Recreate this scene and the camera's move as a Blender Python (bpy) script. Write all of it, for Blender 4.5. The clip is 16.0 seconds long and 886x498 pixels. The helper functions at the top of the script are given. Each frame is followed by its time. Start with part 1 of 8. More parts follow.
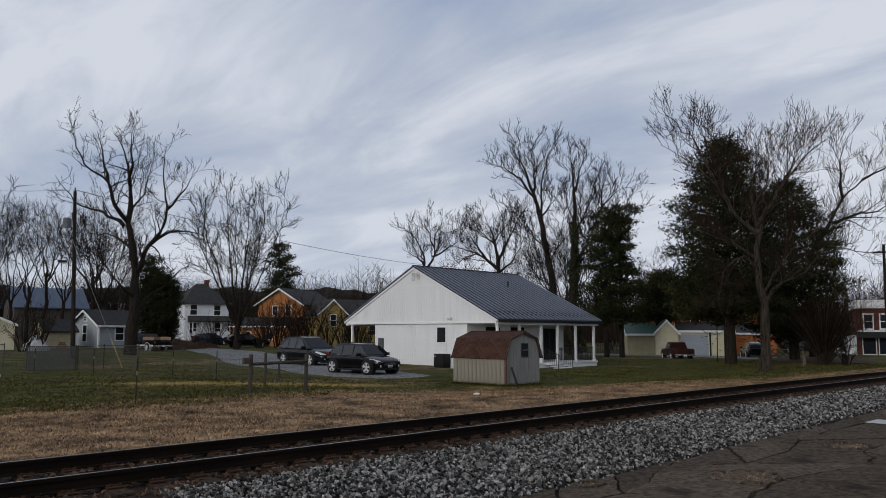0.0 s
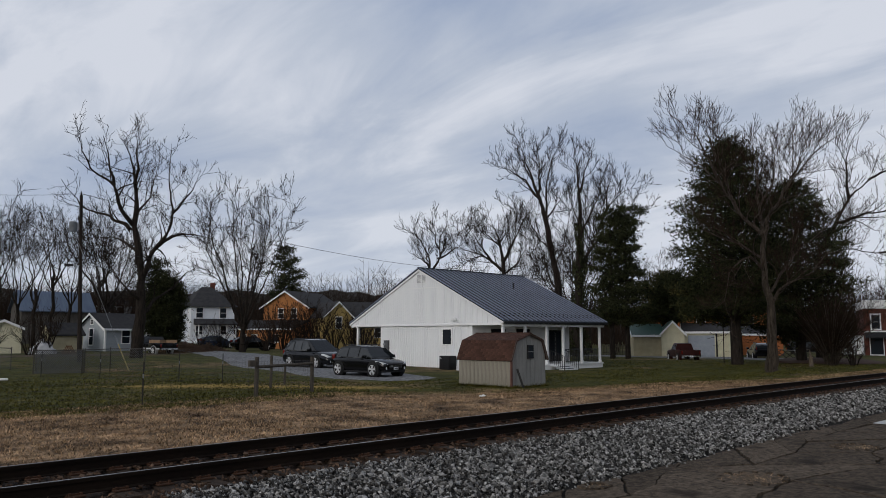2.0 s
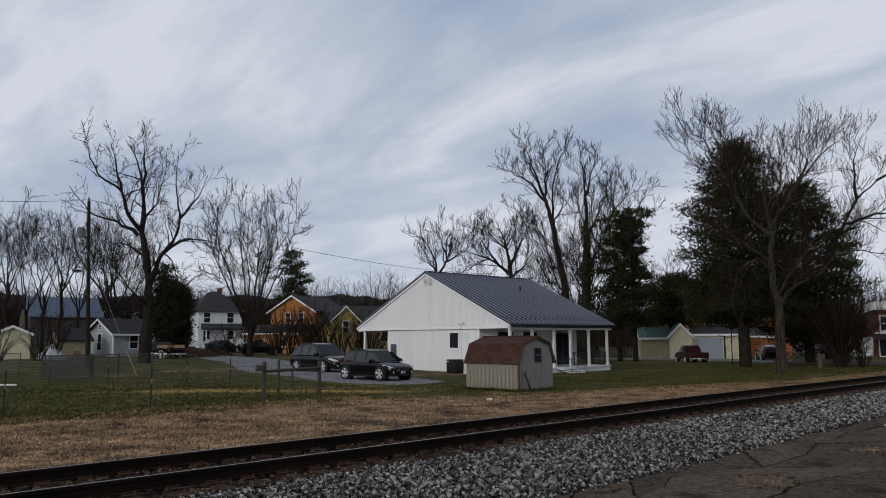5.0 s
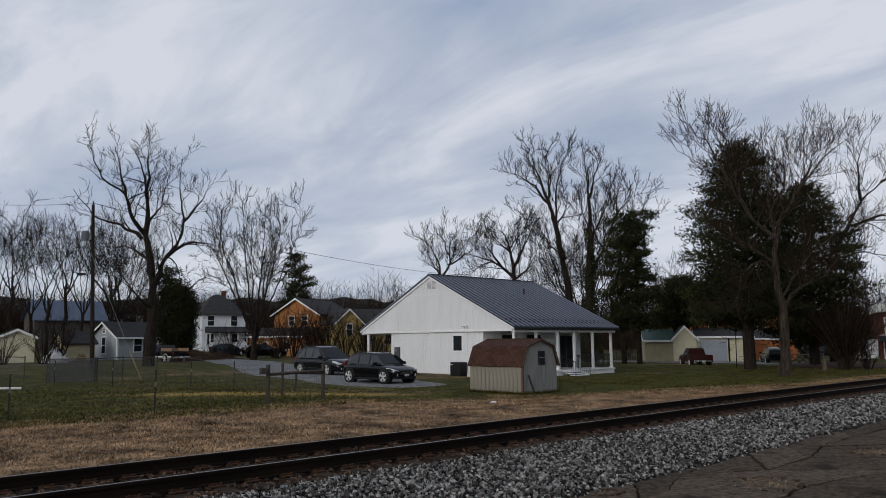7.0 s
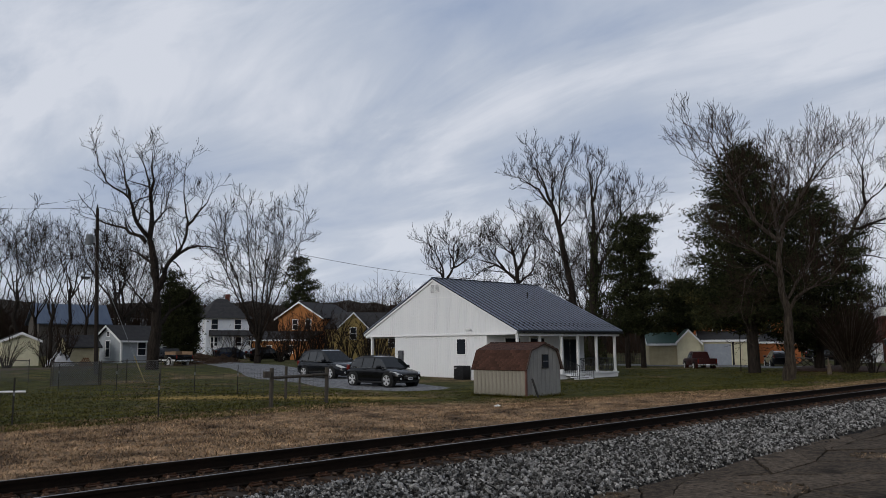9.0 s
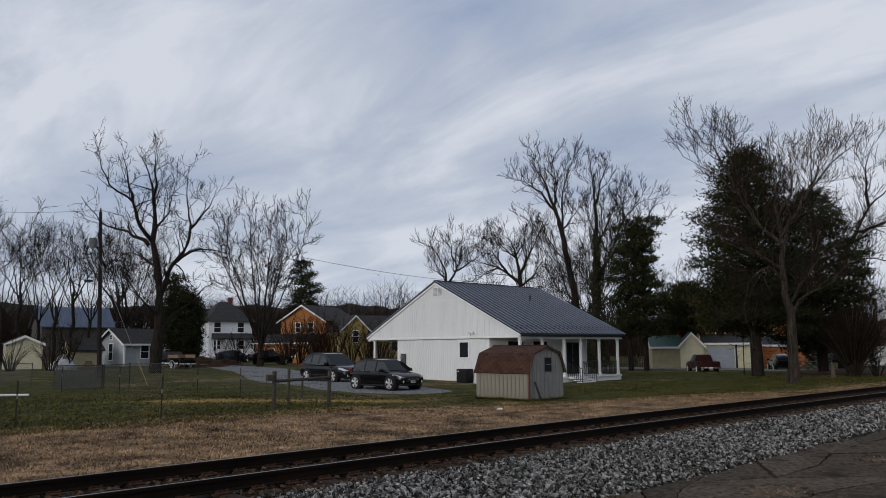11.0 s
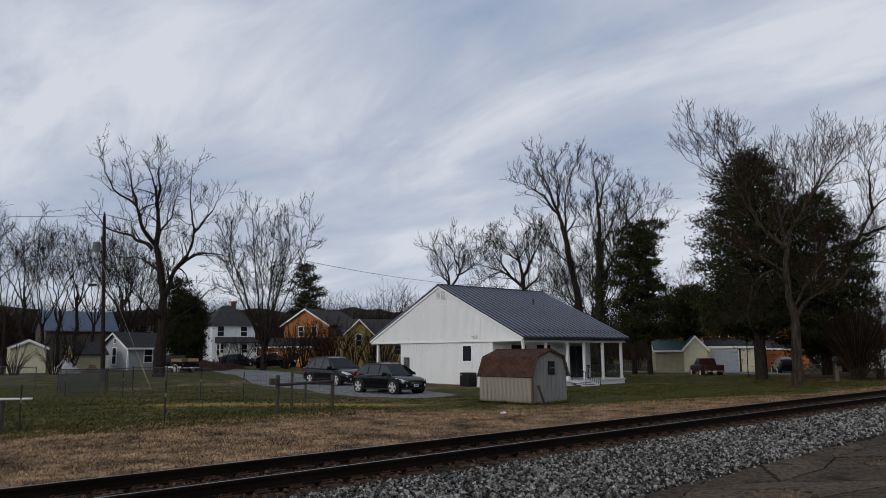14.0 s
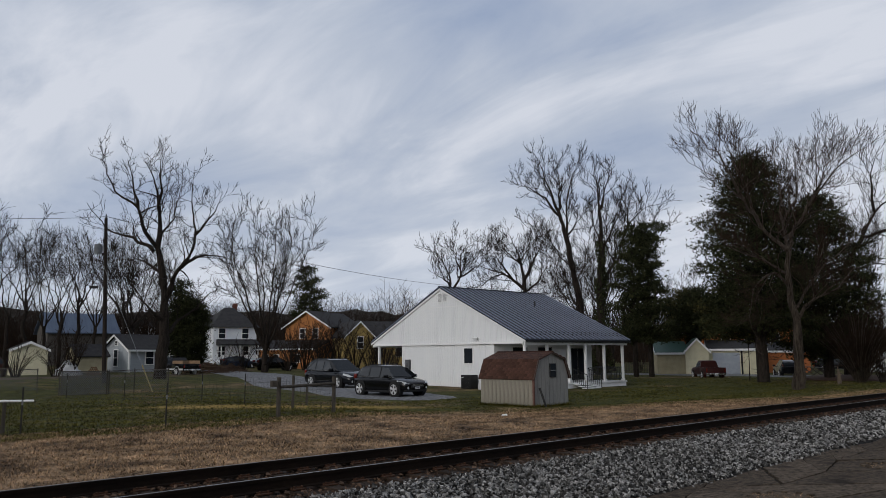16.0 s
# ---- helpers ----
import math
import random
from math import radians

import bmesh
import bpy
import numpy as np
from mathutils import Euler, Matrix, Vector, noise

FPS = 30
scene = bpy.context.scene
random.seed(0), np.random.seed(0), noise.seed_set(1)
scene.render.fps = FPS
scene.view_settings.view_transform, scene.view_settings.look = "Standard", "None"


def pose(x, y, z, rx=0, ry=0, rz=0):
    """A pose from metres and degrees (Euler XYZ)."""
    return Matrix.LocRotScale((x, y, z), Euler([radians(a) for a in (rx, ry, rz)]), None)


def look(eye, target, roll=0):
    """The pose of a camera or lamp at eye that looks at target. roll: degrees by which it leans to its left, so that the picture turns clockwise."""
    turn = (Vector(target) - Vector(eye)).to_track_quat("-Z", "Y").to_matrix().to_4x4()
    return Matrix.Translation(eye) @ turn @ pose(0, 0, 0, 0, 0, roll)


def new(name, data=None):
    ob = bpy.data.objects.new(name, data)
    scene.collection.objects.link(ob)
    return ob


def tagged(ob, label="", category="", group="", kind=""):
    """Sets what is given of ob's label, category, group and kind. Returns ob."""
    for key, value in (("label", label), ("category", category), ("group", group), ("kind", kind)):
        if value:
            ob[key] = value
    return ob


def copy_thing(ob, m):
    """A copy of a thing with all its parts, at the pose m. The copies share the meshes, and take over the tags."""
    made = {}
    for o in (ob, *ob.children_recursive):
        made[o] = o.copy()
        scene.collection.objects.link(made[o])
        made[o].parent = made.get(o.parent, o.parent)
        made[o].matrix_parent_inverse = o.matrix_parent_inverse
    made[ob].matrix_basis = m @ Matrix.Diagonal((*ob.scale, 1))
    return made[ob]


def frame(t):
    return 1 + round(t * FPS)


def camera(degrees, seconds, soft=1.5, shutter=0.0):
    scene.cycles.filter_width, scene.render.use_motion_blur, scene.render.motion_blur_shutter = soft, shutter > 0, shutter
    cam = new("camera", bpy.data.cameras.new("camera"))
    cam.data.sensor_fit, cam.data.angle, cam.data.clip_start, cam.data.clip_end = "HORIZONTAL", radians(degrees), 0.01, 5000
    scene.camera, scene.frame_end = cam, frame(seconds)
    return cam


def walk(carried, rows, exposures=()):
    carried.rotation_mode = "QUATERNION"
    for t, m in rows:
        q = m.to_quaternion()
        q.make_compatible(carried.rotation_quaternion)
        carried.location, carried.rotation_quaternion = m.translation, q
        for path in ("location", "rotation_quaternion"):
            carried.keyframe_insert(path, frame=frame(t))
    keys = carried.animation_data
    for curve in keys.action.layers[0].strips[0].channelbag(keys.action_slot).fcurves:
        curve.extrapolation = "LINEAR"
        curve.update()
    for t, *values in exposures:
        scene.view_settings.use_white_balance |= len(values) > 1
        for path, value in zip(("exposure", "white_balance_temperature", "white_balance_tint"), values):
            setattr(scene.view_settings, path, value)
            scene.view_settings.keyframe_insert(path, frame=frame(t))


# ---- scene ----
cam = camera(60.29, 16.0, soft=0.65)
walk(cam, [
    (0.0, pose(0, 0, 2.0, 96.325, -0.183, -44.555)),
    (0.5, pose(0, 0, 2.0, 96.358, -0.123, -44.444)),
    (1.0, pose(0, 0, 2.0, 96.393, -0.068, -44.339)),
    (1.5, pose(0, 0, 2.0, 96.429, -0.017, -44.242)),
    (2.0, pose(0, 0, 2.0, 96.474, 0.030, -44.141)),
    (2.5, pose(0, 0, 2.0, 96.507, 0.095, -44.042)),
    (3.0, pose(0, 0, 2.0, 96.548, 0.159, -43.943)),
    (3.5, pose(0, 0, 2.0, 96.596, 0.192, -43.852)),
    (4.0, pose(0, 0, 2.0, 96.644, 0.251, -43.775)),
    (6.5, pose(0, 0, 2.0, 96.899, 0.361, -43.403)),
    (7.0, pose(0, 0, 2.0, 96.950, 0.400, -43.345)),
    (7.5, pose(0, 0, 2.0, 97.006, 0.407, -43.281)),
    (8.0, pose(0, 0, 2.0, 97.078, 0.388, -43.218)),
    (8.5, pose(0, 0, 2.0, 97.144, 0.392, -43.142)),
    (9.0, pose(0, 0, 2.0, 97.214, 0.386, -43.081)),
    (11.5, pose(0, 0, 2.0, 97.498, 0.432, -42.831)),
    (12.0, pose(0, 0, 2.0, 97.553, 0.467, -42.783)),
    (12.5, pose(0, 0, 2.0, 97.606, 0.460, -42.749)),
    (13.0, pose(0, 0, 2.0, 97.629, 0.477, -42.708)),
    (13.5, pose(0, 0, 2.0, 97.668, 0.453, -42.673)),
    (14.0, pose(0, 0, 2.0, 97.716, 0.440, -42.646)),
    (14.5, pose(0, 0, 2.0, 97.753, 0.429, -42.619)),
    (15.0, pose(0, 0, 2.0, 97.798, 0.422, -42.589)),
    (15.5, pose(0, 0, 2.0, 97.847, 0.410, -42.565)),
    (16.0, pose(0, 0, 2.0, 97.887, 0.396, -42.545)),
])

# ---------------------------------------------------------------- light
SUN_FROM = Vector((-0.92, -0.20, 0.36)).normalized()


# banks of the overcast: azimuth, elevation, width in degrees, whiter (+) or bluer (-)
CLOUD_BANKS = [(74.3, 20.5, 9, 0.15), (62.4, 20.1, 8, 0.1), (43.4, 24.2, 7, -1.2), (53.1, 21.5, 6, -0.5), (39.1, 19.9, 5, 0.7), (44.3, 16.6, 5, 1.0), (27.8, 19.8, 6, 0.8), (18.8, 20.4, 6, 0.5), (18.8, 15.7, 6, -0.8), (75.5, 11.1, 7, -0.8), (67.0, 14.6, 7, -0.35), (54.2, 9.2, 7, -0.7), (59.7, 12.5, 2.5, 0.5), (31.4, 11.4, 6, -0.9), (61.5, 4.8, 5, 1.0), (49.5, 7.1, 4, 0.9)]


def cloud_nodes(nt, direction):
    """Streaky overcast: soft white and slate-blue sheets over a brighter horizon. Returns a colour socket."""
    N, L = nt.nodes, nt.links
    sep = N.new("ShaderNodeSeparateXYZ")
    L.new(direction, sep.inputs[0])
    up = N.new("ShaderNodeMath")
    up.operation = "ADD"
    up.use_clamp = False
    L.new(sep.outputs["Z"], up.inputs[0])
    up.inputs[1].default_value = 0.16
    lim = N.new("ShaderNodeMath")
    lim.operation = "MAXIMUM"
    L.new(up.outputs[0], lim.inputs[0])
    lim.inputs[1].default_value = 0.05
    flat = N.new("ShaderNodeVectorMath")
    flat.operation = "DIVIDE"
    L.new(direction, flat.inputs[0])
    comb = N.new("ShaderNodeCombineXYZ")
    for k in range(3):
        L.new(lim.outputs[0], comb.inputs[k])
    L.new(comb.outputs[0], flat.inputs[1])

    def noise_at(scale, detail, rough, stretch, turn, offset, dist=0.0):
        mp = N.new("ShaderNodeMapping")
        mp.inputs["Location"].default_value = offset
        mp.inputs["Rotation"].default_value = (0, 0, radians(turn))
        mp.inputs["Scale"].default_value = stretch
        L.new(flat.outputs[0], mp.inputs["Vector"])
        nz = N.new("ShaderNodeTexNoise")
        nz.inputs["Scale"].default_value = scale
        nz.inputs["Detail"].default_value = detail
        nz.inputs["Roughness"].default_value = rough
        nz.inputs["Distortion"].default_value = dist
        L.new(mp.outputs[0], nz.inputs["Vector"])
        return nz.outputs["Fac"]

    big = noise_at(0.8, 4, 0.5, (1.0, 0.5, 0.2), 24, (5.2, 1.1, 0.0), 0.4)
    fine = noise_at(2.1, 10, 0.58, (1.0, 0.42, 0.25), 14, (1.7, 3.3, 0.4), 0.7)
    frayed = N.new("ShaderNodeTexNoise")      # frays the rims of the cloud banks
    frayed.inputs["Scale"].default_value, frayed.inputs["Detail"].default_value = 5.0, 6
    L.new(direction, frayed.inputs["Vector"])
    shift = N.new("ShaderNodeVectorMath")
    shift.operation = "MULTIPLY_ADD"
    L.new(frayed.outputs["Color"], shift.inputs[0])
    shift.inputs[1].default_value = (0.24, 0.24, 0.20)
    L.new(direction, shift.inputs[2])
    total = None
    for az, el, width, amount in CLOUD_BANKS:
        way = Vector((math.cos(radians(el)) * math.cos(radians(az)), math.cos(radians(el)) * math.sin(radians(az)), math.sin(radians(el)) * 1.7))
        gap = N.new("ShaderNodeVectorMath")
        gap.operation = "SUBTRACT"
        L.new(shift.outputs[0], gap.inputs[0])
        gap.inputs[1].default_value = (way.x + 0.12, way.y + 0.12, way.z / 1.7 + 0.10)
        flatten = N.new("ShaderNodeVectorMath")   # banks lie wider than they are high
        flatten.operation = "MULTIPLY"
        L.new(gap.outputs[0], flatten.inputs[0])
        flatten.inputs[1].default_value = (1.0, 1.0, 1.7)
        size_ = N.new("ShaderNodeVectorMath")
        size_.operation = "LENGTH"
        L.new(flatten.outputs[0], size_.inputs[0])
        soft_ = N.new("ShaderNodeMapRange")
        soft_.interpolation_type = "SMOOTHERSTEP"
        L.new(size_.outputs["Value"], soft_.inputs["Value"])
        soft_.inputs["From Min"].default_value, soft_.inputs["From Max"].default_value = 0.0, math.radians(width) * 2.0
        soft_.inputs["To Min"].default_value, soft_.inputs["To Max"].default_value = amount, 0.0
        if total is None:
            total = soft_.outputs[0]
        else:
            plus = N.new("ShaderNodeMath")
            plus.operation = "ADD"
            L.new(total, plus.inputs[0])
            L.new(soft_.outputs[0], plus.inputs[1])
            total = plus.outputs[0]
    mix = N.new("ShaderNodeMath")
    mix.operation = "MULTIPLY_ADD"
    L.new(fine, mix.inputs[0])
    mix.inputs[1].default_value = 0.85
    L.new(big, mix.inputs[2])
    thin = N.new("ShaderNodeMath")
    thin.operation = "MULTIPLY_ADD"
    L.new(total, thin.inputs[0])
    thin.inputs[1].default_value = 0.115
    L.new(mix.outputs[0], thin.inputs[2])
    ramp = N.new("ShaderNodeValToRGB")
    L.new(thin.outputs[0], ramp.inputs[0])
    cr = ramp.color_ramp
    cr.elements[0].position, cr.elements[0].color = 0.62, (0.300, 0.372, 0.52, 1)
    cr.elements[1].position, cr.elements[1].color = 1.14, (0.635, 0.67, 0.75, 1)
    e = cr.elements.new(0.86)
    e.color = (0.468, 0.522, 0.625, 1)
    glow = N.new("ShaderNodeMapRange")
    L.new(sep.outputs["Z"], glow.inputs["Value"])
    glow.inputs["From Min"].default_value, glow.inputs["From Max"].default_value = 0.02, 0.28
    glow.inputs["To Min"].default_value, glow.inputs["To Max"].default_value = 0.45, 0.0
    haze = N.new("ShaderNodeMix")
    haze.data_type = "RGBA"
    L.new(glow.outputs[0], haze.inputs["Factor"])
    L.new(ramp.outputs[0], haze.inputs["A"])
    haze.inputs["B"].default_value = (0.64, 0.69, 0.775, 1)
    return haze.outputs["Result"]


world = bpy.data.worlds.new("overcast_sky")
scene.world = world
world.use_nodes = True
wt = world.node_tree
wbg = wt.nodes["Background"]
sky = wt.nodes.new("ShaderNodeTexSky")
sky.sky_type, sky.sun_disc = "NISHITA", False
sky.sun_elevation = math.asin(SUN_FROM.z)
sky.sun_rotation = math.atan2(SUN_FROM.x, SUN_FROM.y)
wtc = wt.nodes.new("ShaderNodeTexCoord")
dim = wt.nodes.new("ShaderNodeVectorMath")
dim.operation = "SCALE"
wt.links.new(sky.outputs[0], dim.inputs[0])
dim.inputs["Scale"].default_value = 0.1
wmix = wt.nodes.new("ShaderNodeMix")
wmix.data_type = "RGBA"
wmix.inputs["Factor"].default_value = 0.9
wt.links.new(dim.outputs[0], wmix.inputs["A"])
wt.links.new(cloud_nodes(wt, wtc.outputs["Generated"]), wmix.inputs["B"])
wt.links.new(wmix.outputs["Result"], wbg.inputs["Color"])
wbg.inputs["Strength"].default_value = 0.75

sun = new("sun", bpy.data.lights.new("sun", "SUN"))
sun.data.energy, sun.data.angle, sun.data.color = 1.05, radians(30), (1.0, 0.955, 0.90)
sun.matrix_world = look(SUN_FROM * 50, (0, 0, 0))
scene.view_settings.exposure = 0.0


# ---------------------------------------------------------------- materials
def rgba(c):
    return (c[0], c[1], c[2], 1.0)


def mat(name, a, b, scale=3.0, rough=0.8, metal=0.0, bump=0.2, fine=40.0, stretch=(1, 1, 1), jitter=0.0, spec=0.2,
        stain=None, dist=0.02):
    """A surface of two tones: broad patches and fine grain, with relief; jitter varies it from piece to piece."""
    m = bpy.data.materials.new(name)
    m.use_nodes = True
    nt = m.node_tree
    N, L = nt.nodes, nt.links
    p = N["Principled BSDF"]
    tc = N.new("ShaderNodeTexCoord")
    mp = N.new("ShaderNodeMapping")
    mp.inputs["Scale"].default_value = stretch
    L.new(tc.outputs["Object"], mp.inputs["Vector"])
    n1 = N.new("ShaderNodeTexNoise")
    n1.inputs["Scale"].default_value, n1.inputs["Detail"].default_value = scale, 5
    n2 = N.new("ShaderNodeTexNoise")
    n2.inputs["Scale"].default_value, n2.inputs["Detail"].default_value = fine, 4
    for n in (n1, n2):
        L.new(mp.outputs[0], n.inputs["Vector"])
    add = N.new("ShaderNodeMath")
    add.operation = "MULTIPLY_ADD"
    L.new(n2.outputs["Fac"], add.inputs[0])
    add.inputs[1].default_value = 0.7
    L.new(n1.outputs["Fac"], add.inputs[2])
    rg = N.new("ShaderNodeMapRange")
    L.new(add.outputs[0], rg.inputs["Value"])
    rg.inputs["From Min"].default_value, rg.inputs["From Max"].default_value = 0.55, 1.15
    mx = N.new("ShaderNodeMix")
    mx.data_type = "RGBA"
    L.new(rg.outputs[0], mx.inputs["Factor"])
    mx.inputs["A"].default_value, mx.inputs["B"].default_value = rgba(a), rgba(b)
    col = mx.outputs["Result"]
    if stain:
        n3 = N.new("ShaderNodeTexNoise")
        n3.inputs["Scale"].default_value, n3.inputs["Detail"].default_value = stain[1], 6
        L.new(tc.outputs["Object"], n3.inputs["Vector"])
        r3 = N.new("ShaderNodeMapRange")
        L.new(n3.outputs["Fac"], r3.inputs["Value"])
        r3.inputs["From Min"].default_value, r3.inputs["From Max"].default_value = stain[2], stain[2] + 0.15
        m3 = N.new("ShaderNodeMix")
        m3.data_type = "RGBA"
        L.new(r3.outputs[0], m3.inputs["Factor"])
        L.new(col, m3.inputs["A"])
        m3.inputs["B"].default_value = rgba(stain[0])
        col = m3.outputs["Result"]
    if jitter:
        oi = N.new("ShaderNodeObjectInfo")
        ge = N.new("ShaderNodeNewGeometry")
        sm = N.new("ShaderNodeMath")
        sm.operation = "ADD"
        L.new(oi.outputs["Random"], sm.inputs[0])
        L.new(ge.outputs["Random Per Island"], sm.inputs[1])
        fr = N.new("ShaderNodeMath")
        fr.operation = "FRACT"
        L.new(sm.outputs[0], fr.inputs[0])
        jr = N.new("ShaderNodeMapRange")
        L.new(fr.outputs[0], jr.inputs["Value"])
        jr.inputs["To Min"].default_value, jr.inputs["To Max"].default_value = 1 - jitter, 1 + jitter
        hs = N.new("ShaderNodeHueSaturation")
        L.new(jr.outputs[0], hs.inputs["Value"])
        L.new(col, hs.inputs["Color"])
        col = hs.outputs[0]
    L.new(col, p.inputs["Base Color"])
    rr = N.new("ShaderNodeMapRange")
    L.new(n1.outputs["Fac"], rr.inputs["Value"])
    rr.inputs["To Min"].default_value, rr.inputs["To Max"].default_value = max(rough - 0.12, 0.02), min(rough + 0.12, 1)
    L.new(rr.outputs[0], p.inputs["Roughness"])
    p.inputs["Metallic"].default_value = metal
    p.inputs["Specular IOR Level"].default_value = spec
    if bump:
        bp = N.new("ShaderNodeBump")
        bp.inputs["Strength"].default_value, bp.inputs["Distance"].default_value = bump, dist
        L.new(add.outputs[0], bp.inputs["Height"])
        L.new(bp.outputs[0], p.inputs["Normal"])
    return m


def glass(name, tint=(0.02, 0.024, 0.03)):
    """Dark window glass with a dim room behind it: a glossy, nearly black pane."""
    m = bpy.data.materials.new(name)
    m.use_nodes = True
    p = m.node_tree.nodes["Principled BSDF"]
    p.inputs["Base Color"].default_value = rgba(tint)
    p.inputs["Roughness"].default_value = 0.05
    p.inputs["IOR"].default_value = 1.3
    p.inputs["Specular IOR Level"].default_value = 0.4
    return m


M_WHITE = mat("white_siding", (0.74, 0.75, 0.76), (0.82, 0.82, 0.82), 0.6, 0.55, bump=0.05, stretch=(3, 3, 0.5))
M_TRIM = mat("white_trim", (0.78, 0.78, 0.78), (0.84, 0.84, 0.83), 1.0, 0.5, bump=0.05)
# the roof's own metal, coloured paler to paint the sheen along its seams
M_LITSEAM = mat("lit_metal_roof_seam", (0.17, 0.195, 0.26), (0.22, 0.25, 0.33), 0.8, 0.4, metal=0.2, bump=0)
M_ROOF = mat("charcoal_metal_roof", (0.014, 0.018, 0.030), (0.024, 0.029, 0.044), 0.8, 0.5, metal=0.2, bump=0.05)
M_BLACK = mat("black_metal", (0.012, 0.012, 0.013), (0.02, 0.02, 0.02), 3, 0.5, bump=0.05)
M_GLASS = glass("dark_glass")
M_RAIL = mat("rail_steel", (0.006, 0.0042, 0.0034), (0.016, 0.0105, 0.0075), 3, 0.85, metal=0.0, spec=0.08, bump=0.2, stretch=(0.3, 1, 1))
M_RAILTOP = mat("polished_rail_head", (0.10, 0.095, 0.09), (0.20, 0.19, 0.185), 2, 0.4, metal=0.8, bump=0.03)
M_TIE = mat("creosoted_wood", (0.016, 0.011, 0.008), (0.06, 0.04, 0.028), 3, 0.9, bump=0.6, stretch=(6, 0.6, 6), jitter=0.35)
M_STONE = mat("ballast_stone", (0.016, 0.015, 0.014), (0.37, 0.358, 0.34), 20, 0.85, bump=0.4, fine=90, jitter=0.95, spec=0.12)
M_STONEDARK = mat("dark_ballast_stone", (0.006, 0.0055, 0.005), (0.085, 0.079, 0.072), 20, 0.85, bump=0.4, fine=90, jitter=0.8, spec=0.1)
# near-black: the shade in the gaps between ballast stones is put into this colour
M_BEDSHADE = mat("ballast_bed_shade", (0.003, 0.003, 0.0025), (0.03, 0.028, 0.026), 26, 0.95, spec=0.1, bump=1.0, fine=55, dist=0.05)
M_RUSTBED = mat("rusty_track_bed", (0.014, 0.010, 0.008), (0.06, 0.036, 0.024), 20, 0.95, bump=1.0, fine=55, dist=0.05)
M_ASPHALT = mat("old_asphalt", (0.010, 0.008, 0.006), (0.150, 0.116, 0.086), 13.0, 0.92, bump=1.0, fine=130, dist=0.012, spec=0.06, jitter=0.22,
                stain=((0.030, 0.0235, 0.018), 1.3, 0.57))
M_GRAVEL = mat("gravel_drive", (0.035, 0.035, 0.037), (0.30, 0.30, 0.305), 5.0, 0.95, spec=0.1, bump=0.9, fine=26, dist=0.03)
M_BARK = mat("dark_bark", (0.009, 0.0075, 0.0065), (0.044, 0.036, 0.030), 3, 0.95, bump=0.8, fine=16, stretch=(3, 3, 0.5), dist=0.06, spec=0.04)
M_BARK2 = mat("grey_bark", (0.012, 0.010, 0.008), (0.115, 0.092, 0.071), 2.5, 0.95, bump=1.0, fine=9, stretch=(4, 4, 0.5), dist=0.2, spec=0.05)
M_TWIG = mat("twigs", (0.006, 0.005, 0.0045), (0.022, 0.018, 0.014), 2, 0.95, bump=0, spec=0.03)
M_TWIGRED = mat("brown_twigs", (0.014, 0.0095, 0.007), (0.044, 0.029, 0.021), 2, 0.95, bump=0, spec=0.03)
M_NEEDLE = mat("evergreen_needles", (0.009, 0.012, 0.006), (0.046, 0.050, 0.021), 0.8, 0.85, bump=0, fine=3, jitter=0.6, spec=0.06)
M_NEEDLE2 = mat("yellowish_evergreen", (0.020, 0.022, 0.009), (0.095, 0.083, 0.030), 0.8, 0.85, bump=0, fine=3, jitter=0.6, spec=0.06)
M_SHEDWALL = mat("weathered_beige_siding", (0.15, 0.135, 0.105), (0.30, 0.275, 0.225), 1.5, 0.85, bump=0.3, fine=20, stretch=(5, 5, 0.6))
M_SHEDFRONT = mat("weathered_grey_siding", (0.17, 0.168, 0.16), (0.27, 0.265, 0.25), 1.5, 0.85, bump=0.3, fine=20, stretch=(5, 5, 0.6))
M_SHINGLE = mat("red_brown_shingle", (0.030, 0.014, 0.010), (0.095, 0.045, 0.030), 3, 0.95, bump=0.6, fine=60, jitter=0.28)
M_POST = mat("grey_wood", (0.04, 0.034, 0.028), (0.10, 0.086, 0.07), 4, 0.9, bump=0.5, stretch=(4, 4, 0.6))
M_GREYSTEEL = mat("galvanised_steel", (0.16, 0.165, 0.17), (0.26, 0.265, 0.27), 4, 0.5, metal=0.5, bump=0.1)


# ---------------------------------------------------------------- mesh tools
def part(name, bm, material, parent=None, label=""):
    """Links a bmesh as ONE mesh object, under a thing or a part."""
    me = bpy.data.meshes.new(name)
    bm.to_mesh(me)
    bm.free()
    me.set_sharp_from_angle(angle=radians(32))
    me.materials.append(material)
    ob = new(name, me)
    if parent:
        ob.parent = parent
    if label:
        ob["label"] = label
    return ob


def from_lists(name, verts, faces, material, parent=None, smooth=False):
    me = bpy.data.meshes.new(name)
    me.from_pydata(verts, [], faces)
    me.materials.append(material)
    if smooth:
        me.polygons.foreach_set("use_smooth", [True] * len(me.polygons))
    ob = new(name, me)
    if parent:
        ob.parent = parent
    return ob


def share(name, me, parent, m):
    """A further piece on the same mesh."""
    ob = new(name, me)
    ob.parent = parent
    ob.matrix_basis = m
    return ob


def thing(name, x, y, z, rz=0, label="", category="", group="", kind=""):
    ob = new(name)
    ob.matrix_basis = pose(x, y, z, 0, 0, rz)
    ob.empty_display_size = 0.2
    return tagged(ob, label, category, group, kind)


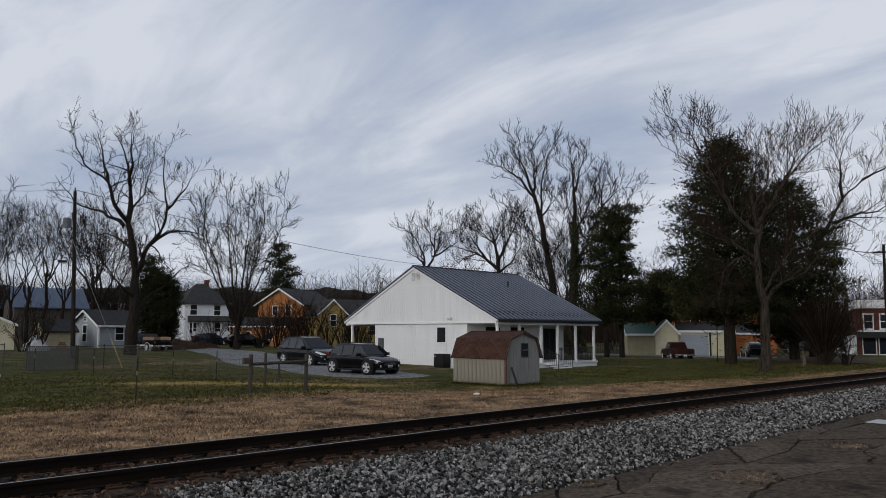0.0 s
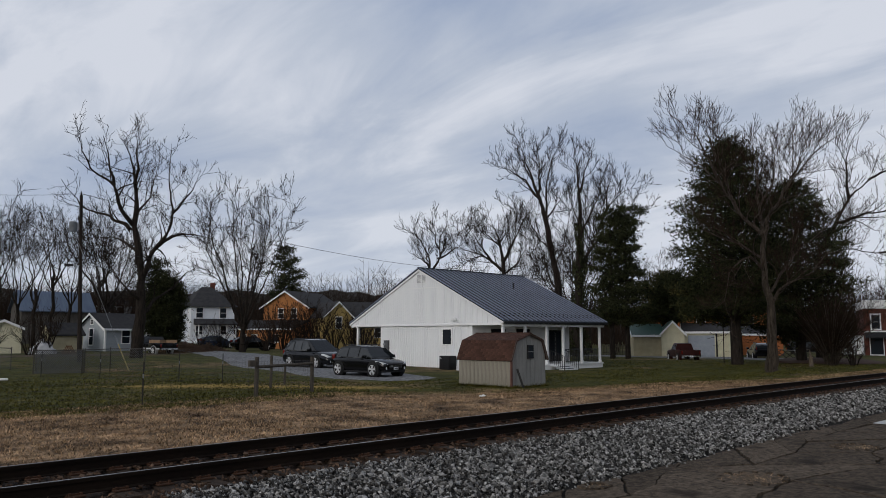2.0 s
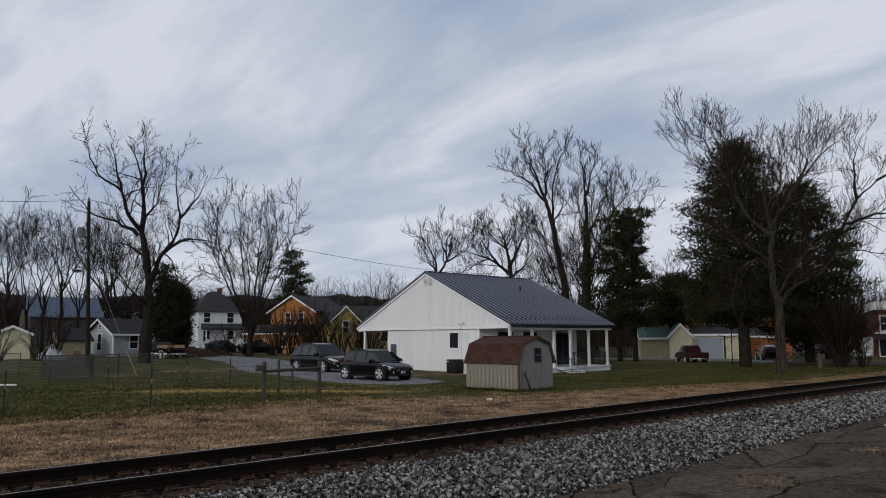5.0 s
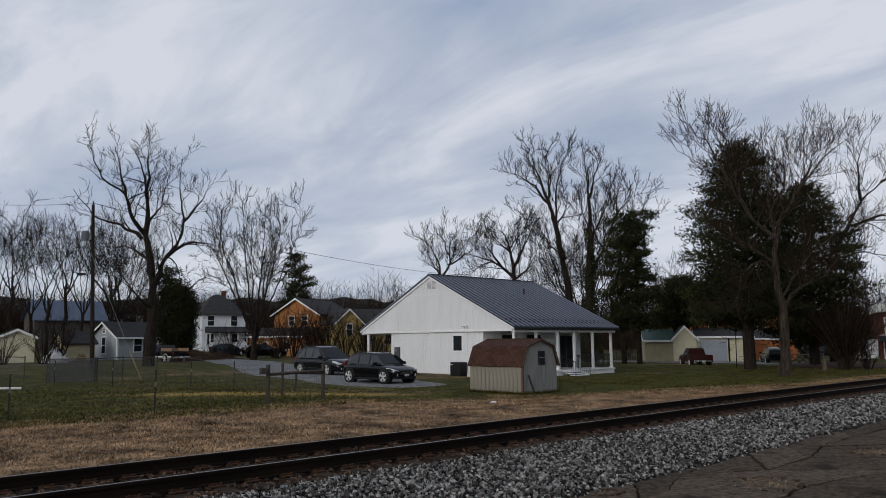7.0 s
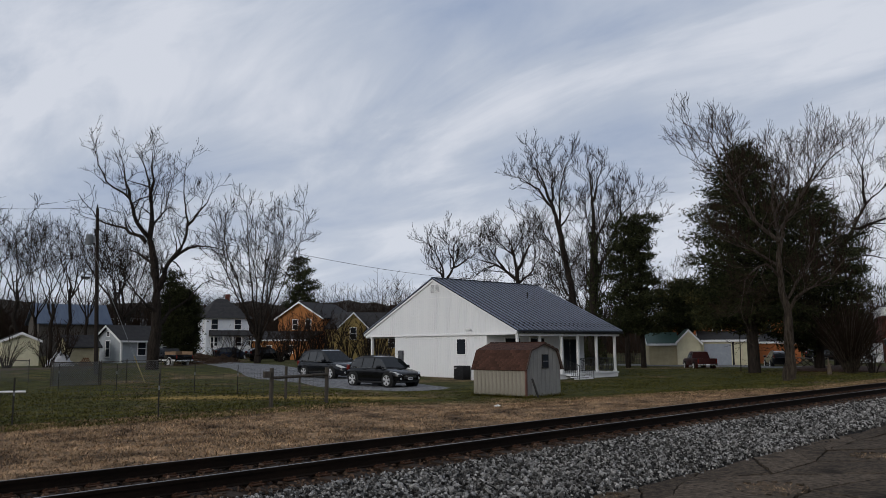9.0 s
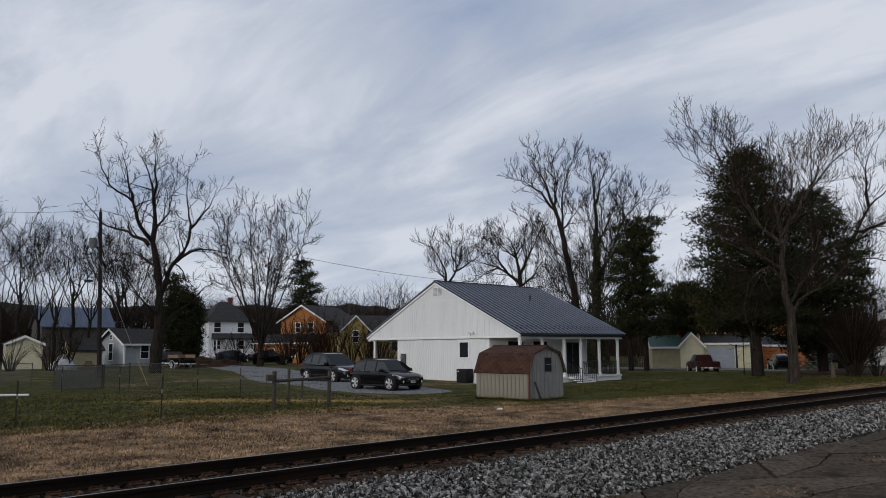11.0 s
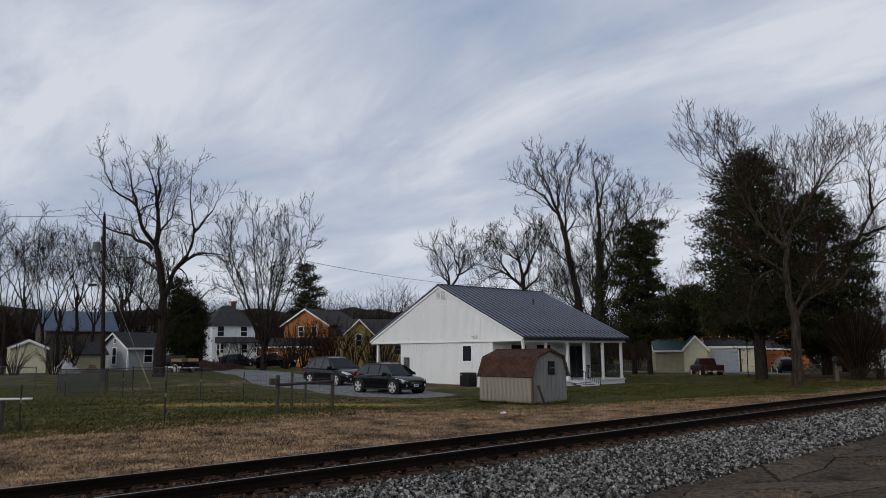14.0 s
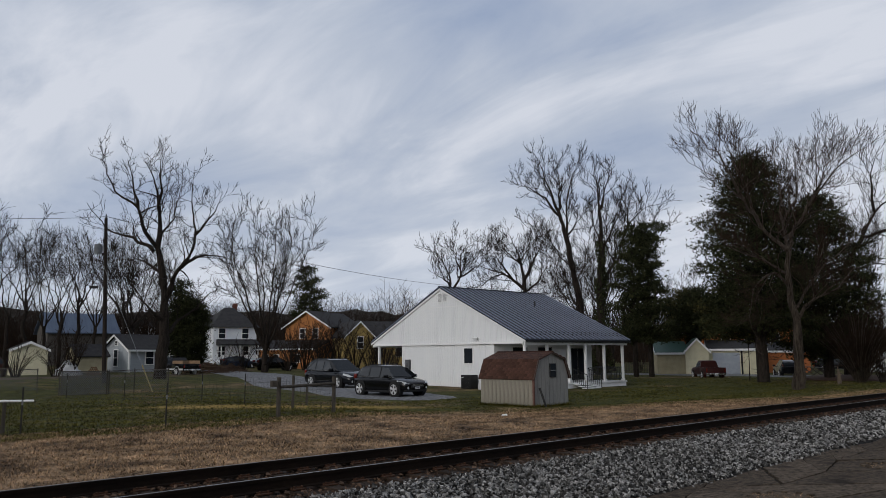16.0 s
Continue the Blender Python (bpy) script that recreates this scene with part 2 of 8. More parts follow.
def block(bm, x0, x1, y0, y1, z0, z1, bevel=0.0):
    r = bmesh.ops.create_cube(bm, size=1.0)
    for vt in r["verts"]:
        vt.co = Vector(((x0 + x1) / 2 + vt.co.x * (x1 - x0), (y0 + y1) / 2 + vt.co.y * (y1 - y0), (z0 + z1) / 2 + vt.co.z * (z1 - z0)))
    if bevel:
        es = list({e for vt in r["verts"] for e in vt.link_edges})
        bmesh.ops.bevel(bm, geom=es, offset=bevel, segments=2, affect="EDGES", profile=0.6)
    return bm


def rod(bm, p0, p1, r0, r1=None, n=8):
    p0, p1 = Vector(p0), Vector(p1)
    r1 = r0 if r1 is None else r1
    q = (p1 - p0).to_track_quat("Z", "Y")
    rings = []
    for p, r in ((p0, r0), (p1, r1)):
        rings.append([bm.verts.new(p + q @ Vector((r * math.cos(k * math.tau / n), r * math.sin(k * math.tau / n), 0))) for k in range(n)])
    for k in range(n):
        bm.faces.new((rings[0][k], rings[0][(k + 1) % n], rings[1][(k + 1) % n], rings[1][k]))
    bm.faces.new(rings[0][::-1])
    bm.faces.new(rings[1])
    return bm


def prism(bm, outline, axis, a, b):
    """An outline of (u, z) drawn out along x or y from a to b."""
    def at(u, z, s):
        return Vector((s, u, z)) if axis == "x" else Vector((u, s, z))
    v0 = [bm.verts.new(at(u, z, a)) for u, z in outline]
    v1 = [bm.verts.new(at(u, z, b)) for u, z in outline]
    n = len(outline)
    for k in range(n):
        bm.faces.new((v0[k], v0[(k + 1) % n], v1[(k + 1) % n], v1[k]))
    bm.faces.new(v0[::-1])
    bm.faces.new(v1)
    bmesh.ops.recalc_face_normals(bm, faces=bm.faces)
    return bm


def B(*args, **kw):
    return block(bmesh.new(), *args, **kw)


# ---------------------------------------------------------------- ground
def smooth01(t):
    t = min(max(t, 0.0), 1.0)
    return t * t * (3 - 2 * t)


def ground_z(x, y):
    """The land: level by the tracks, a shallow dip before the house, a little higher towards the far gardens."""
    dip = 0.13 * smooth01((x - 15) / 6) * smooth01((52 - x) / 8) * smooth01((y - 16) / 4) * smooth01((38 - y) / 6)
    return -dip + 0.45 * smooth01((y - 42) / 16) * smooth01((66 - x) / 20) + 0.5 * smooth01((y - 80) / 30) * smooth01((80 - x) / 20)


def build_ground():
    bm = bmesh.new()
    def ticks(lo, hi, near_lo, near_hi, step):
        out = list(np.arange(near_lo, near_hi + 0.01, step))
        return [lo, lo * 0.5, lo * 0.25] + [float(v) for v in out] + [hi * 0.25, hi * 0.5, hi]
    xs = ticks(-1600, 1600, -30, 130, 3.0)
    ys = [-1600, -600, -200, -60, -20, 2.0, 6.0, 8.0, 11.6] + [float(v) for v in np.arange(13, 140, 3.0)] + [220, 500, 1600]
    rows = []
    for y in ys:
        row = []
        for x in xs:
            z = ground_z(x, y) + (0.03 * noise.noise((x * 0.2, y * 0.2, 0)) if y > 14 else 0)
            if y < 11.7:
                z = -0.25
            row.append(bm.verts.new((x, y, z)))
        rows.append(row)
    for j in range(len(ys) - 1):
        for i in range(len(xs) - 1):
            bm.faces.new((rows[j][i], rows[j][i + 1], rows[j + 1][i + 1], rows[j + 1][i]))
    for f in bm.faces:
        f.smooth = True
    return tagged(part("ground", bm, M_LAND), "winter lawn, green and straw-coloured, beside the tracks", "lawn", kind="structure")


def land_material():
    """Green lawn that turns to straw near the tracks and under the trees, with an uneven border."""
    m = mat("lawn_and_straw", (0.028, 0.032, 0.007), (0.088, 0.085, 0.021), 0.5, 0.95, bump=0.8, fine=22, dist=0.05, spec=0.1)
    nt = m.node_tree
    N, L = nt.nodes, nt.links
    p = N["Principled BSDF"]
    green = p.inputs["Base Color"].links[0].from_socket
    tc = N.new("ShaderNodeTexCoord")
    sep = N.new("ShaderNodeSeparateXYZ")
    L.new(tc.outputs["Object"], sep.inputs[0])

    def nz(scale, detail=6):
        n = N.new("ShaderNodeTexNoise")
        n.inputs["Scale"].default_value, n.inputs["Detail"].default_value = scale, detail
        L.new(tc.outputs["Object"], n.inputs["Vector"])
        return n.outputs["Fac"]

    def math_(op, a, b):
        k = N.new("ShaderNodeMath")
        k.operation = op
        for s, v in zip(k.inputs, (a, b)):
            if hasattr(v, "is_linked"):
                L.new(v, s)
            else:
                s.default_value = v
        return k.outputs[0]

    edge = math_("ADD", math_("MULTIPLY", sep.outputs["X"], -0.42), 28.4)       # the border's line in the plan
    edge = math_("MINIMUM", math_("MAXIMUM", edge, 13.4), 21.4)
    wob = math_("MULTIPLY", math_("SUBTRACT", nz(0.35), 0.5), 5.0)
    wob2 = math_("MULTIPLY", math_("SUBTRACT", nz(3.0), 0.5), 2.2)
    dd = math_("ADD", math_("ADD", math_("SUBTRACT", sep.outputs["Y"], edge), wob), wob2)
    fac = N.new("ShaderNodeMapRange")
    L.new(dd, fac.inputs["Value"])
    fac.inputs["From Min"].default_value, fac.inputs["From Max"].default_value = -0.8, 0.9
    straw = N.new("ShaderNodeValToRGB")
    cr = straw.color_ramp
    cr.elements[0].position, cr.elements[0].color = 0.40, (0.022, 0.0135, 0.008, 1)
    cr.elements[1].position, cr.elements[1].color = 0.60, (0.38, 0.25, 0.145, 1)
    L.new(math_("ADD", math_("MULTIPLY", nz(0.9), 0.5), math_("MULTIPLY", nz(13.0, 8), 0.5)), straw.inputs[0])
    clump = N.new("ShaderNodeMapRange")
    L.new(nz(2.6, 5), clump.inputs["Value"])
    clump.inputs["From Min"].default_value, clump.inputs["From Max"].default_value = 0.36, 0.58
    clump.inputs["To Min"].default_value, clump.inputs["To Max"].default_value = 0.52, 1.12
    straw_worn = N.new("ShaderNodeVectorMath")
    straw_worn.operation = "SCALE"
    L.new(straw.outputs[0], straw_worn.inputs[0])
    L.new(clump.outputs[0], straw_worn.inputs["Scale"])
    mott = N.new("ShaderNodeMapRange")
    L.new(math_("ADD", math_("MULTIPLY", nz(1.6), 0.5), math_("MULTIPLY", nz(9.0, 3), 0.5)), mott.inputs["Value"])
    mott.inputs["From Min"].default_value, mott.inputs["From Max"].default_value = 0.36, 0.64
    mott.inputs["To Min"].default_value, mott.inputs["To Max"].default_value = 0.3, 1.45
    worn = N.new("ShaderNodeVectorMath")
    worn.operation = "SCALE"
    L.new(green, worn.inputs[0])
    L.new(mott.outputs[0], worn.inputs["Scale"])
    mx = N.new("ShaderNodeMix")
    mx.data_type = "RGBA"
    L.new(fac.outputs[0], mx.inputs["Factor"])
    L.new(straw_worn.outputs[0], mx.inputs["A"])
    L.new(worn.outputs[0], mx.inputs["B"])
    patch = N.new("ShaderNodeMapRange")
    L.new(nz(0.16), patch.inputs["Value"])
    patch.inputs["From Min"].default_value, patch.inputs["From Max"].default_value = 0.54, 0.66
    patch.inputs["To Max"].default_value = 0.75
    mx2 = N.new("ShaderNodeMix")
    mx2.data_type = "RGBA"
    L.new(patch.outputs[0], mx2.inputs["Factor"])
    L.new(mx.outputs["Result"], mx2.inputs["A"])
    L.new(straw_worn.outputs[0], mx2.inputs["B"])
    # a worn golden strip across the lawn
    off = math_("ADD", math_("ADD", math_("MULTIPLY", sep.outputs["X"], 0.64), math_("MULTIPLY", sep.outputs["Y"], 0.77)), -31.5)
    off = math_("ABSOLUTE", math_("ADD", off, math_("MULTIPLY", math_("SUBTRACT", nz(0.8), 0.5), 2.4)), 0.0)
    along = math_("ABSOLUTE", math_("SUBTRACT", math_("SUBTRACT", math_("MULTIPLY", sep.outputs["X"], 0.77), math_("MULTIPLY", sep.outputs["Y"], 0.64)), -5.0), 0.0)
    band = N.new("ShaderNodeMapRange")
    L.new(math_("ADD", off, math_("MULTIPLY", math_("MAXIMUM", math_("SUBTRACT", along, 3.5), 0.0), 0.5)), band.inputs["Value"])
    band.inputs["From Min"].default_value, band.inputs["From Max"].default_value = 0.5, 2.3
    band.inputs["To Min"].default_value, band.inputs["To Max"].default_value = 0.7, 0.0
    mx3 = N.new("ShaderNodeMix")
    mx3.data_type = "RGBA"
    L.new(band.outputs[0], mx3.inputs["Factor"])
    L.new(mx2.outputs["Result"], mx3.inputs["A"])
    mx3.inputs["B"].default_value = (0.36, 0.235, 0.065, 1)
    L.new(mx3.outputs["Result"], p.inputs["Base Color"])
    return m


M_LAND = land_material()
build_ground()

# ---------------------------------------------------------------- the railway
RAIL_NEAR, RAIL_FAR, RAIL_TOP = 9.42, 10.925, 0.35
RAIL_X0, RAIL_X1 = -60.0, 260.0


def bow(x):
    """The track bows a hand's width away from a straight line."""
    return 0.16 * math.sin(math.pi * min(max((x + 4) / 46, -0.6), 1.6)) if -40 < x < 80 else 0.0


def build_rail(name, y):
    rail = thing(name, 0, 0, 0, label="rusty brown steel rail with a worn bright running edge", category="rail", group="rails of the track")
    head = [(-0.036, 0.310), (0.036, 0.310), (0.036, 0.345), (0.028, 0.350), (-0.028, 0.350), (-0.036, 0.345)]
    web = [(-0.07, 0.178), (0.07, 0.178), (0.07, 0.190), (0.012, 0.205), (0.009, 0.312), (-0.009, 0.312), (-0.012, 0.205), (-0.07, 0.190)]
    xs = [RAIL_X0, -30.0] + [float(v) for v in np.arange(-20, 80, 2.0)] + [120.0, RAIL_X1]
    for nm, outline, material in (("rail_web", web, M_RAIL), ("rail_head", head, M_RAIL)):
        bm = bmesh.new()
        rings = [[bm.verts.new((x, y + bow(x) + u, z)) for u, z in outline] for x in xs]
        n = len(outline)
        for r0, r1 in zip(rings, rings[1:]):
            for k in range(n):
                bm.faces.new((r0[k], r0[(k + 1) % n], r1[(k + 1) % n], r1[k]))
        bmesh.ops.recalc_face_normals(bm, faces=bm.faces)
        part(nm, bm, material, rail)
    bm = bmesh.new()
    vs = [(bm.verts.new((x, y + bow(x) - 0.026, 0.3535)), bm.verts.new((x, y + bow(x) + 0.026, 0.3535))) for x in xs]
    for a, b in zip(vs, vs[1:]):
        bm.faces.new((a[0], b[0], b[1], a[1]))
    part("running_surface", bm, M_RAILTOP, rail, "bright worn running surface")
    return rail


def build_trackbed():
    bm = bmesh.new()
    xs = [-60.0, -20.0] + [float(v) for v in np.arange(-10, 80, 1.5)] + [120.0, 260.0]
    prof = [(5.6, -0.06), (6.15, 0.02), (7.0, 0.075), (7.9, 0.12), (8.5, 0.135), (9.0, 0.12), (10.2, 0.12), (11.4, 0.125), (11.9, 0.08), (12.9, -0.06)]
    rings = []
    for x in xs:
        rings.append([bm.verts.new((x, y + bow(x) + 0.05 * noise.noise((x, y, 3)), z + 0.025 * noise.noise((x * 1.7, y * 2, 0)))) for y, z in prof])
    for r0, r1 in zip(rings, rings[1:]):
        for k in range(len(prof) - 1):
            bm.faces.new((r0[k], r1[k], r1[k + 1], r0[k + 1]))
    bmesh.ops.recalc_face_normals(bm, faces=bm.faces)
    for f in bm.faces:
        f.smooth = True
    # bed darker than its stones, painting the shade that falls between them
    ob = tagged(part("track_bed", bm, M_BEDSHADE), "bed of crushed stone under the track, coloured near-black as shade between the stones", "ballast", kind="structure")
    ob.data.materials.append(M_RUSTBED)
    for f in ob.data.polygons:
        if 8.5 < f.center.y < 11.8:
            f.material_index = 1
    return ob


build_trackbed()
for nm, y in (("rail", RAIL_NEAR), ("rail", RAIL_FAR)):
    build_rail(nm, y)


def pavement_edge(x):
    """The broken rim of the asphalt, which the ballast laps over."""
    return 6.15 + 0.03 * (x - 9) * (1 if x > 9 else 0.3) * (1 if x < 24 else 0) + (0.45 if x >= 24 else 0) + 0.10 * noise.noise((x * 0.9, 0, 0)) + 0.05 * noise.noise((x * 3, 5, 0))


def build_pavement():
    """The bed under the old asphalt; its slabs lie on it with open cracks between them."""
    bm = bmesh.new()
    xs = [-60.0, -20.0] + [float(v) for v in np.arange(-6, 40, 0.5)] + [60.0, 260.0]
    vs = [(bm.verts.new((x, -40, -0.01)), bm.verts.new((x, pavement_edge(x), -0.01)), bm.verts.new((x, pavement_edge(x) + 0.02, -0.2))) for x in xs]
    for a, b in zip(vs, vs[1:]):
        bm.faces.new((a[0], b[0], b[1], a[1]))
        bm.faces.new((a[1], b[1], b[2], a[2]))
    return tagged(part("pavement", bm, M_CRACKDIRT), "old dark cracked asphalt beside the ballast", "pavement", kind="structure")


M_CRACKDIRT = mat("dirt_in_cracks", (0.010, 0.008, 0.006), (0.03, 0.022, 0.015), 6, 0.95, bump=0.5)
PAVEMENT = build_pavement()

# ---------------------------------------------------------------- trees
def tube(V, Fc, pts, radii, n):
    """Adds a tapered tube along pts to the lists."""
    base = len(V)
    for i, p in enumerate(pts):
        d = (pts[min(i + 1, len(pts) - 1)] - pts[max(i - 1, 0)])
        d = d / (np.linalg.norm(d) + 1e-9)
        a = np.cross(d, (0.31, 0.17, 0.93) if abs(d[2]) < 0.9 else (1.0, 0.2, 0.0))
        a /= np.linalg.norm(a) + 1e-9
        b = np.cross(d, a)
        for k in range(n):
            th = math.tau * k / n
            V.append(tuple(p + radii[i] * (math.cos(th) * a + math.sin(th) * b)))
    for i in range(len(pts) - 1):
        for k in range(n):
            q = base + i * n
            Fc.append((q + k, q + (k + 1) % n, q + n + (k + 1) % n, q + n + k))


def unit(v):
    return v / (np.linalg.norm(v) + 1e-9)


def sprout(rng, out, pts, radii, level, last, spec):
    """Side branches along a limb, and theirs in turn; the finer they are, the straighter and steeper they rise."""
    total = sum(np.linalg.norm(pts[i + 1] - pts[i]) for i in range(len(pts) - 1))
    count = max(2, int(total * spec["dense"][min(level, len(spec["dense"]) - 1)]))
    start = spec["start"] if level == 0 else 0.15
    narrow = (1.0, 1.0, 0.9, 0.8)[min(level, 3)]
    for c in range(count):
        f = start + (1 - start) * (c + rng.uniform(0.1, 0.9)) / count
        s = f * (len(pts) - 1)
        i = min(int(s), len(pts) - 2)
        p = pts[i] + (pts[i + 1] - pts[i]) * (s - i)
        r = radii[i] + (radii[i + 1] - radii[i]) * (s - i)
        d = unit(pts[i + 1] - pts[i])
        side = unit(np.cross(d, rng.normal(size=3)))
        ang = math.radians(rng.uniform(*spec["angle"])) * narrow
        nd = unit(d * math.cos(ang) + side * math.sin(ang) + np.array((0, 0, spec["lift"])))
        ln = spec["len"][min(level, len(spec["len"]) - 1)] * rng.uniform(0.5, 1.2) * (1.15 - 0.65 * f)
        shoot(rng, out, p, nd, ln, max(r * rng.uniform(0.35, 0.6), spec["thin"]), level + 1, last, spec)


def shoot(rng, out, p, d, length, r, level, last, spec):
    n = (4, 5, 4, 3)[min(level, 3)]
    pts, radii = [p], [r]
    calm = (1.0, 1.15, 0.75, 0.45)[min(level, 3)]
    tip = spec["thin"] * (1.0 if level < 2 else 0.62)
    for k in range(n):
        d = unit(d + rng.normal(size=3) * spec["wobble"] * calm + np.array((0, 0, spec["rise"] * (1.0 + 0.2 * level))))
        p = p + d * length / n
        pts.append(p)
        radii.append(max(r * (1 - 0.85 * (k + 1) / n), tip))
    out.append((level, pts, radii))
    if level < last:
        sprout(rng, out, pts, radii, level, last, spec)


def curved(line, rng, sway):
    """A limb's line drawn as a flowing curve through its points, with a slow sway."""
    P = [np.array(q, float) for q in line]
    P = [2 * P[0] - P[1]] + P + [2 * P[-1] - P[-2]]
    pts = [P[1]]
    for i in range(1, len(P) - 2):
        a, b, c, e = P[i - 1], P[i], P[i + 1], P[i + 2]
        m = max(2, int(np.linalg.norm(c - b) / 0.5))
        bend = rng.normal(size=3) * sway * min(1.0, np.linalg.norm(c - b) / 3)
        for k in range(1, m + 1):
            t = k / m
            q = 0.5 * (2 * b + (c - a) * t + (2 * a - 5 * b + 4 * c - e) * t * t + (3 * b - a - 3 * c + e) * t ** 3)
            pts.append(q + bend * math.sin(math.tau * t) + (rng.normal(size=3) * 0.035 if k < m else 0))
    return pts


SPEC = dict(dense=(0.8, 1.5, 2.6, 3.0), len=(3.4, 1.7, 0.85, 0.5), angle=(25, 62), lift=0.25, rise=0.045, wobble=0.2, thin=0.010, start=0.35)


def bare_tree(seed, limbs, spec, last=3, sides=8):
    """Tubes for a leafless tree. limbs: [(r0, r1, [(u, d, z), ...])]; u across, d in depth. Returns two pairs of lists: wood and twigs."""
    rng = np.random.default_rng(seed)
    wood, twig = ([], []), ([], [])
    for r0, r1, line in limbs:
        pts = curved(line, rng, 0.09 if r0 < 0.2 else 0.03)
        radii = [r1 + (r0 - r1) * (1 - i / (len(pts) - 1)) ** (1.5 if r1 < 0.13 else 1.0) for i in range(len(pts))]
        radii = [r * (1 + 0.16 * noise.noise((i * 0.7, seed, r0 * 50))) if r > 0.16 else r for i, r in enumerate(radii)]
        tube(wood[0], wood[1], pts, radii, sides)
        out = []
        if r1 < 0.13:
            sprout(rng, out, pts, radii, 0, last, spec)
        for level, q, rr in out:
            tgt = wood if level == 1 else twig
            tube(tgt[0], tgt[1], q, rr, 5 if level == 1 else 3)
    return wood, twig


def plant(name, lists, x, y, z, rz, label, bark, twigs, category="tree", group="", scale=1.0):
    wood, twig = lists
    t = thing(name, x, y, z, rz, label, category, group)
    t.scale = (scale,) * 3
    a = from_lists("trunk", wood[0], wood[1], bark, t, True)
    b = from_lists("crown", twig[0], twig[1], twigs, t)
    return t


def facing(x, y):
    """The turn that lays a tree's u axis across the line of sight from the tracks."""
    return math.degrees(math.atan2(y, x)) - 90


def generic_limbs(seed, height, spread, trunk_r, fork=0.35, count=6, lean=0.0):
    """A trunk that forks into rising limbs."""
    rng = np.random.default_rng(seed)
    zf = height * fork
    top = (lean * zf, 0, zf)
    limbs = [(trunk_r * 1.25, trunk_r * 0.95, [(0, 0, -0.3), (lean * 0.2, 0, 0.7)]), (trunk_r * 0.95, max(trunk_r * 0.75, 0.14), [(lean * 0.2, 0, 0.7), (lean * zf * 0.5, 0, zf * 0.5), top])]
    for k in range(count):
        th = math.tau * (k + rng.uniform(-0.3, 0.3)) / count
        sp = spread * rng.uniform(0.35, 1.0)
        hh = height * rng.uniform(0.82, 1.0)
        z0 = zf * rng.uniform(0.75, 1.0)
        b = (lean * z0, 0, z0)
        limbs.append((trunk_r * rng.uniform(0.32, 0.5), 0.016, [b, (b[0] + math.cos(th) * sp * 0.45, math.sin(th) * sp * 0.45, z0 + (hh - z0) * 0.4),
                      (b[0] + math.cos(th) * sp * 0.8, math.sin(th) * sp * 0.8, z0 + (hh - z0) * 0.75), (b[0] + math.cos(th) * sp * 0.85, math.sin(th) * sp * 0.85, hh)]))
    return limbs


def needle_crown(seed, height, profile, base, tufts, size=0.26, rag=0.3, droop=0.0, clump=0.42, trunk=0.2):
    """A conifer: branches round a trunk, each ending in clumps of needle tufts, with gaps between them. profile: (share of the height, reach)."""
    rng = np.random.default_rng(seed)
    wood = ([], [])
    tube(wood[0], wood[1], [np.array((0, 0, -0.3)), np.array((0.05, 0, height * 0.3)), np.array((-0.05, 0, height * 0.6)), np.array((0, 0, height * 0.97))], [trunk * 1.25, trunk, trunk * 0.6, 0.03], 10)
    shares, reaches = [p[0] for p in profile], [p[1] for p in profile]
    C, D, G = [], [], []
    for k in range(max(46, tufts // 170)):
        f = (k + rng.uniform(0, 1)) / max(46, tufts // 170)
        z0 = base + (height - base) * f
        th = k * 2.4 + rng.uniform(-0.5, 0.5)
        reach = float(np.interp(f, shares, reaches)) * (1 - rag * rng.uniform(0, 1) ** 1.4) * (0.9 + 0.15 * math.sin(2 * th + seed))
        d = np.array((math.cos(th), math.sin(th), 0))
        p0 = np.array((0, 0, max(z0 - 0.25 * reach, 0.3 * base)))
        p1 = np.array((0, 0, z0)) + d * reach + np.array((0, 0, reach * (droop + rng.uniform(-0.12, 0.12))))
        mid = (p0 + p1) / 2 + np.array((0, 0, 0.07 * reach))
        tube(wood[0], wood[1], [p0, mid, p1], [0.035 + 0.012 * reach, 0.04, 0.014], 4)
        lat = np.array((-d[1], d[0], 0))
        for q in range(max(2, int(2 + reach * 1.7))):
            s = 0.30 + 0.70 * rng.uniform(0, 1) ** 0.7
            c = p0 * (1 - s) ** 2 + 2 * s * (1 - s) * mid + s * s * p1
            C.append(c + lat * rng.normal() * 0.22 * reach * s + np.array((0, 0, rng.normal() * 0.12)))
            D.append(d)
            G.append(rng.uniform(0.6, 1.25))
    C, D, G = np.array(C), np.array(D), np.array(G)
    pick = rng.integers(len(C), size=tufts)
    centre = C[pick] + rng.normal(size=(tufts, 3)) * np.array((1, 1, 0.5)) * clump * G[pick][:, None]
    centre, out = np.repeat(centre, 2, 0), np.repeat(D[pick], 2, 0)
    n = len(centre)
    a = rng.normal(size=(n, 3)) * 0.75 + out * 0.5 + np.array((0, 0, 0.35))
    a /= np.linalg.norm(a, axis=1)[:, None]
    w = np.cross(a, rng.normal(size=(n, 3)))
    w *= (size * rng.uniform(0.08, 0.19, n) / (np.linalg.norm(w, axis=1) + 1e-9))[:, None]
    ln = (size * rng.uniform(0.5, 1.2, n))[:, None]
    V = np.stack([centre - w, centre + w, centre + a * ln * 0.6 + w * 0.7, centre + a * ln], 1).reshape(-1, 3)
    return wood, (V.tolist(), np.arange(4 * n).reshape(-1, 4).tolist())


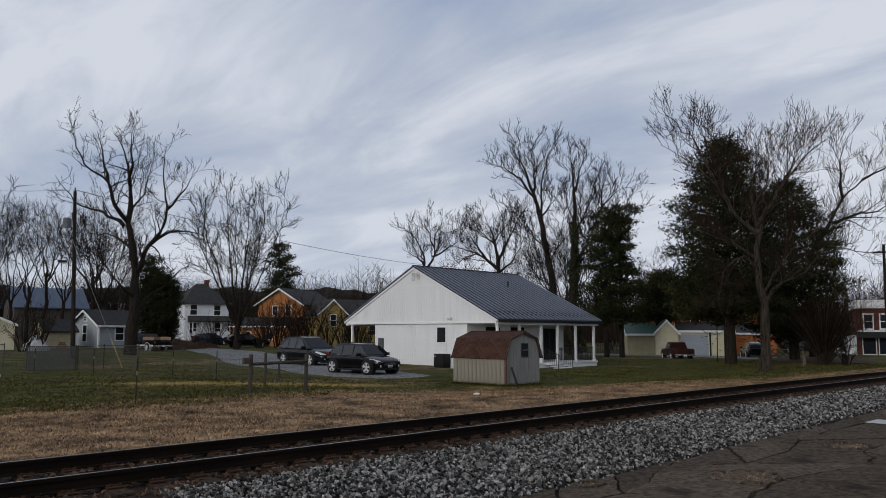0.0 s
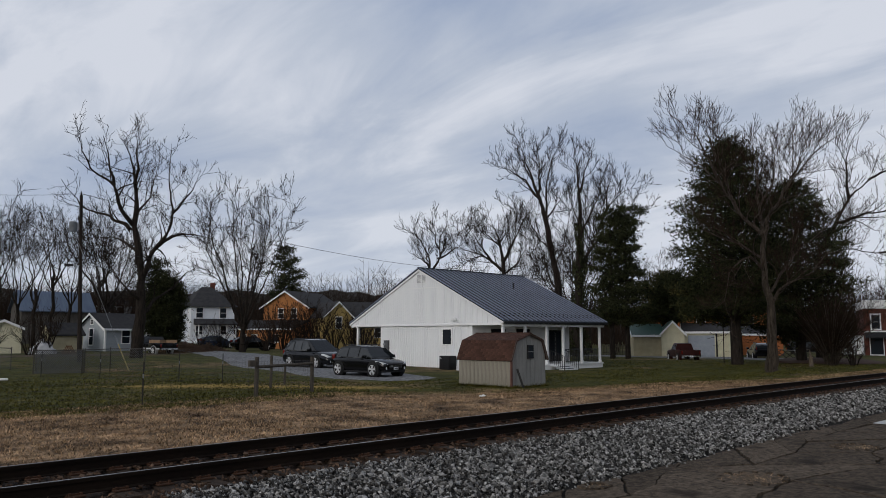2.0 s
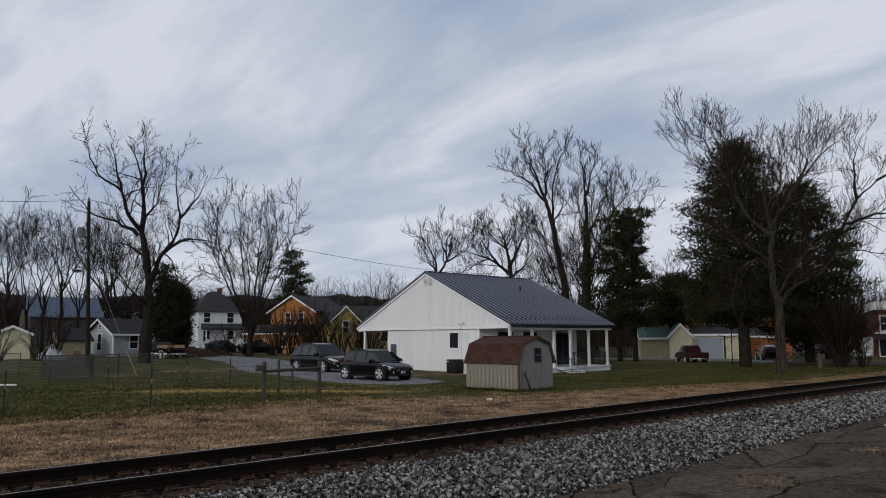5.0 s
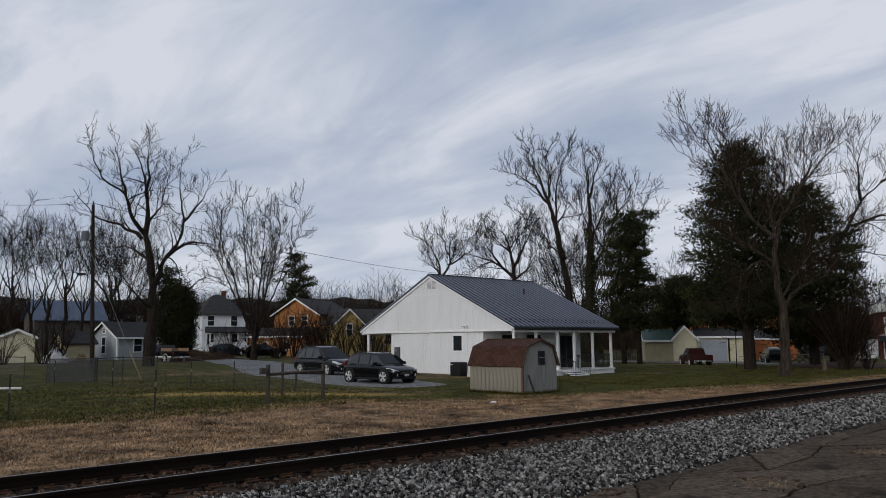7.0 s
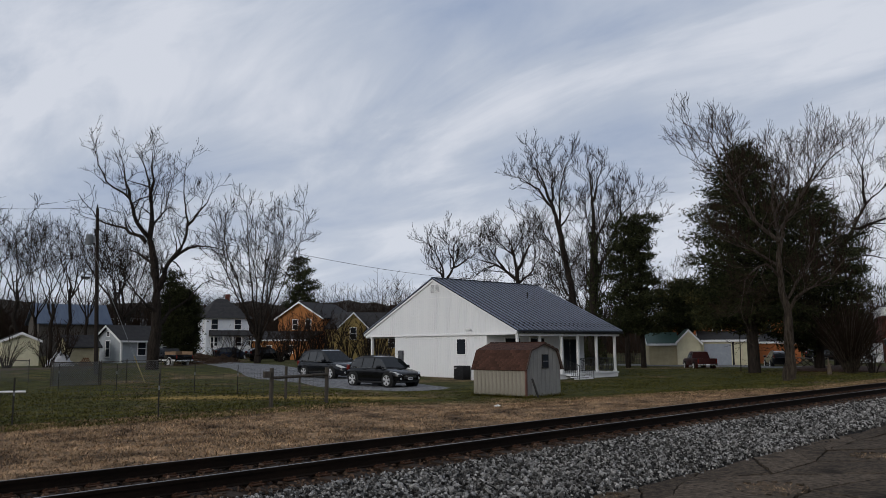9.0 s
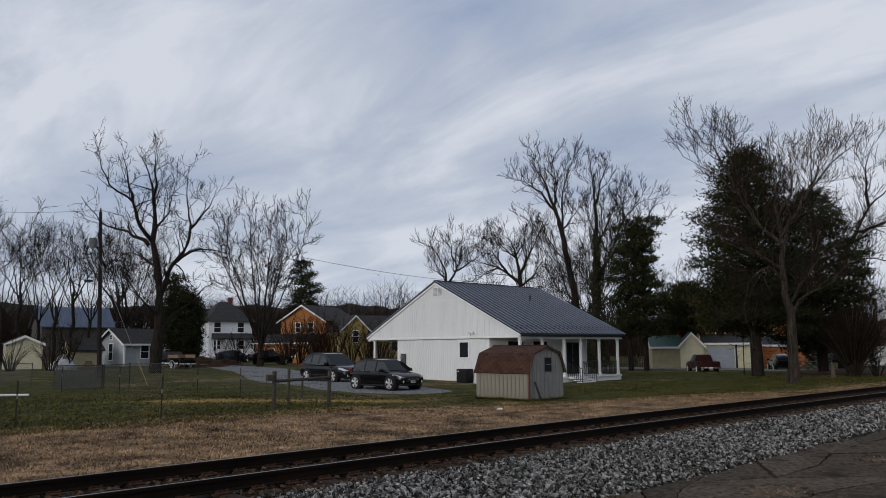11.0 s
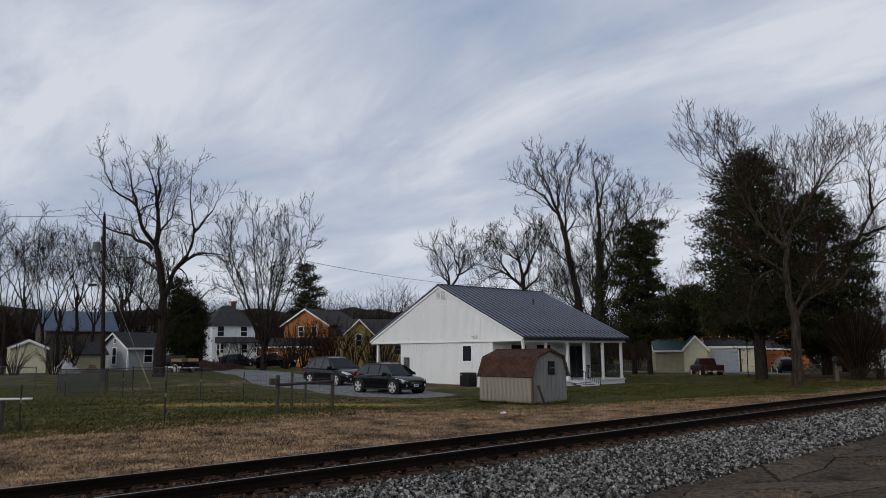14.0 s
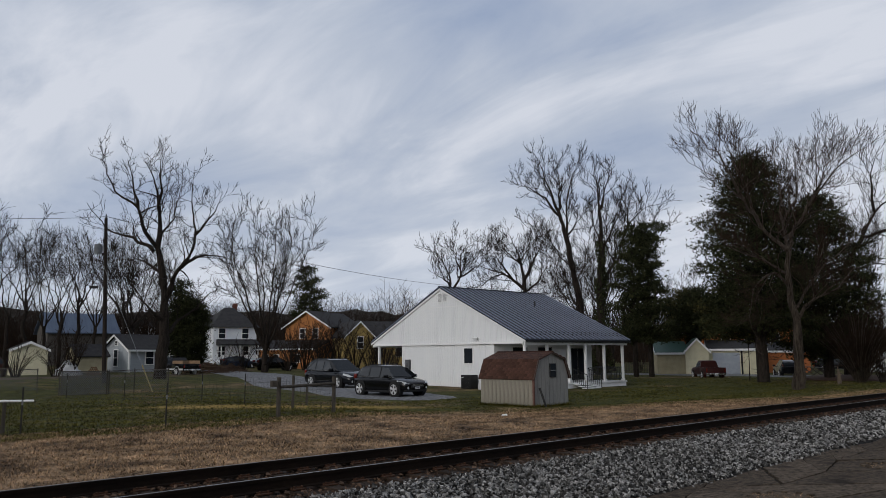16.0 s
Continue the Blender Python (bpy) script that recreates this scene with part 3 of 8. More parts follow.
# The big bare tree between the lawn and the far lane.
def tree_a():
    a = lambda r0, r1, *pts: (r0, r1, list(pts))
    limbs = [a(0.43, 0.24, (-0.02, 0, 0.07), (0.04, 0, 1.46), (0.11, 0, 2.69), (0.17, 0, 4.97), (-0.04, 0, 7.27)), a(0.27, 0.19, (-0.04, 0, 7.27), (-0.30, 0, 8.95), (-0.60, 0, 10.30)),
             a(0.18, 0.02, (-0.60, 0, 10.30), (-0.46, 0.3, 11.72), (-0.56, 0.6, 13.22), (-0.93, 0.9, 15.36), (-1.55, 1.2, 17.01), (-1.73, 1.3, 17.34)), a(0.13, 0.02, (-0.56, 0.6, 13.22), (-0.53, 0.2, 15.39), (-0.69, 0, 17.39)),
             a(0.15, 0.02, (-0.60, 0, 10.30), (-1.47, -0.6, 11.32), (-2.05, -1.1, 13.12), (-3.65, -1.6, 14.21), (-4.31, -2, 15.95), (-4.65, -2, 16.61)), a(0.11, 0.02, (-2.05, -1.1, 13.12), (-2.50, -0.6, 15.24), (-2.97, -0.2, 17.06)),
             a(0.14, 0.02, (-0.86, 0, 9.99), (-2.31, 1.0, 11.11), (-4.03, 2.0, 11.69), (-5.07, 2.5, 12.92), (-5.88, 2.8, 14.05)), a(0.19, 0.02, (0.16, 0, 6.23), (0.83, -0.5, 8.32), (1.67, -1, 9.46), (2.06, -1.4, 11.21), (1.72, -1.6, 13.72), (1.84, -1.6, 16.11)),
             a(0.15, 0.018, (1.10, -0.6, 8.67), (2.27, 0.4, 9.66), (3.91, 1, 9.90), (5.69, 1.6, 9.54)), a(0.15, 0.018, (0.27, 0, 3.52), (1.44, 1, 4.87), (2.49, 1.4, 5.73), (3.43, 2, 6.94), (4.57, 2.4, 7.40)),
             a(0.10, 0.018, (2.06, -1.4, 11.21), (3.08, -2.4, 12.49), (3.87, -3, 13.73)), a(0.12, 0.018, (-0.19, 0, 8.11), (-1.50, 1.6, 9.33), (-3.05, 2.6, 9.60), (-4.17, 3, 9.22)), a(0.09, 0.018, (-0.47, 0.2, 11.07), (0.52, 2, 13.29), (0.92, 2.6, 15.50), (1.12, 2.8, 16.58)),
             a(0.12, 0.018, (0.16, 0, 4.35), (-1.06, -1.2, 5.58), (-1.96, -2, 6.80), (-2.71, -2.4, 8.03))]
    limbs = [(r0 * 1.18, r1, line) for r0, r1, line in limbs]
    return bare_tree(11, limbs, dict(SPEC, dense=(1.2, 1.9, 2.4, 2.0), len=(3.0, 1.6, 0.95, 0.6), thin=0.016, angle=(32, 72), lift=0.22, wobble=0.24, start=0.1), 4)


plant("bare_tree", tree_a(), 22.9, 55.46, 0.28, facing(22.9, 55.46), "tall leafless tree with a forked dark trunk", M_BARK, M_TWIG).scale = (0.98, 0.98, 0.95)


def tree_r():
    a = lambda r0, r1, *pts: (r0, r1, list(pts))
    limbs = [a(0.37, 0.27, (-0.10, 0, -0.10), (-0.09, 0, 0.52), (-0.05, 0, 1.44)), a(0.27, 0.21, (-0.05, 0, 1.44), (-0.03, 0, 2.68), (-0.01, 0, 3.94)), a(0.21, 0.13, (-0.01, 0, 3.94), (-0.28, 0, 5.05), (-0.31, 0, 6.49), (-0.17, 0, 7.76)),
             a(0.13, 0.014, (-0.02, 0, 3.78), (0.44, -0.3, 4.61), (1.06, -0.8, 5.03), (2.07, -1.4, 5.49), (2.97, -1.6, 6.63)),
             a(0.13, 0.014, (-0.17, 0, 7.76), (-1.58, -0.5, 9.43), (-2.32, -0.9, 10.90), (-3.74, -1.5, 12.33), (-5.23, -2, 13.32)), a(0.11, 0.014, (-1.58, -0.5, 9.43), (-2.16, 0.4, 11.55), (-2.49, 0.7, 13.28), (-2.57, 1, 15.11)),
             a(0.09, 0.014, (-2.32, -0.9, 10.90), (-3.22, -1.8, 13.02), (-4.26, -2.2, 14.50), (-4.82, -2.4, 14.99)), a(0.13, 0.014, (-0.17, 0, 7.76), (0.19, 0.5, 9.36), (1.26, 0.9, 11.05), (1.57, 1.2, 13.14), (1.49, 1.4, 14.57)),
             a(0.085, 0.014, (0.84, 0.8, 10.44), (2.09, 0, 11.94), (2.99, -0.4, 12.81), (3.78, -0.8, 13.26)), a(0.13, 0.014, (-0.18, 0, 7.60), (-0.40, 1, 9.73), (-0.49, 1.4, 12.05), (-0.60, 1.6, 14.24)),
             a(0.085, 0.014, (-0.31, 0, 6.49), (-1.54, 1, 7.53), (-3.02, 1.6, 8.28), (-4.15, 2, 9.30)), a(0.085, 0.014, (-0.35, 0, 5.85), (-0.95, -1.2, 6.52), (-1.79, -2, 5.91), (-2.35, -2.2, 4.00), (-1.98, -2.3, 2.71)),
             a(0.08, 0.014, (1.34, 1, 11.37), (2.33, 1.8, 13.37), (2.17, 2, 14.34)), a(0.09, 0.014, (-2.47, 0.6, 12.60), (-3.15, 1, 14.46), (-3.39, 1.2, 15.22)), a(0.09, 0.014, (-0.40, 1, 9.73), (0.48, 2, 11.62), (0.48, 2.4, 13.80)),
             a(0.085, 0.014, (0.03, 0, 4.56), (1.31, 1.5, 6.72), (2.81, 2.2, 8.20), (3.98, 2.6, 9.36))]
    return bare_tree(23, limbs, dict(SPEC, dense=(2.2, 2.9, 3.3, 2.8), len=(2.6, 1.45, 0.9, 0.55), thin=0.011, angle=(24, 60), lift=0.26, wobble=0.18, start=0.08), 4)


plant("bare_tree", tree_r(), 43.39, 18.07, 0.05, facing(43.39, 18.07), "large bare tree with grey furrowed bark and fine brown twigs", M_BARK2, M_TWIGRED).scale = (1, 1, 0.97)

# Evergreens
def evergreen(seed, x, y, h, profile, base, tufts, label, material, **kw):
    wood, crown = needle_crown(seed, h, profile, base, tufts, **kw)
    return plant("evergreen_tree", (wood, crown), x, y, ground_z(x, y), seed * 37.0, label, M_BARK, material, "conifer")


evergreen(3, 51.6, 24.0, 15.7, [(0, 3.8), (0.2, 4.9), (0.45, 4.5), (0.7, 3.6), (0.88, 2.5), (1, 0.9)], 3.4, 36000, "broad dark evergreen with a ragged crown on a short thick trunk", M_NEEDLE, rag=0.38, size=0.25, trunk=0.34, clump=0.46)
evergreen(13, 57.4, 21.9, 13.4, [(0, 3.6), (0.3, 4.2), (0.65, 3.4), (0.9, 1.9), (1, 0.6)], 1.8, 22000, "dark evergreen with boughs close to the ground", M_NEEDLE, rag=0.4, size=0.28, trunk=0.3)
evergreen(4, 57.0, 37.6, 12.7, [(0, 2.6), (0.4, 2.2), (0.7, 1.6), (0.9, 1.5), (1, 0.5)], 3.0, 7500, "dark pine with ragged tufts of needles", M_NEEDLE, rag=0.6, size=0.30, droop=0.15, clump=0.36)
evergreen(5, 57.5, 36.4, 13.2, [(0, 2.8), (0.35, 2.2), (0.58, 1.2), (0.8, 2.2), (0.93, 1.8), (1, 0.7)], 3.0, 8500, "dark pine with a rounded ragged top", M_NEEDLE, rag=0.55, size=0.30, droop=0.12, clump=0.36)
evergreen(6, 70.0, 38.8, 8.2, [(0, 3.0), (0.4, 3.2), (0.8, 2.0), (1, 0.7)], 3.8, 7500, "low spreading dark evergreen behind the porch", M_NEEDLE, rag=0.4, size=0.32)
evergreen(7, 32.11, 71.08, 7.2, [(0, 1.4), (0.3, 1.8), (0.7, 1.6), (0.92, 1.1), (1, 0.5)], 0.2, 13000, "rounded dark evergreen beside the white house", M_NEEDLE, rag=0.12, size=0.30, clump=0.34)
evergreen(14, 31.2, 71.6, 8.8, [(0, 0.8), (0.5, 1.0), (0.85, 1.1), (1, 0.4)], 2.0, 3600, "narrow dark evergreen beside the lane", M_NEEDLE, rag=0.15, size=0.30, clump=0.34)
evergreen(8, 69.65, 109.77, 16.6, [(0, 4.4), (0.12, 1.6), (0.25, 4.6), (0.4, 1.8), (0.52, 4.2), (0.64, 1.6), (0.78, 3.0), (0.88, 1.2), (1, 1.4)], 6.0, 3200, "tall pine with tiers of dark boughs", M_NEEDLE, rag=0.4, size=0.55, droop=0.08, clump=0.5)
evergreen(9, 53.1, 25.7, 7.2, [(0, 2.6), (0.4, 3.2), (0.8, 2.0), (1, 0.8)], 3.0, 5500, "low evergreen with drooping yellow-green boughs", M_NEEDLE2, trunk=0.03, rag=0.5, size=0.28, clump=0.4)
evergreen(12, 72.5, 41.5, 8.4, [(0, 2.6), (0.4, 3.4), (0.8, 2.4), (1, 0.8)], 3.4, 5500, "evergreen behind the garages", M_NEEDLE2, rag=0.45, size=0.36)


# Bare trees behind the house and along the far gardens
def bare(seed, x, y, h, spread, r, label, fork=0.35, count=6, lean=0.0, twigs=None, bark=None, dense=(1.2, 2.0, 2.5, 1.8), ln=(3.2, 1.8, 1.1, 0.75), thin=0.018, last=4, group=""):
    lists = bare_tree(seed, generic_limbs(seed, h, spread, r, fork, count, lean), dict(SPEC, dense=dense, len=ln, thin=thin), last)
    return plant("bare_tree", lists, x, y, ground_z(x, y), facing(x, y), label, bark or M_BARK, twigs or M_TWIG, group=group)


bare(31, 37.0, 65.3, 15.6, 6.6, 0.30, "leafless tree with several slender rising stems", fork=0.14, count=10, ln=(2.8, 1.6, 1.0, 0.7), dense=(1.2, 2.0, 2.6, 2.4))
bare(36, 68.0, 50.0, 14.0, 6.0, 0.26, "leafless tree behind the house", fork=0.3, count=8)
bare(37, 33.1, 89.1, 15.6, 7.0, 0.36, "dense leafless tree beside the lane", fork=0.3, count=8)


TALL = dict(SPEC, dense=(1.5, 2.5, 2.9, 2.5), len=(3.0, 1.6, 0.95, 0.65), thin=0.019, angle=(24, 62), lift=0.3, wobble=0.18, start=0.1)


def tree_lean():
    a = lambda r0, r1, *pts: (r0, r1, list(pts))
    limbs = [a(0.42, 0.28, (0.11, 0, 0.10), (-0.01, 0, 3.17), (-0.33, 0, 7.13), (-0.90, 0, 10.58)), a(0.28, 0.15, (-0.90, 0, 10.58), (-1.54, 0, 14.09), (-2.21, 0, 16.58)),
             a(0.14, 0.016, (-2.11, 0, 16.16), (-3.96, 0.6, 18.44), (-5.63, 1.0, 19.60), (-6.45, 1.2, 19.52)), a(0.14, 0.016, (-2.21, 0, 16.58), (-3.18, -0.6, 19.18), (-3.89, -1, 21.32), (-4.27, -1, 22.24)), a(0.13, 0.016, (-2.21, 0, 16.58), (-2.03, 1, 19.12), (-2.29, 1.4, 22.13)),
             a(0.12, 0.016, (-1.43, 0, 13.79), (-1.26, -1, 17.90), (-0.37, -1.6, 20.53), (0.11, -2, 21.40)), a(0.09, 0.016, (-1.37, 0, 14.08), (-0.06, 1.2, 15.90), (0.77, 1.6, 16.93)), a(0.09, 0.016, (-0.90, 0, 10.58), (-2.33, 1.4, 12.36), (-3.59, 2, 14.45), (-5.60, 2.4, 15.42)),
             a(0.09, 0.016, (-0.62, 0, 8.85), (0.37, -1, 11.70), (0.90, -1.4, 14.00)), a(0.08, 0.016, (-0.16, 0, 5.42), (-1.78, -1, 7.73), (-3.33, -1.4, 8.91)), a(0.09, 0.016, (-0.35, 0, 6.56), (-2.16, 2, 10.04), (-3.06, 2.5, 12.97), (-3.76, 3, 14.75))]
    return bare_tree(32, [(r0 * 1.22, r1, line) for r0, r1, line in limbs], TALL, 4)


plant("bare_tree", tree_lean(), 62.28, 46.96, -0.1, facing(62.28, 46.96), "very tall leaning bare tree behind the house", M_BARK, M_TWIG)


def tree_ivy():
    a = lambda r0, r1, *pts: (r0, r1, list(pts))
    limbs = [a(0.46, 0.30, (-0.05, 0, 0.18), (0.03, 0, 4.14), (0.13, 0, 8.43)), a(0.30, 0.14, (0.13, 0, 8.43), (0.35, 0, 11.68), (0.36, 0, 14.98)), a(0.14, 0.016, (0.36, 0, 14.98), (0.18, 0.5, 17.77), (0.08, 0.8, 19.46)), a(0.12, 0.016, (0.38, 0, 15.81), (1.11, -0.8, 18.29), (1.64, -1.2, 19.49)),
             a(0.17, 0.016, (0.23, 0, 8.15), (1.60, 0.8, 11.09), (2.98, 1.2, 14.21), (4.63, 1.6, 16.11), (6.63, 2, 16.62)), a(0.10, 0.016, (2.86, 1.2, 13.99), (3.17, 0.6, 16.51), (3.75, 0.4, 17.87)), a(0.09, 0.016, (2.17, 1, 12.44), (4.43, 2, 13.82), (6.42, 2.6, 14.28)),
             a(0.11, 0.016, (0.35, 0, 11.68), (1.60, -1.4, 14.10), (2.44, -2, 16.82)), a(0.08, 0.016, (0.28, 0, 12.78), (-0.30, 1.4, 14.46), (-0.34, 1.8, 16.68)), a(0.08, 0.016, (1.60, 0.8, 11.09), (0.70, 2, 12.76), (1.44, 2.6, 15.49)), a(0.08, 0.016, (0.11, 0, 6.27), (-1.03, 1.2, 8.46), (-1.51, 1.6, 10.10))]
    return bare_tree(33, [(r0 * 1.22, r1, line) for r0, r1, line in limbs], TALL, 4)


plant("bare_tree", tree_ivy(), 59.98, 43.33, -0.1, facing(59.98, 43.33), "very tall bare tree with ivy on its trunk", M_BARK, M_TWIG)


def tree_curved():
    a = lambda r0, r1, *pts: (r0, r1, list(pts))
    limbs = [a(0.40, 0.22, (0.09, 0, -0.02), (0.09, 0, 5.84), (0.05, 0, 9.60)), a(0.2, 0.016, (0.05, 0, 9.60), (-0.33, 0.5, 12.46), (-1.23, 0.8, 14.84), (-1.59, 1, 15.69)), a(0.17, 0.016, (0.06, 0, 10.23), (1.50, -0.8, 13.06), (2.56, -1.2, 15.27), (3.95, -1.6, 15.74)),
             a(0.17, 0.016, (-0.02, 0, 9.29), (-2.18, 1.2, 11.03), (-4.82, 2, 12.10), (-5.95, 2.4, 13.54)), a(0.12, 0.016, (-1.37, 0.8, 10.57), (-3.40, -0.8, 13.48), (-4.02, -1.2, 14.46)), a(0.13, 0.016, (0.03, 0, 8.66), (1.82, 1.6, 10.52), (2.87, 2.2, 12.71), (3.67, 2.6, 14.60)), a(0.09, 0.016, (-0.33, 0.5, 12.46), (0.78, 2, 14.35), (1.19, 2.4, 15.62)),
             a(0.09, 0.016, (-2.18, 1.2, 11.03), (-3.57, 2.8, 10.93), (-5.62, 3.4, 9.38)), a(0.10, 0.016, (-0.34, 0.5, 12.14), (-2.25, 1.8, 14.10), (-2.60, 2, 15.71))]
    return bare_tree(34, [(r0 * 1.22, r1, line) for r0, r1, line in limbs], TALL, 4)


plant("bare_tree", tree_curved(), 63.82, 56.15, -0.1, facing(63.82, 56.15), "spreading bare tree with curved limbs behind the house", M_BARK, M_TWIG)


def tree_small():
    a = lambda r0, r1, *pts: (r0, r1, list(pts))
    limbs = [a(0.30, 0.18, (0.05, 0, 0.13), (0.03, 0, 5.67), (0.06, 0, 8.52)), a(0.14, 0.016, (0.06, 0, 8.34), (-0.34, 0.5, 10.73), (-1.28, 0.8, 12.36), (-1.70, 1, 13.33)), a(0.14, 0.016, (0.06, 0, 8.34), (0.97, -0.6, 10.66), (1.05, -1, 12.52), (2.38, -1.4, 13.54)), a(0.10, 0.016, (0.79, -0.5, 10.12), (2.95, 0.8, 11.48), (3.80, 1.2, 12.80)),
             a(0.08, 0.016, (-0.11, 0.2, 9.53), (-1.41, 1.6, 10.44), (-2.54, 2, 11.35)), a(0.08, 0.016, (0.98, -0.7, 11.02), (0.10, -2, 12.83), (0.46, -2.4, 13.74))]
    return bare_tree(35, [(r0 * 1.22, r1, line) for r0, r1, line in limbs], TALL, 4)


plant("bare_tree", tree_small(), 54.78, 58.30, -0.1, facing(54.78, 58.30), "leafless tree behind the house", M_BARK, M_TWIG)



def tree_corner():
    a = lambda r0, r1, *pts: (r0, r1, list(pts))
    limbs = [a(0.30, 0.20, (0, 0, -0.1), (0.1, 0, 4.0), (0.2, 0, 7.4)), a(0.20, 0.016, (0.2, 0, 7.4), (1.6, 0.4, 9.9), (2.5, 0.8, 11.6), (3.8, 1.0, 12.9), (4.5, 1.0, 14.7)), a(0.12, 0.016, (2.5, 0.8, 11.6), (2.4, -0.4, 14.2), (3.1, -0.8, 16.0)),
             a(0.13, 0.016, (1.6, 0.4, 9.9), (3.8, -0.8, 10.2), (5.4, -1.4, 10.7), (6.6, -1.8, 11.4)), a(0.10, 0.016, (3.8, 1.0, 12.9), (5.4, 1.8, 13.8), (6.8, 2.2, 15.0)), a(0.10, 0.016, (0.2, 0, 7.4), (2.6, 1.4, 8.0), (4.8, 2.2, 7.4))]
    return bare_tree(38, limbs, dict(TALL, thin=0.012), 4)


plant("bare_tree", tree_corner(), 62.7, 22.6, 0, facing(62.7, 22.6), "bare tree with long rising limbs beside the evergreens", M_BARK, M_TWIGRED, scale=1.1)


def ivy(x, y, z, height, reach, leaves, label):
    """Ivy that wraps a trunk: many small leaves close round it."""
    rng = np.random.default_rng(int(x * 10))
    zz = height * rng.uniform(0, 1, leaves) ** 1.25
    th = rng.uniform(0, math.tau, leaves)
    rr = reach * (1.15 - 0.6 * zz / height) * np.sqrt(rng.uniform(0.2, 1.0, leaves)) * (0.75 + 0.35 * np.sin(zz * 1.7 + 2 * th))
    c = np.stack([rr * np.cos(th) + 0.03 * zz, rr * np.sin(th), zz], 1)
    a = rng.normal(size=(leaves, 3))
    a *= 0.10 / np.linalg.norm(a, axis=1)[:, None]
    b = np.cross(a, rng.normal(size=(leaves, 3)))
    b *= 0.08 / (np.linalg.norm(b, axis=1)[:, None] + 1e-9)
    V = np.stack([c - a, c - b * 0.8, c + a, c + b], 1).reshape(-1, 3)
    t = thing("ivy", x, y, z, facing(x, y), label, "ivy")
    ob = from_lists("leaves", V.tolist(), np.arange(4 * leaves).reshape(-1, 4).tolist(), M_NEEDLE, t)
    ob["kind"] = "stuff"
    return t


ivy(59.98, 43.33, 0.2, 12.5, 0.95, 5200, "dark ivy wrapped round the tall bare trunk")
ivy(62.28, 46.96, 0.2, 5.5, 0.9, 1800, "dark ivy round the foot of the leaning tree")

# One kind of far tree, repeated with turns
wood_lists = [bare_tree(50 + k, generic_limbs(50 + k, 14.0 + k, 4.4, 0.20, (0.42, 0.5, 0.3)[k], (5, 6, 6)[k]), dict(SPEC, dense=(1.0, 1.8, 2.2), len=(3.2, 1.9, 1.2), thin=0.017, wobble=0.22), 3) for k in range(3)]
first = [plant("bare_tree", wl, -300 - 10 * k, 300, 0, 0, "leafless tree in the far row of woods", M_BARK, M_TWIG, group="far bare trees") for k, wl in enumerate(wood_lists)]
spots = [(16.1, 70.2, 0.85), (21.6, 87.4, 1.0), (24.7, 91.7, 1.0), (23.2, 80.7, 0.9), (27.0, 87.9, 0.95), (31.1, 95.0, 0.95), (16.2, 78.3, 1.0), (40.8, 112.8, 1.1), (35.5, 93.5, 0.9), (67.2, 134.1, 0.85), (74.1, 141.8, 0.9), (74.0, 130.5, 0.8), (81.9, 137.5, 0.75), (82.2, 125.5, 0.62), (82.0, 119.6, 0.6), (87.5, 121.8, 0.62), (84.1, 111.9, 0.6), (92.7, 117.9, 0.65), (82.2, 100.7, 0.6), (78.2, 91.0, 0.62), (73.5, 81.8, 0.7), (84.1, 85.6, 0.8), (79.3, 76.2, 0.85), (73.9, 67.4, 0.8), (72.5, 61.5, 0.9), (77.6, 63.0, 0.85), (76.0, 56.9, 0.9), (73.7, 51.6, 0.9), (81.9, 48.2, 0.85), (91.9, 50.8, 0.6), (98.3, 49.5, 0.6), (87.1, 29.6, 1.15), (49.2, 120.3, 0.8), (57.2, 127.8, 0.75), (64.0, 135.7, 0.8), (15.0, 83.7, 0.9), (131.2, 48.8, 0.5), (142.0, 48.2, 0.5)]
rt = random.Random(5)
for i, (x, y, s) in enumerate(spots):
    src = first[i % 3]
    if i < 3:
        src.matrix_basis = pose(x, y, ground_z(x, y), 0, 0, i * 50.0)
        src.scale = (s, s, s)
    else:
        c = copy_thing(src, pose(x, y, ground_z(x, y), 0, 0, rt.uniform(0, 360)))
        s *= 1.1 if x < 45 else 1.0
        c.scale = (s, s, s)


def shrub_lists(seed, height, spread, stems, thin=0.012, dense=(2.0, 3.0), arch=0.5):
    """Many thin stems that arch out of one root."""
    rng = np.random.default_rng(seed)
    wood, twig = ([], []), ([], [])
    for k in range(stems):
        th, lean_ = rng.uniform(0, math.tau), rng.uniform(0.1, 1.0)
        h = height * rng.uniform(0.6, 1.0)
        d = np.array((math.cos(th), math.sin(th), 0)) * spread * lean_
        p0 = np.array((math.cos(th), math.sin(th), 0)) * 0.25 * lean_ + np.array((0, 0, -0.1))
        pts = [p0 + d * (f ** 1.2) + np.array((0, 0, h * (f if arch == 0 else f * (1 + arch * lean_ * (1 - f)) * (1 - 0.2 * lean_)))) + rng.normal(size=3) * 0.05 * f for f in (0, 0.25, 0.5, 0.75, 1.0)]
        rr = [0.045, 0.036, 0.028, 0.018, 0.01]
        tube(wood[0], wood[1], pts, rr, 4)
        out = []
        sprout(rng, out, pts, rr, 1, 3, dict(SPEC, dense=(1, dense[0], dense[1]), len=(1, height * 0.28, height * 0.14), thin=thin))
        for level, q, r_ in out:
            tube(twig[0], twig[1], q, r_, 3)
    return wood, twig


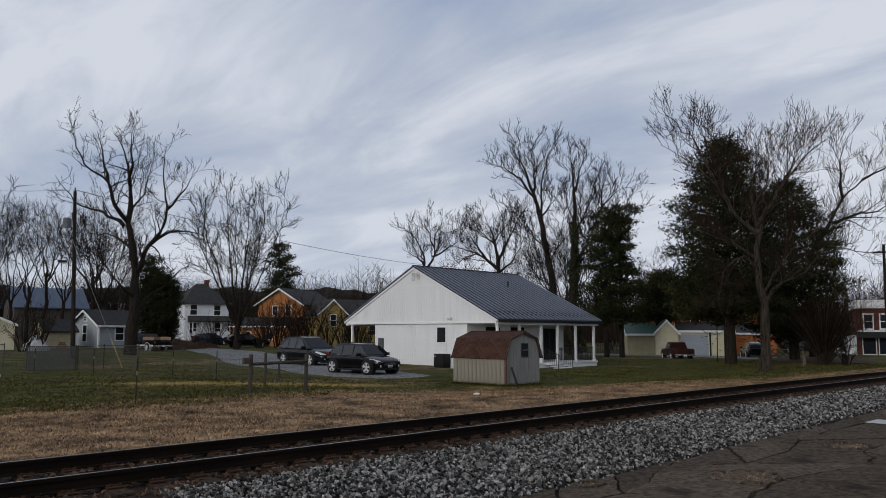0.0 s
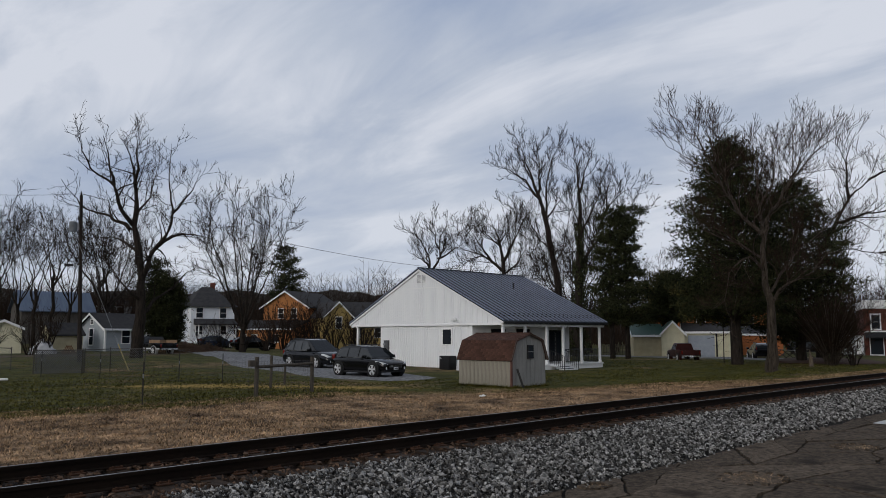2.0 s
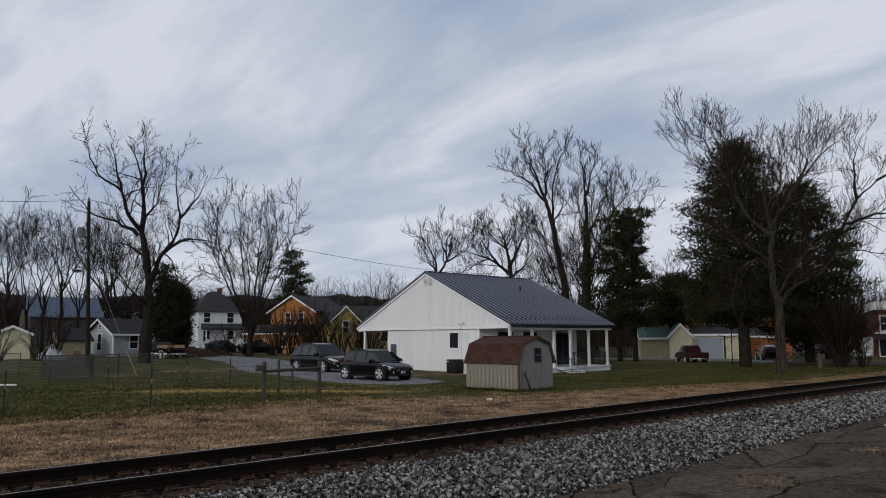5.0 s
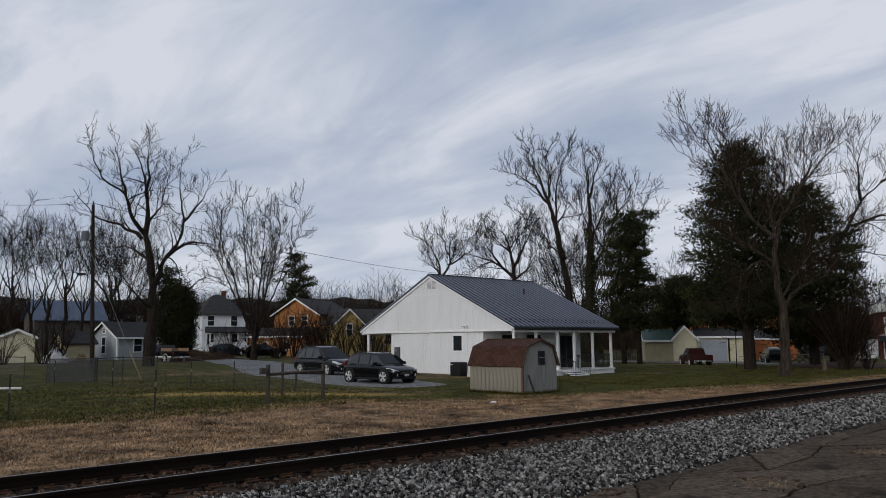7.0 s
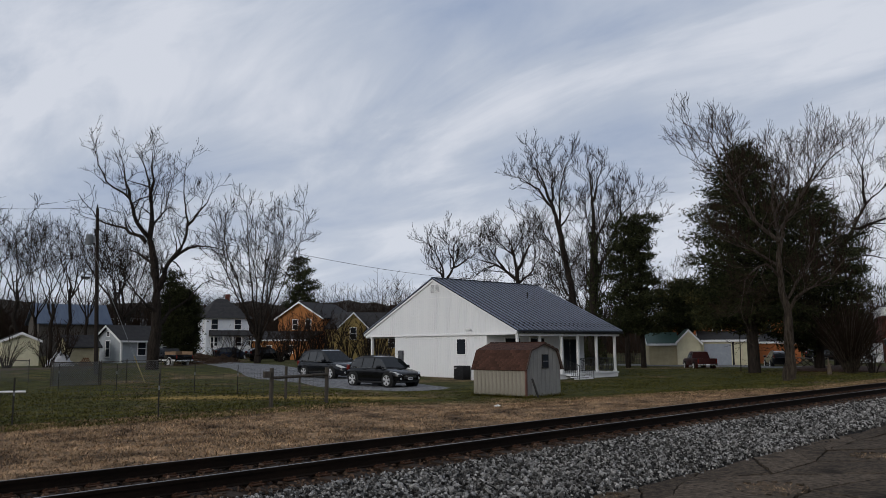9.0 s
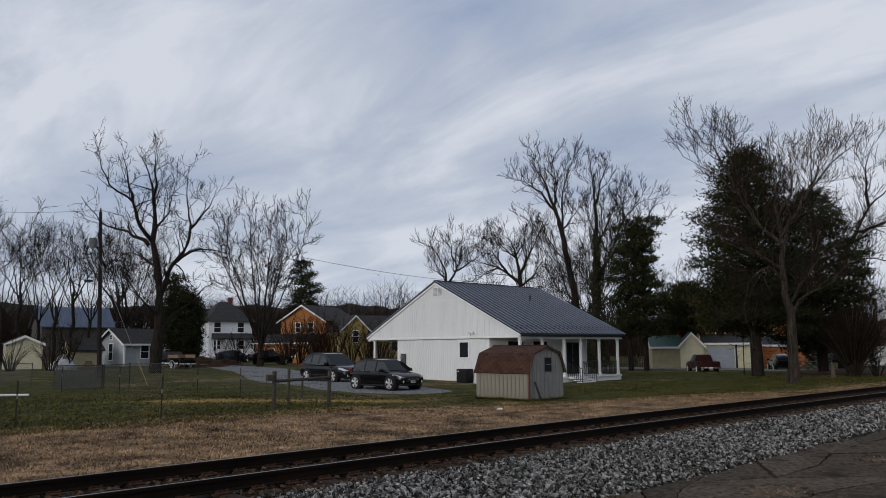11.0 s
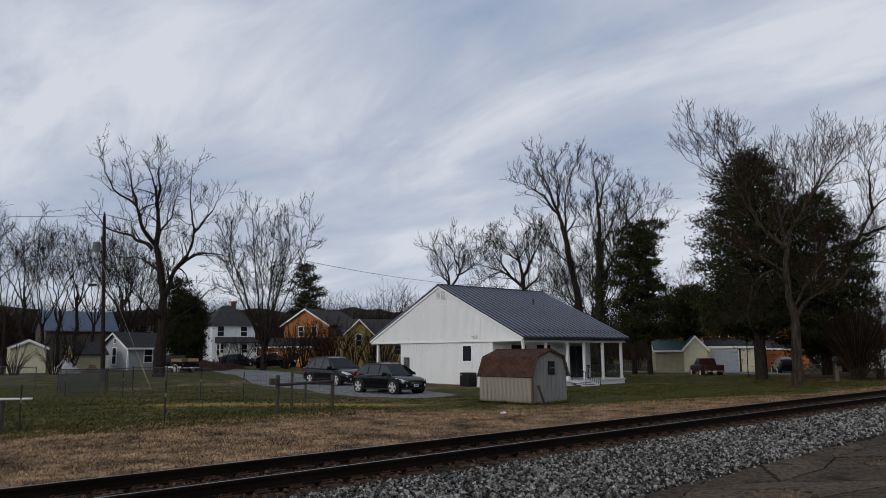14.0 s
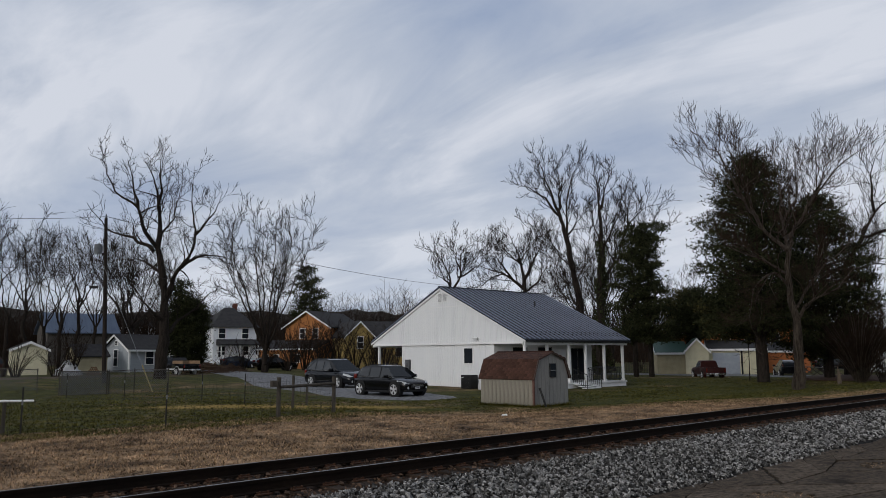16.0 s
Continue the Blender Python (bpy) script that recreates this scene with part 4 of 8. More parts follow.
sh = shrub_lists(71, 5.6, 4.2, 60, 0.010, (3.0, 3.6))
plant("bare_shrub", sh, 54.6, 18.9, 0.0, 0, "large rounded leafless shrub with many grey stems", M_BARK2, M_TWIGRED, "shrub")
sh_a = plant("bare_shrub", shrub_lists(72, 4.4, 2.0, 16, 0.014), 41.45, 73.06, 0.35, 0, "leafless brown shrub before the orange house", M_BARK, M_TWIGRED, "shrub", "bare shrubs")
sh_b = plant("bare_shrub", shrub_lists(73, 3.4, 1.8, 14, 0.014), 19.17, 67.32, 0.38, 0, "leafless brown shrub by the fence", M_BARK, M_TWIGRED, "shrub", "bare shrubs")
rs_ = random.Random(8)
for (x, y), s in (((38.48, 72.41), 0.8), ((41.42, 68.45), 1.0), ((45.00, 70.93), 1.25), ((45.16, 68.44), 1.1), ((48.01, 68.93), 1.3), ((50.67, 69.49), 1.2), ((54.34, 71.75), 1.1), ((54.40, 69.17), 1.2), ((40.32, 80.46), 0.7),
                  ((21.53, 70.80), 1.1), ((16.45, 68.04), 1.0), ((22.13, 85.17), 1.3), ((33.47, 85.70), 1.0), ((50.37, 62.16), 1.0), ((70.28, 46.01), 1.0), ((55.22, 17.73), 0.9), ((48.18, 78.37), 1.4), ((52.05, 77.07), 1.4), ((51.20, 66.59), 1.0)):
    c = copy_thing(rs_.choice((sh_a, sh_b)), pose(x, y, ground_z(x, y) - 0.05, 0, 0, rs_.uniform(0, 360)))
    s *= 1.1 if x > 38 and y > 60 else 1.0
    c.scale = (s, s, s)


def far_woods():
    """The brown thicket that closes the horizon: thin leaning stems in ranks, and a dark wooded rise behind, carried on
    unseen round the camera's back.
    """
    rng = np.random.default_rng(9)
    V, Fc = [], []
    for k in range(5600):
        a = rng.uniform(radians(8), radians(88))
        D = rng.uniform(135, 215) if a < radians(61) else rng.uniform(128, 165)
        x, y = D * math.cos(a), D * math.sin(a)
        h = (rng.uniform(8.0, 15.0) if a > radians(62) else rng.uniform(9.0, 17.0)) * (0.8 + 0.35 * noise.noise((a * 14, D * 0.02, 0)))
        p = np.array((x, y, 0.3))
        side = np.array((math.sin(a), -math.cos(a), 0))
        pts = [p, p + side * rng.normal() * 0.4 + np.array((0, 0, h * 0.5)), p + side * rng.normal() * 1.2 + np.array((0, 0, h))]
        tube(V, Fc, pts, [rng.uniform(0.05, 0.12), 0.05, 0.015], 3)
        for b in range(5):
            s = rng.uniform(0.25, 0.95)
            q = pts[0] + (pts[2] - pts[0]) * s
            dd = unit(side * rng.choice((-1, 1)) * rng.uniform(0.4, 1.0) + np.array((0, 0, rng.uniform(0.5, 1.2))))
            tube(V, Fc, [q, q + dd * rng.uniform(1.0, 2.6)], [0.035, 0.014], 3)
    ob = from_lists("far_woods", V, Fc, M_TWIGRED)
    tagged(ob, "distant brown leafless thicket along the horizon", "woods", kind="stuff")
    bm = bmesh.new()
    rows = []
    for k in range(361):
        a = radians(k)
        # out of view the rise is an added, nearer ring that darkens reflections
        far = 1.0 if 8 < k < 92 else 0.42
        col = []
        rise_ = 1.0 + 1.15 * smooth01((k - 36) / 10) * smooth01((95 - k) / 5)
        for D, z in ((225, -1), (235, 4.5 * rise_), (262, 7.5 * rise_), (300, -2)):
            zz = z + (3.2 * noise.noise((a * 9, D * 0.03, 1)) + 1.6 * noise.noise((a * 55, D * 0.1, 2)) if z > 0 else 0)
            col.append(bm.verts.new((far * D * math.cos(a), far * D * math.sin(a), zz)))
        rows.append(col)
    for r0, r1 in zip(rows, rows[1:]):
        for k in range(3):
            bm.faces.new((r0[k], r1[k], r1[k + 1], r0[k + 1]))
    tagged(part("backdrop_woods", bm, mat("far_dark_woods", (0.012, 0.012, 0.009), (0.035, 0.028, 0.02), 0.25, 0.95, bump=0.8, fine=1.2, dist=1.0)), "dark wooded rise on the horizon, with an added unseen ring behind the camera", "woods", kind="structure")


far_woods()

# ---------------------------------------------------------------- the white house
HX0, HX1, HY0, HY1 = 33.73, 44.35, 29.70, 44.40       # the roof's outline
RIDGE_Y, RIDGE_Z, EAVE_Z = 37.05, 6.36, 2.84
WX0, WX1, WY0, WY1 = 33.85, 43.65, 32.33, 41.04        # the walls


M_PORCHCEIL = mat("dark_porch_ceiling", (0.03, 0.028, 0.026), (0.06, 0.055, 0.05), 3, 0.8, stretch=(0.5, 6, 1))
M_LOUVRE = mat("grey_louvre", (0.34, 0.34, 0.35), (0.44, 0.44, 0.45), 3, 0.6)


def build_house():
    h = thing("white_house", (HX0 + HX1) / 2, RIDGE_Y, 0, label="white board-clad house with a dark standing-seam metal roof and porches", category="house")
    h.matrix_basis = pose(0, 0, 0)
    # body
    wall = part("wall", B(WX0 + 0.03, WX1, WY0, WY1, -0.02, 2.80), M_WHITE, h)
    part("foundation", B(WX0 + 0.06, WX1 - 0.05, WY0 + 0.05, WY1 - 0.05, -0.3, 0.12), mat("foundation_block", (0.3, 0.28, 0.24), (0.42, 0.4, 0.35), 4, 0.9), h)
    # gable triangles
    slope = (RIDGE_Z - EAVE_Z) / (HY1 - RIDGE_Y)
    for x0, x1 in ((HX0 + 0.08, HX0 + 0.20), (HX1 - 0.35, HX1 - 0.23)):
        bm = prism(bmesh.new(), [(HY0 + 0.18, 2.66), (HY1 - 0.18, 2.66), (HY1 - 0.18, EAVE_Z + 0.02), (RIDGE_Y, RIDGE_Z - 0.10), (HY0 + 0.18, EAVE_Z + 0.02)], "x", x0, x1)
        g = part("gable", bm, M_WHITE, h)
    # boards: narrow battens up the gable and the wall below it
    bat = B(-0.022, 0.0, -0.022, 0.022, 0, 1.0)
    me = bpy.data.meshes.new("batten")
    bat.to_mesh(me)
    me.materials.append(M_WHITE)
    y = HY0 + 0.3
    k = 0
    while y < HY1 - 0.25:
        top = EAVE_Z + (min(y - HY0, HY1 - y)) * slope - 0.12
        z0 = 2.72
        ob = share("batten", me, h, pose(HX0 + 0.08, y, z0) @ Matrix.Diagonal((1, 1, max(top - z0, 0.05), 1)))
        if WY0 + 0.1 < y < WY1 - 0.1:
            if 34.0 < y < 35.03:
                share("batten", me, h, pose(WX0 + 0.03, y, 0.02) @ Matrix.Diagonal((1, 1, 1.36, 1)))
            else:
                share("batten", me, h, pose(WX0 + 0.03, y, 0.02) @ Matrix.Diagonal((1, 1, 2.6, 1)))
        y += 0.205
    # trims
    part("band", B(HX0 + 0.02, HX0 + 0.10, HY0 + 0.15, HY1 - 0.15, 2.62, 2.74), M_TRIM, h)
    part("upper_band", B(HX0 + 0.055, HX0 + 0.085, RIDGE_Y - 2.3, RIDGE_Y + 2.3, 5.06, 5.11), M_TRIM, h)
    for s in (-1, 1):
        bm = bmesh.new()
        ye = HY0 if s < 0 else HY1
        prism(bm, [(ye, EAVE_Z - 0.14), (ye, EAVE_Z - 0.02), (RIDGE_Y, RIDGE_Z - 0.03), (RIDGE_Y, RIDGE_Z - 0.16)], "x", HX0 - 0.02, HX0 + 0.06)
        part("rake_board", bm, M_TRIM, h)
    part("corner_board", B(WX0 + 0.0, WX0 + 0.12, WY0 - 0.02, WY0 + 0.10, 0.02, 2.62), M_TRIM, h)
    part("corner_board", B(WX0 + 0.0, WX0 + 0.12, WY1 - 0.10, WY1 + 0.02, 0.02, 2.62), M_TRIM, h)
    # louvre
    for k in (0, 1):
        yl = RIDGE_Y + 0.02 - 0.46 * k
        lv = part("gable_louvre", B(HX0 + 0.045, HX0 + 0.08, yl - 0.20, yl + 0.20, 5.42, 6.0), M_TRIM, h, "white slatted gable louvre")
        for j in range(7):
            part("slat", B(HX0 + 0.02, HX0 + 0.046, yl - 0.17, yl + 0.17, 5.46 + j * 0.075, 5.50 + j * 0.075), M_LOUVRE, lv)
    # roof planes with standing seams, the light they catch painted as a paler tone
    for s in (-1, 1):
        ye = HY0 - 0.05 if s < 0 else HY1 + 0.05
        ze = EAVE_Z - 0.05 * slope + 0.06
        bm = prism(bmesh.new(), [(ye, ze), (RIDGE_Y, RIDGE_Z + 0.06), (RIDGE_Y, RIDGE_Z - 0.02), (ye, ze - 0.07)], "x", HX0 - 0.03, HX1 + 0.03)
        roof = part("roof", bm, M_ROOF, h, "dark grey standing-seam metal roof")
        n = 24
        seam = None
        for k in range(n + 1):
            x = HX0 + (HX1 - HX0) * k / n
            if seam is None:
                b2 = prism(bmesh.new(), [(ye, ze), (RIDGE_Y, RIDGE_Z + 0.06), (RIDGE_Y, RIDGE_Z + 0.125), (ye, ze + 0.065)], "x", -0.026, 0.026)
                ob = part("seam", b2, M_LITSEAM, roof)
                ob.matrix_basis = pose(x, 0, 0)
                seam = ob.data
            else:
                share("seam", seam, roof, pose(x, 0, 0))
        if s < 0:
            sg = None
            for k in range(n):
                for row, up in ((0, 0.55), (1, 0.85)):
                    x = HX0 + (HX1 - HX0) * (k + 0.5) / n
                    m = pose(x, ye + up, ze + up * slope + 0.03)
                    if sg is None:
                        ob = part("snow_guard", B(-0.05, 0.05, -0.02, 0.03, -0.03, 0.06, bevel=0.01), M_BLACK, roof)
                        ob.matrix_basis = m
                        sg = ob.data
                    else:
                        share("snow_guard", sg, roof, m)
        part("gutter", B(HX0 + 0.02, HX1, ye - 0.11 if s < 0 else ye, ye if s < 0 else ye + 0.11, ze - 0.17, ze - 0.05, bevel=0.02), M_BLACK, h, "dark gutter")
        part("eave_beam", B(HX0 + 0.1, HX1 - 0.2, ye + 0.12 if s < 0 else ye - 0.32, ye + 0.32 if s < 0 else ye - 0.12, 2.55, 2.68), M_TRIM, h)
    part("ridge_cap", B(HX0 - 0.03, HX1 + 0.03, RIDGE_Y - 0.12, RIDGE_Y + 0.12, RIDGE_Z + 0.05, RIDGE_Z + 0.12, bevel=0.02), M_ROOF, h)
    bm = rod(bmesh.new(), (40.4, 34.6, 5.2), (40.4, 34.6, 5.62), 0.06, n=10)
    rod(bm, (40.4, 34.6, 5.18), (40.4, 34.6, 5.30), 0.13, 0.07, 10)
    part("vent_pipe", bm, M_BLACK, h, "black roof vent pipe")
    part("porch_ceiling", B(HX0 + 0.2, HX1 - 0.25, HY0 + 0.2, WY0, 2.66, 2.70), M_PORCHCEIL, h)
    part("porch_ceiling", B(HX0 + 0.2, HX1 - 0.25, WY1, HY1 - 0.2, 2.66, 2.70), M_PORCHCEIL, h)
    part("porch_ceiling", B(WX1 + 0.002, HX1 - 0.25, WY0, WY1, 2.66, 2.70), M_PORCHCEIL, h)
    # porch floor
    part("porch_floor", B(HX0 + 0.15, HX1 - 0.25, HY0 + 0.12, WY0, 0.12, 0.22, bevel=0.01), M_TRIM, h)
    part("porch_skirt", B(HX0 + 0.2, HX1 - 0.3, HY0 + 0.18, HY0 + 0.24, -0.25, 0.12), M_TRIM, h)
    part("porch_skirt", B(HX1 - 0.36, HX1 - 0.30, HY0 + 0.24, WY0, -0.25, 0.12), M_TRIM, h)
    # columns
    for x, y, zb in [(33.98, 29.95, 0.22), (36.0, 29.95, 0.22), (38.1, 29.95, 0.22), (39.78, 29.95, 0.22), (41.75, 29.95, 0.22), (43.82, 29.95, 0.22), (33.95, 43.72, -0.1), (37.4, 43.72, -0.1), (40.8, 43.72, -0.1), (43.8, 43.72, -0.1)]:
        bm = B(x - 0.075, x + 0.075, y - 0.075, y + 0.075, zb, 2.66, bevel=0.012)
        block(bm, x - 0.10, x + 0.10, y - 0.10, y + 0.10, zb, zb + 0.16, bevel=0.015)
        block(bm, x - 0.10, x + 0.10, y - 0.10, y + 0.10, 2.52, 2.66, bevel=0.015)
        part("porch_column", bm, M_TRIM, h)
    # small square window on the gable wall
    w = part("window", B(WX0 - 0.02, WX0 + 0.035, 34.05, 34.98, 1.38, 2.46), M_TRIM, h, "dark square window in a white frame")
    part("pane", B(WX0 - 0.024, WX0 - 0.012, 34.15, 34.88, 1.46, 2.38), M_GLASS, w)
    # electric cabinet
    e = part("meter_box", B(WX0 - 0.14, WX0 + 0.03, 40.15, 40.58, 0.76, 1.68, bevel=0.02), mat("painted_grey_cabinet", (0.07, 0.073, 0.078), (0.11, 0.115, 0.12), 4, 0.6), h, "grey steel meter cabinet")
    part("meter", rod(bmesh.new(), (WX0 - 0.22, 40.42, 1.42), (WX0 - 0.13, 40.42, 1.42), 0.09, n=14), M_GREYSTEEL, e)
    c = part("security_light", B(HX0 - 0.06, HX0 + 0.08, 33.58, 33.74, 2.94, 3.06, bevel=0.02), M_TRIM, h, "white twin floodlight")
    for s in (-1, 1):
        part("lamp_head", rod(bmesh.new(), (HX0 - 0.02, 33.66 + s * 0.05, 3.0), (HX0 - 0.2, 33.66 + s * 0.17, 2.98), 0.05, 0.07, 10), M_TRIM, c)
    # double door and window of the front porch
    d = part("door", B(41.2, 42.75, WY0 - 0.06, WY0 + 0.02, 0.22, 2.45), M_TRIM, h, "dark glazed double door")
    for k in (0, 1):
        part("door_leaf", B(41.3 + 0.69 * k, 41.95 + 0.69 * k, WY0 - 0.09, WY0 - 0.055, 0.26, 2.36, bevel=0.008), M_BLACK, d)
        part("pane", B(41.4 + 0.69 * k, 41.85 + 0.69 * k, WY0 - 0.098, WY0 - 0.088, 0.65, 2.26), M_GLASS, d)
    for xw in (36.2, 38.6):
        w = part("window", B(xw - 0.75, xw + 0.75, WY0 - 0.05, WY0 + 0.02, 0.55, 2.5), M_TRIM, h)
        part("pane", B(xw - 0.68, xw + 0.68, WY0 - 0.06, WY0 - 0.048, 0.63, 2.42), M_GLASS, w)
    # steps and railings
    for k in range(3):
        part("step", B(38.35, 39.95, HY0 - 0.23 - 0.3 * k, HY0 + 0.12 - 0.3 * k, 0.075 - 0.10 * k, 0.12 - 0.10 * k, bevel=0.008), M_TRIM, h)
        part("riser", B(38.42, 39.88, HY0 - 0.15 - 0.3 * k, HY0 - 0.12 - 0.3 * k, -0.25, 0.075 - 0.10 * k), M_GREYSTEEL, h)
    bal = None
    for x0, x1 in ((40.0, 41.6), (41.9, 43.7)):
        rail = part("porch_railing", rod(rod(bmesh.new(), (x0, 29.95, 1.10), (x1, 29.95, 1.10), 0.024), (x0, 29.95, 0.34), (x1, 29.95, 0.34), 0.02), M_BLACK, h, "black iron railing")
        n = int((x1 - x0) / 0.13)
        for k in range(n):
            m = pose(x0 + (k + 0.5) * (x1 - x0) / n, 29.95, 0.34)
            if bal is None:
                ob = part("baluster", rod(bmesh.new(), (0, 0, 0), (0, 0, 0.76), 0.015, n=5), M_BLACK, rail)
                ob.matrix_basis = m
                bal = ob.data
            else:
                share("baluster", bal, rail, m)
    rail = part("porch_railing", rod(rod(bmesh.new(), (43.82, 30.05, 1.10), (43.82, 32.2, 1.10), 0.024), (43.82, 30.05, 0.34), (43.82, 32.2, 0.34), 0.02), M_BLACK, h, "black iron railing")
    for k in range(16):
        share("baluster", bal, rail, pose(43.82, 30.1 + k * 0.13, 0.34))
    for x in (38.42, 39.88):
        rail = part("step_railing", rod(rod(rod(bmesh.new(), (x, 29.9, 1.08), (x, 28.85, 0.72), 0.022), (x, 28.85, -0.2), (x, 28.85, 0.74), 0.022), (x, 29.9, 0.22), (x, 29.9, 1.10), 0.022), M_BLACK, h, "black iron step railing")
        for k in range(6):
            share("baluster", bal, rail, pose(x, 29.75 - k * 0.15, 0.24 - 0.05 * k))
    return h


build_house()


def build_heat_pump():
    t = thing("heat_pump", 33.35, 33.95, -0.12, label="black heat pump unit beside the house wall", category="heat pump")
    part("casing", B(-0.32, 0.32, -0.42, 0.42, 0.03, 0.88, bevel=0.03), M_BLACK, t)
    me = None
    for k in range(9):
        m = pose(0, 0, 0.1 + 0.08 * k)
        if me is None:
            ob = part("grille_slat", B(-0.335, -0.31, -0.38, 0.38, 0, 0.03), M_BLACK, t)
            ob.matrix_basis = m
            me = ob.data
        else:
            share("grille_slat", me, t, m)
    part("badge", B(-0.342, -0.333, 0.18, 0.36, 0.72, 0.76), M_TRIM, t, "small pale badge")
    return t


build_heat_pump()
bm = rod(bmesh.new(), (0, 0, 0.25), (0, 0, 0.95), 0.3, 0.22, 12)
t = thing("wrapped_bundle", 33.5, 32.95, -0.12, label="bundle wrapped in pale grey sheeting beside the wall", category="bundle")
for vt in bm.verts:
    vt.co += Vector((noise.noise(vt.co * 3) * 0.1, noise.noise(vt.co * 4 + Vector((3, 0, 0))) * 0.12, -0.25))
part("sheeting", bm, mat("pale_sheeting", (0.5, 0.5, 0.5), (0.66, 0.66, 0.66), 3, 0.5), t)


# ---------------------------------------------------------------- the garden shed
def build_shed():
    x0, x1, y0, y1 = 23.70, 25.93, 20.45, 23.42
    xm = (x0 + x1) / 2
    s = thing("garden_shed", 0, 0, -0.11, label="small weathered gambrel-roofed garden shed with brown shingles", category="shed")
    prof = [(x0, 0.0), (x1, 0.0), (x1, 1.16), (x1 - 0.28, 1.86), (xm, 2.14), (x0 + 0.28, 1.86), (x0, 1.16)]
    part("wall", prism(bmesh.new(), [(a, b + 0.05) for a, b in prof], "y", y0 + 0.05, y1), M_SHEDWALL, s)
    # front boards, each a piece
    n = 9
    for k in range(n):
        a, b = x0 + 0.01 + (x1 - x0 - 0.02) * k / n, x0 + 0.01 + (x1 - x0 - 0.02) * (k + 1) / n

        def roofz(x):
            d = abs(x - xm)
            half = (x1 - x0) / 2
            return 2.14 - 0.28 * d / (half - 0.28) if d < half - 0.28 else 1.86 - 0.70 * (d - half + 0.28) / 0.28
        bm = prism(bmesh.new(), [(a, 0.04), (b - 0.014, 0.04), (b - 0.014, roofz(b) + 0.02), ((a + b) / 2, roofz((a + b) / 2) + 0.02), (a, roofz(a) + 0.02)], "y", y0 + 0.015, y0 + 0.05)
        part("board", bm, M_SHEDFRONT, s)
    n = 13
    me = None
    for k in range(n):
        m = pose(x0 - 0.018, y0 + 0.05 + (y1 - y0 - 0.08) * k / n, 0.06)
        if me is None:
            ob = part("board", B(0, 0.03, 0, (y1 - y0) / n - 0.02, 0, 1.1), M_SHEDWALL, s)
            ob.matrix_basis = m
            me = ob.data
        else:
            share("board", me, s, m)
    # shingled roof: four planes
    me = {}
    rs = random.Random(3)
    for (xa, za), (xb, zb) in (((x0 - 0.07, 1.08), (x0 + 0.27, 1.90)), ((x0 + 0.27, 1.90), (xm, 2.19)), ((x1 + 0.07, 1.08), (x1 - 0.27, 1.90)), ((x1 - 0.27, 1.90), (xm, 2.19))):
        d = Vector((xb - xa, 0, zb - za))
        ln = d.length
        ang = math.atan2(zb - za, xb - xa)
        bm = B(0, ln, 0, y1 - y0 + 0.18, -0.03, 0.0)
        ob = part("roof_panel", bm, M_SHINGLE, s)
        ob.matrix_basis = pose(xa, y0 - 0.09, za) @ Matrix.Rotation(-ang, 4, "Y")
        rows = max(2, round(ln / 0.135))
        for r in range(rows):
            cols = 11
            for c in range(cols):
                w = (y1 - y0 + 0.18) / cols
                key = (rows, round(ln, 2))
                if key not in me:
                    b2 = B(0, ln / rows * 1.06, 0.004, w - 0.004, 0, 0.012)
                    mm = bpy.data.meshes.new("shingle")
                    b2.to_mesh(mm)
                    b2.free()
                    mm.materials.append(M_SHINGLE)
                    me[key] = mm
                off = (0.5 * w if r % 2 else 0) * 0.98
                yy = c * w + off
                if yy + w > y1 - y0 + 0.19:
                    yy = y1 - y0 + 0.18 - w
                flip = -1 if math.cos(ang) < 0 else 1
                share("shingle", me[key], ob, pose(r * ln / rows, yy, 0.002 + 0.001 * (c % 2) if flip > 0 else -0.046) @ Matrix.Rotation(radians(2.5), 4, "Y"))
    # front trims
    pts = [(x0 - 0.05, 1.10), (x0 + 0.26, 1.87), (xm, 2.16), (x1 - 0.26, 1.87), (x1 + 0.05, 1.10)]
    for (xa, za), (xb, zb) in zip(pts, pts[1:]):
        part("fascia", rod(bmesh.new(), (xa, y0 - 0.06, za), (xb, y0 - 0.06, zb), 0.035, n=4), mat("dark_fascia", (0.05, 0.04, 0.035), (0.09, 0.07, 0.06), 3), s)
    part("corner_board", B(x0 - 0.03, x0 + 0.05, y0 - 0.02, y0 + 0.05, 0.02, 1.2), mat("faded_red_trim", (0.10, 0.045, 0.035), (0.17, 0.09, 0.07), 4), s, "faded red corner board")
    w = part("window", B(24.72, 25.10, y0 - 0.03, y0 + 0.02, 1.16, 1.72), M_BLACK, s, "small dark sash window")
    part("pane", B(24.76, 25.06, y0 - 0.036, y0 - 0.028, 1.19, 1.42), M_GLASS, w)
    part("pane", B(24.76, 25.06, y0 - 0.036, y0 - 0.028, 1.46, 1.69), M_GLASS, w)
    part("muntin", B(24.74, 25.08, y0 - 0.042, y0 - 0.026, 1.425, 1.455), M_GREYSTEEL, w)
    part("skid", B(x0 + 0.1, x0 + 0.2, y0 + 0.1, y1 - 0.1, -0.1, 0.06), M_POST, s)
    part("skid", B(x1 - 0.2, x1 - 0.1, y0 + 0.1, y1 - 0.1, -0.1, 0.06), M_POST, s)
    return s


build_shed()


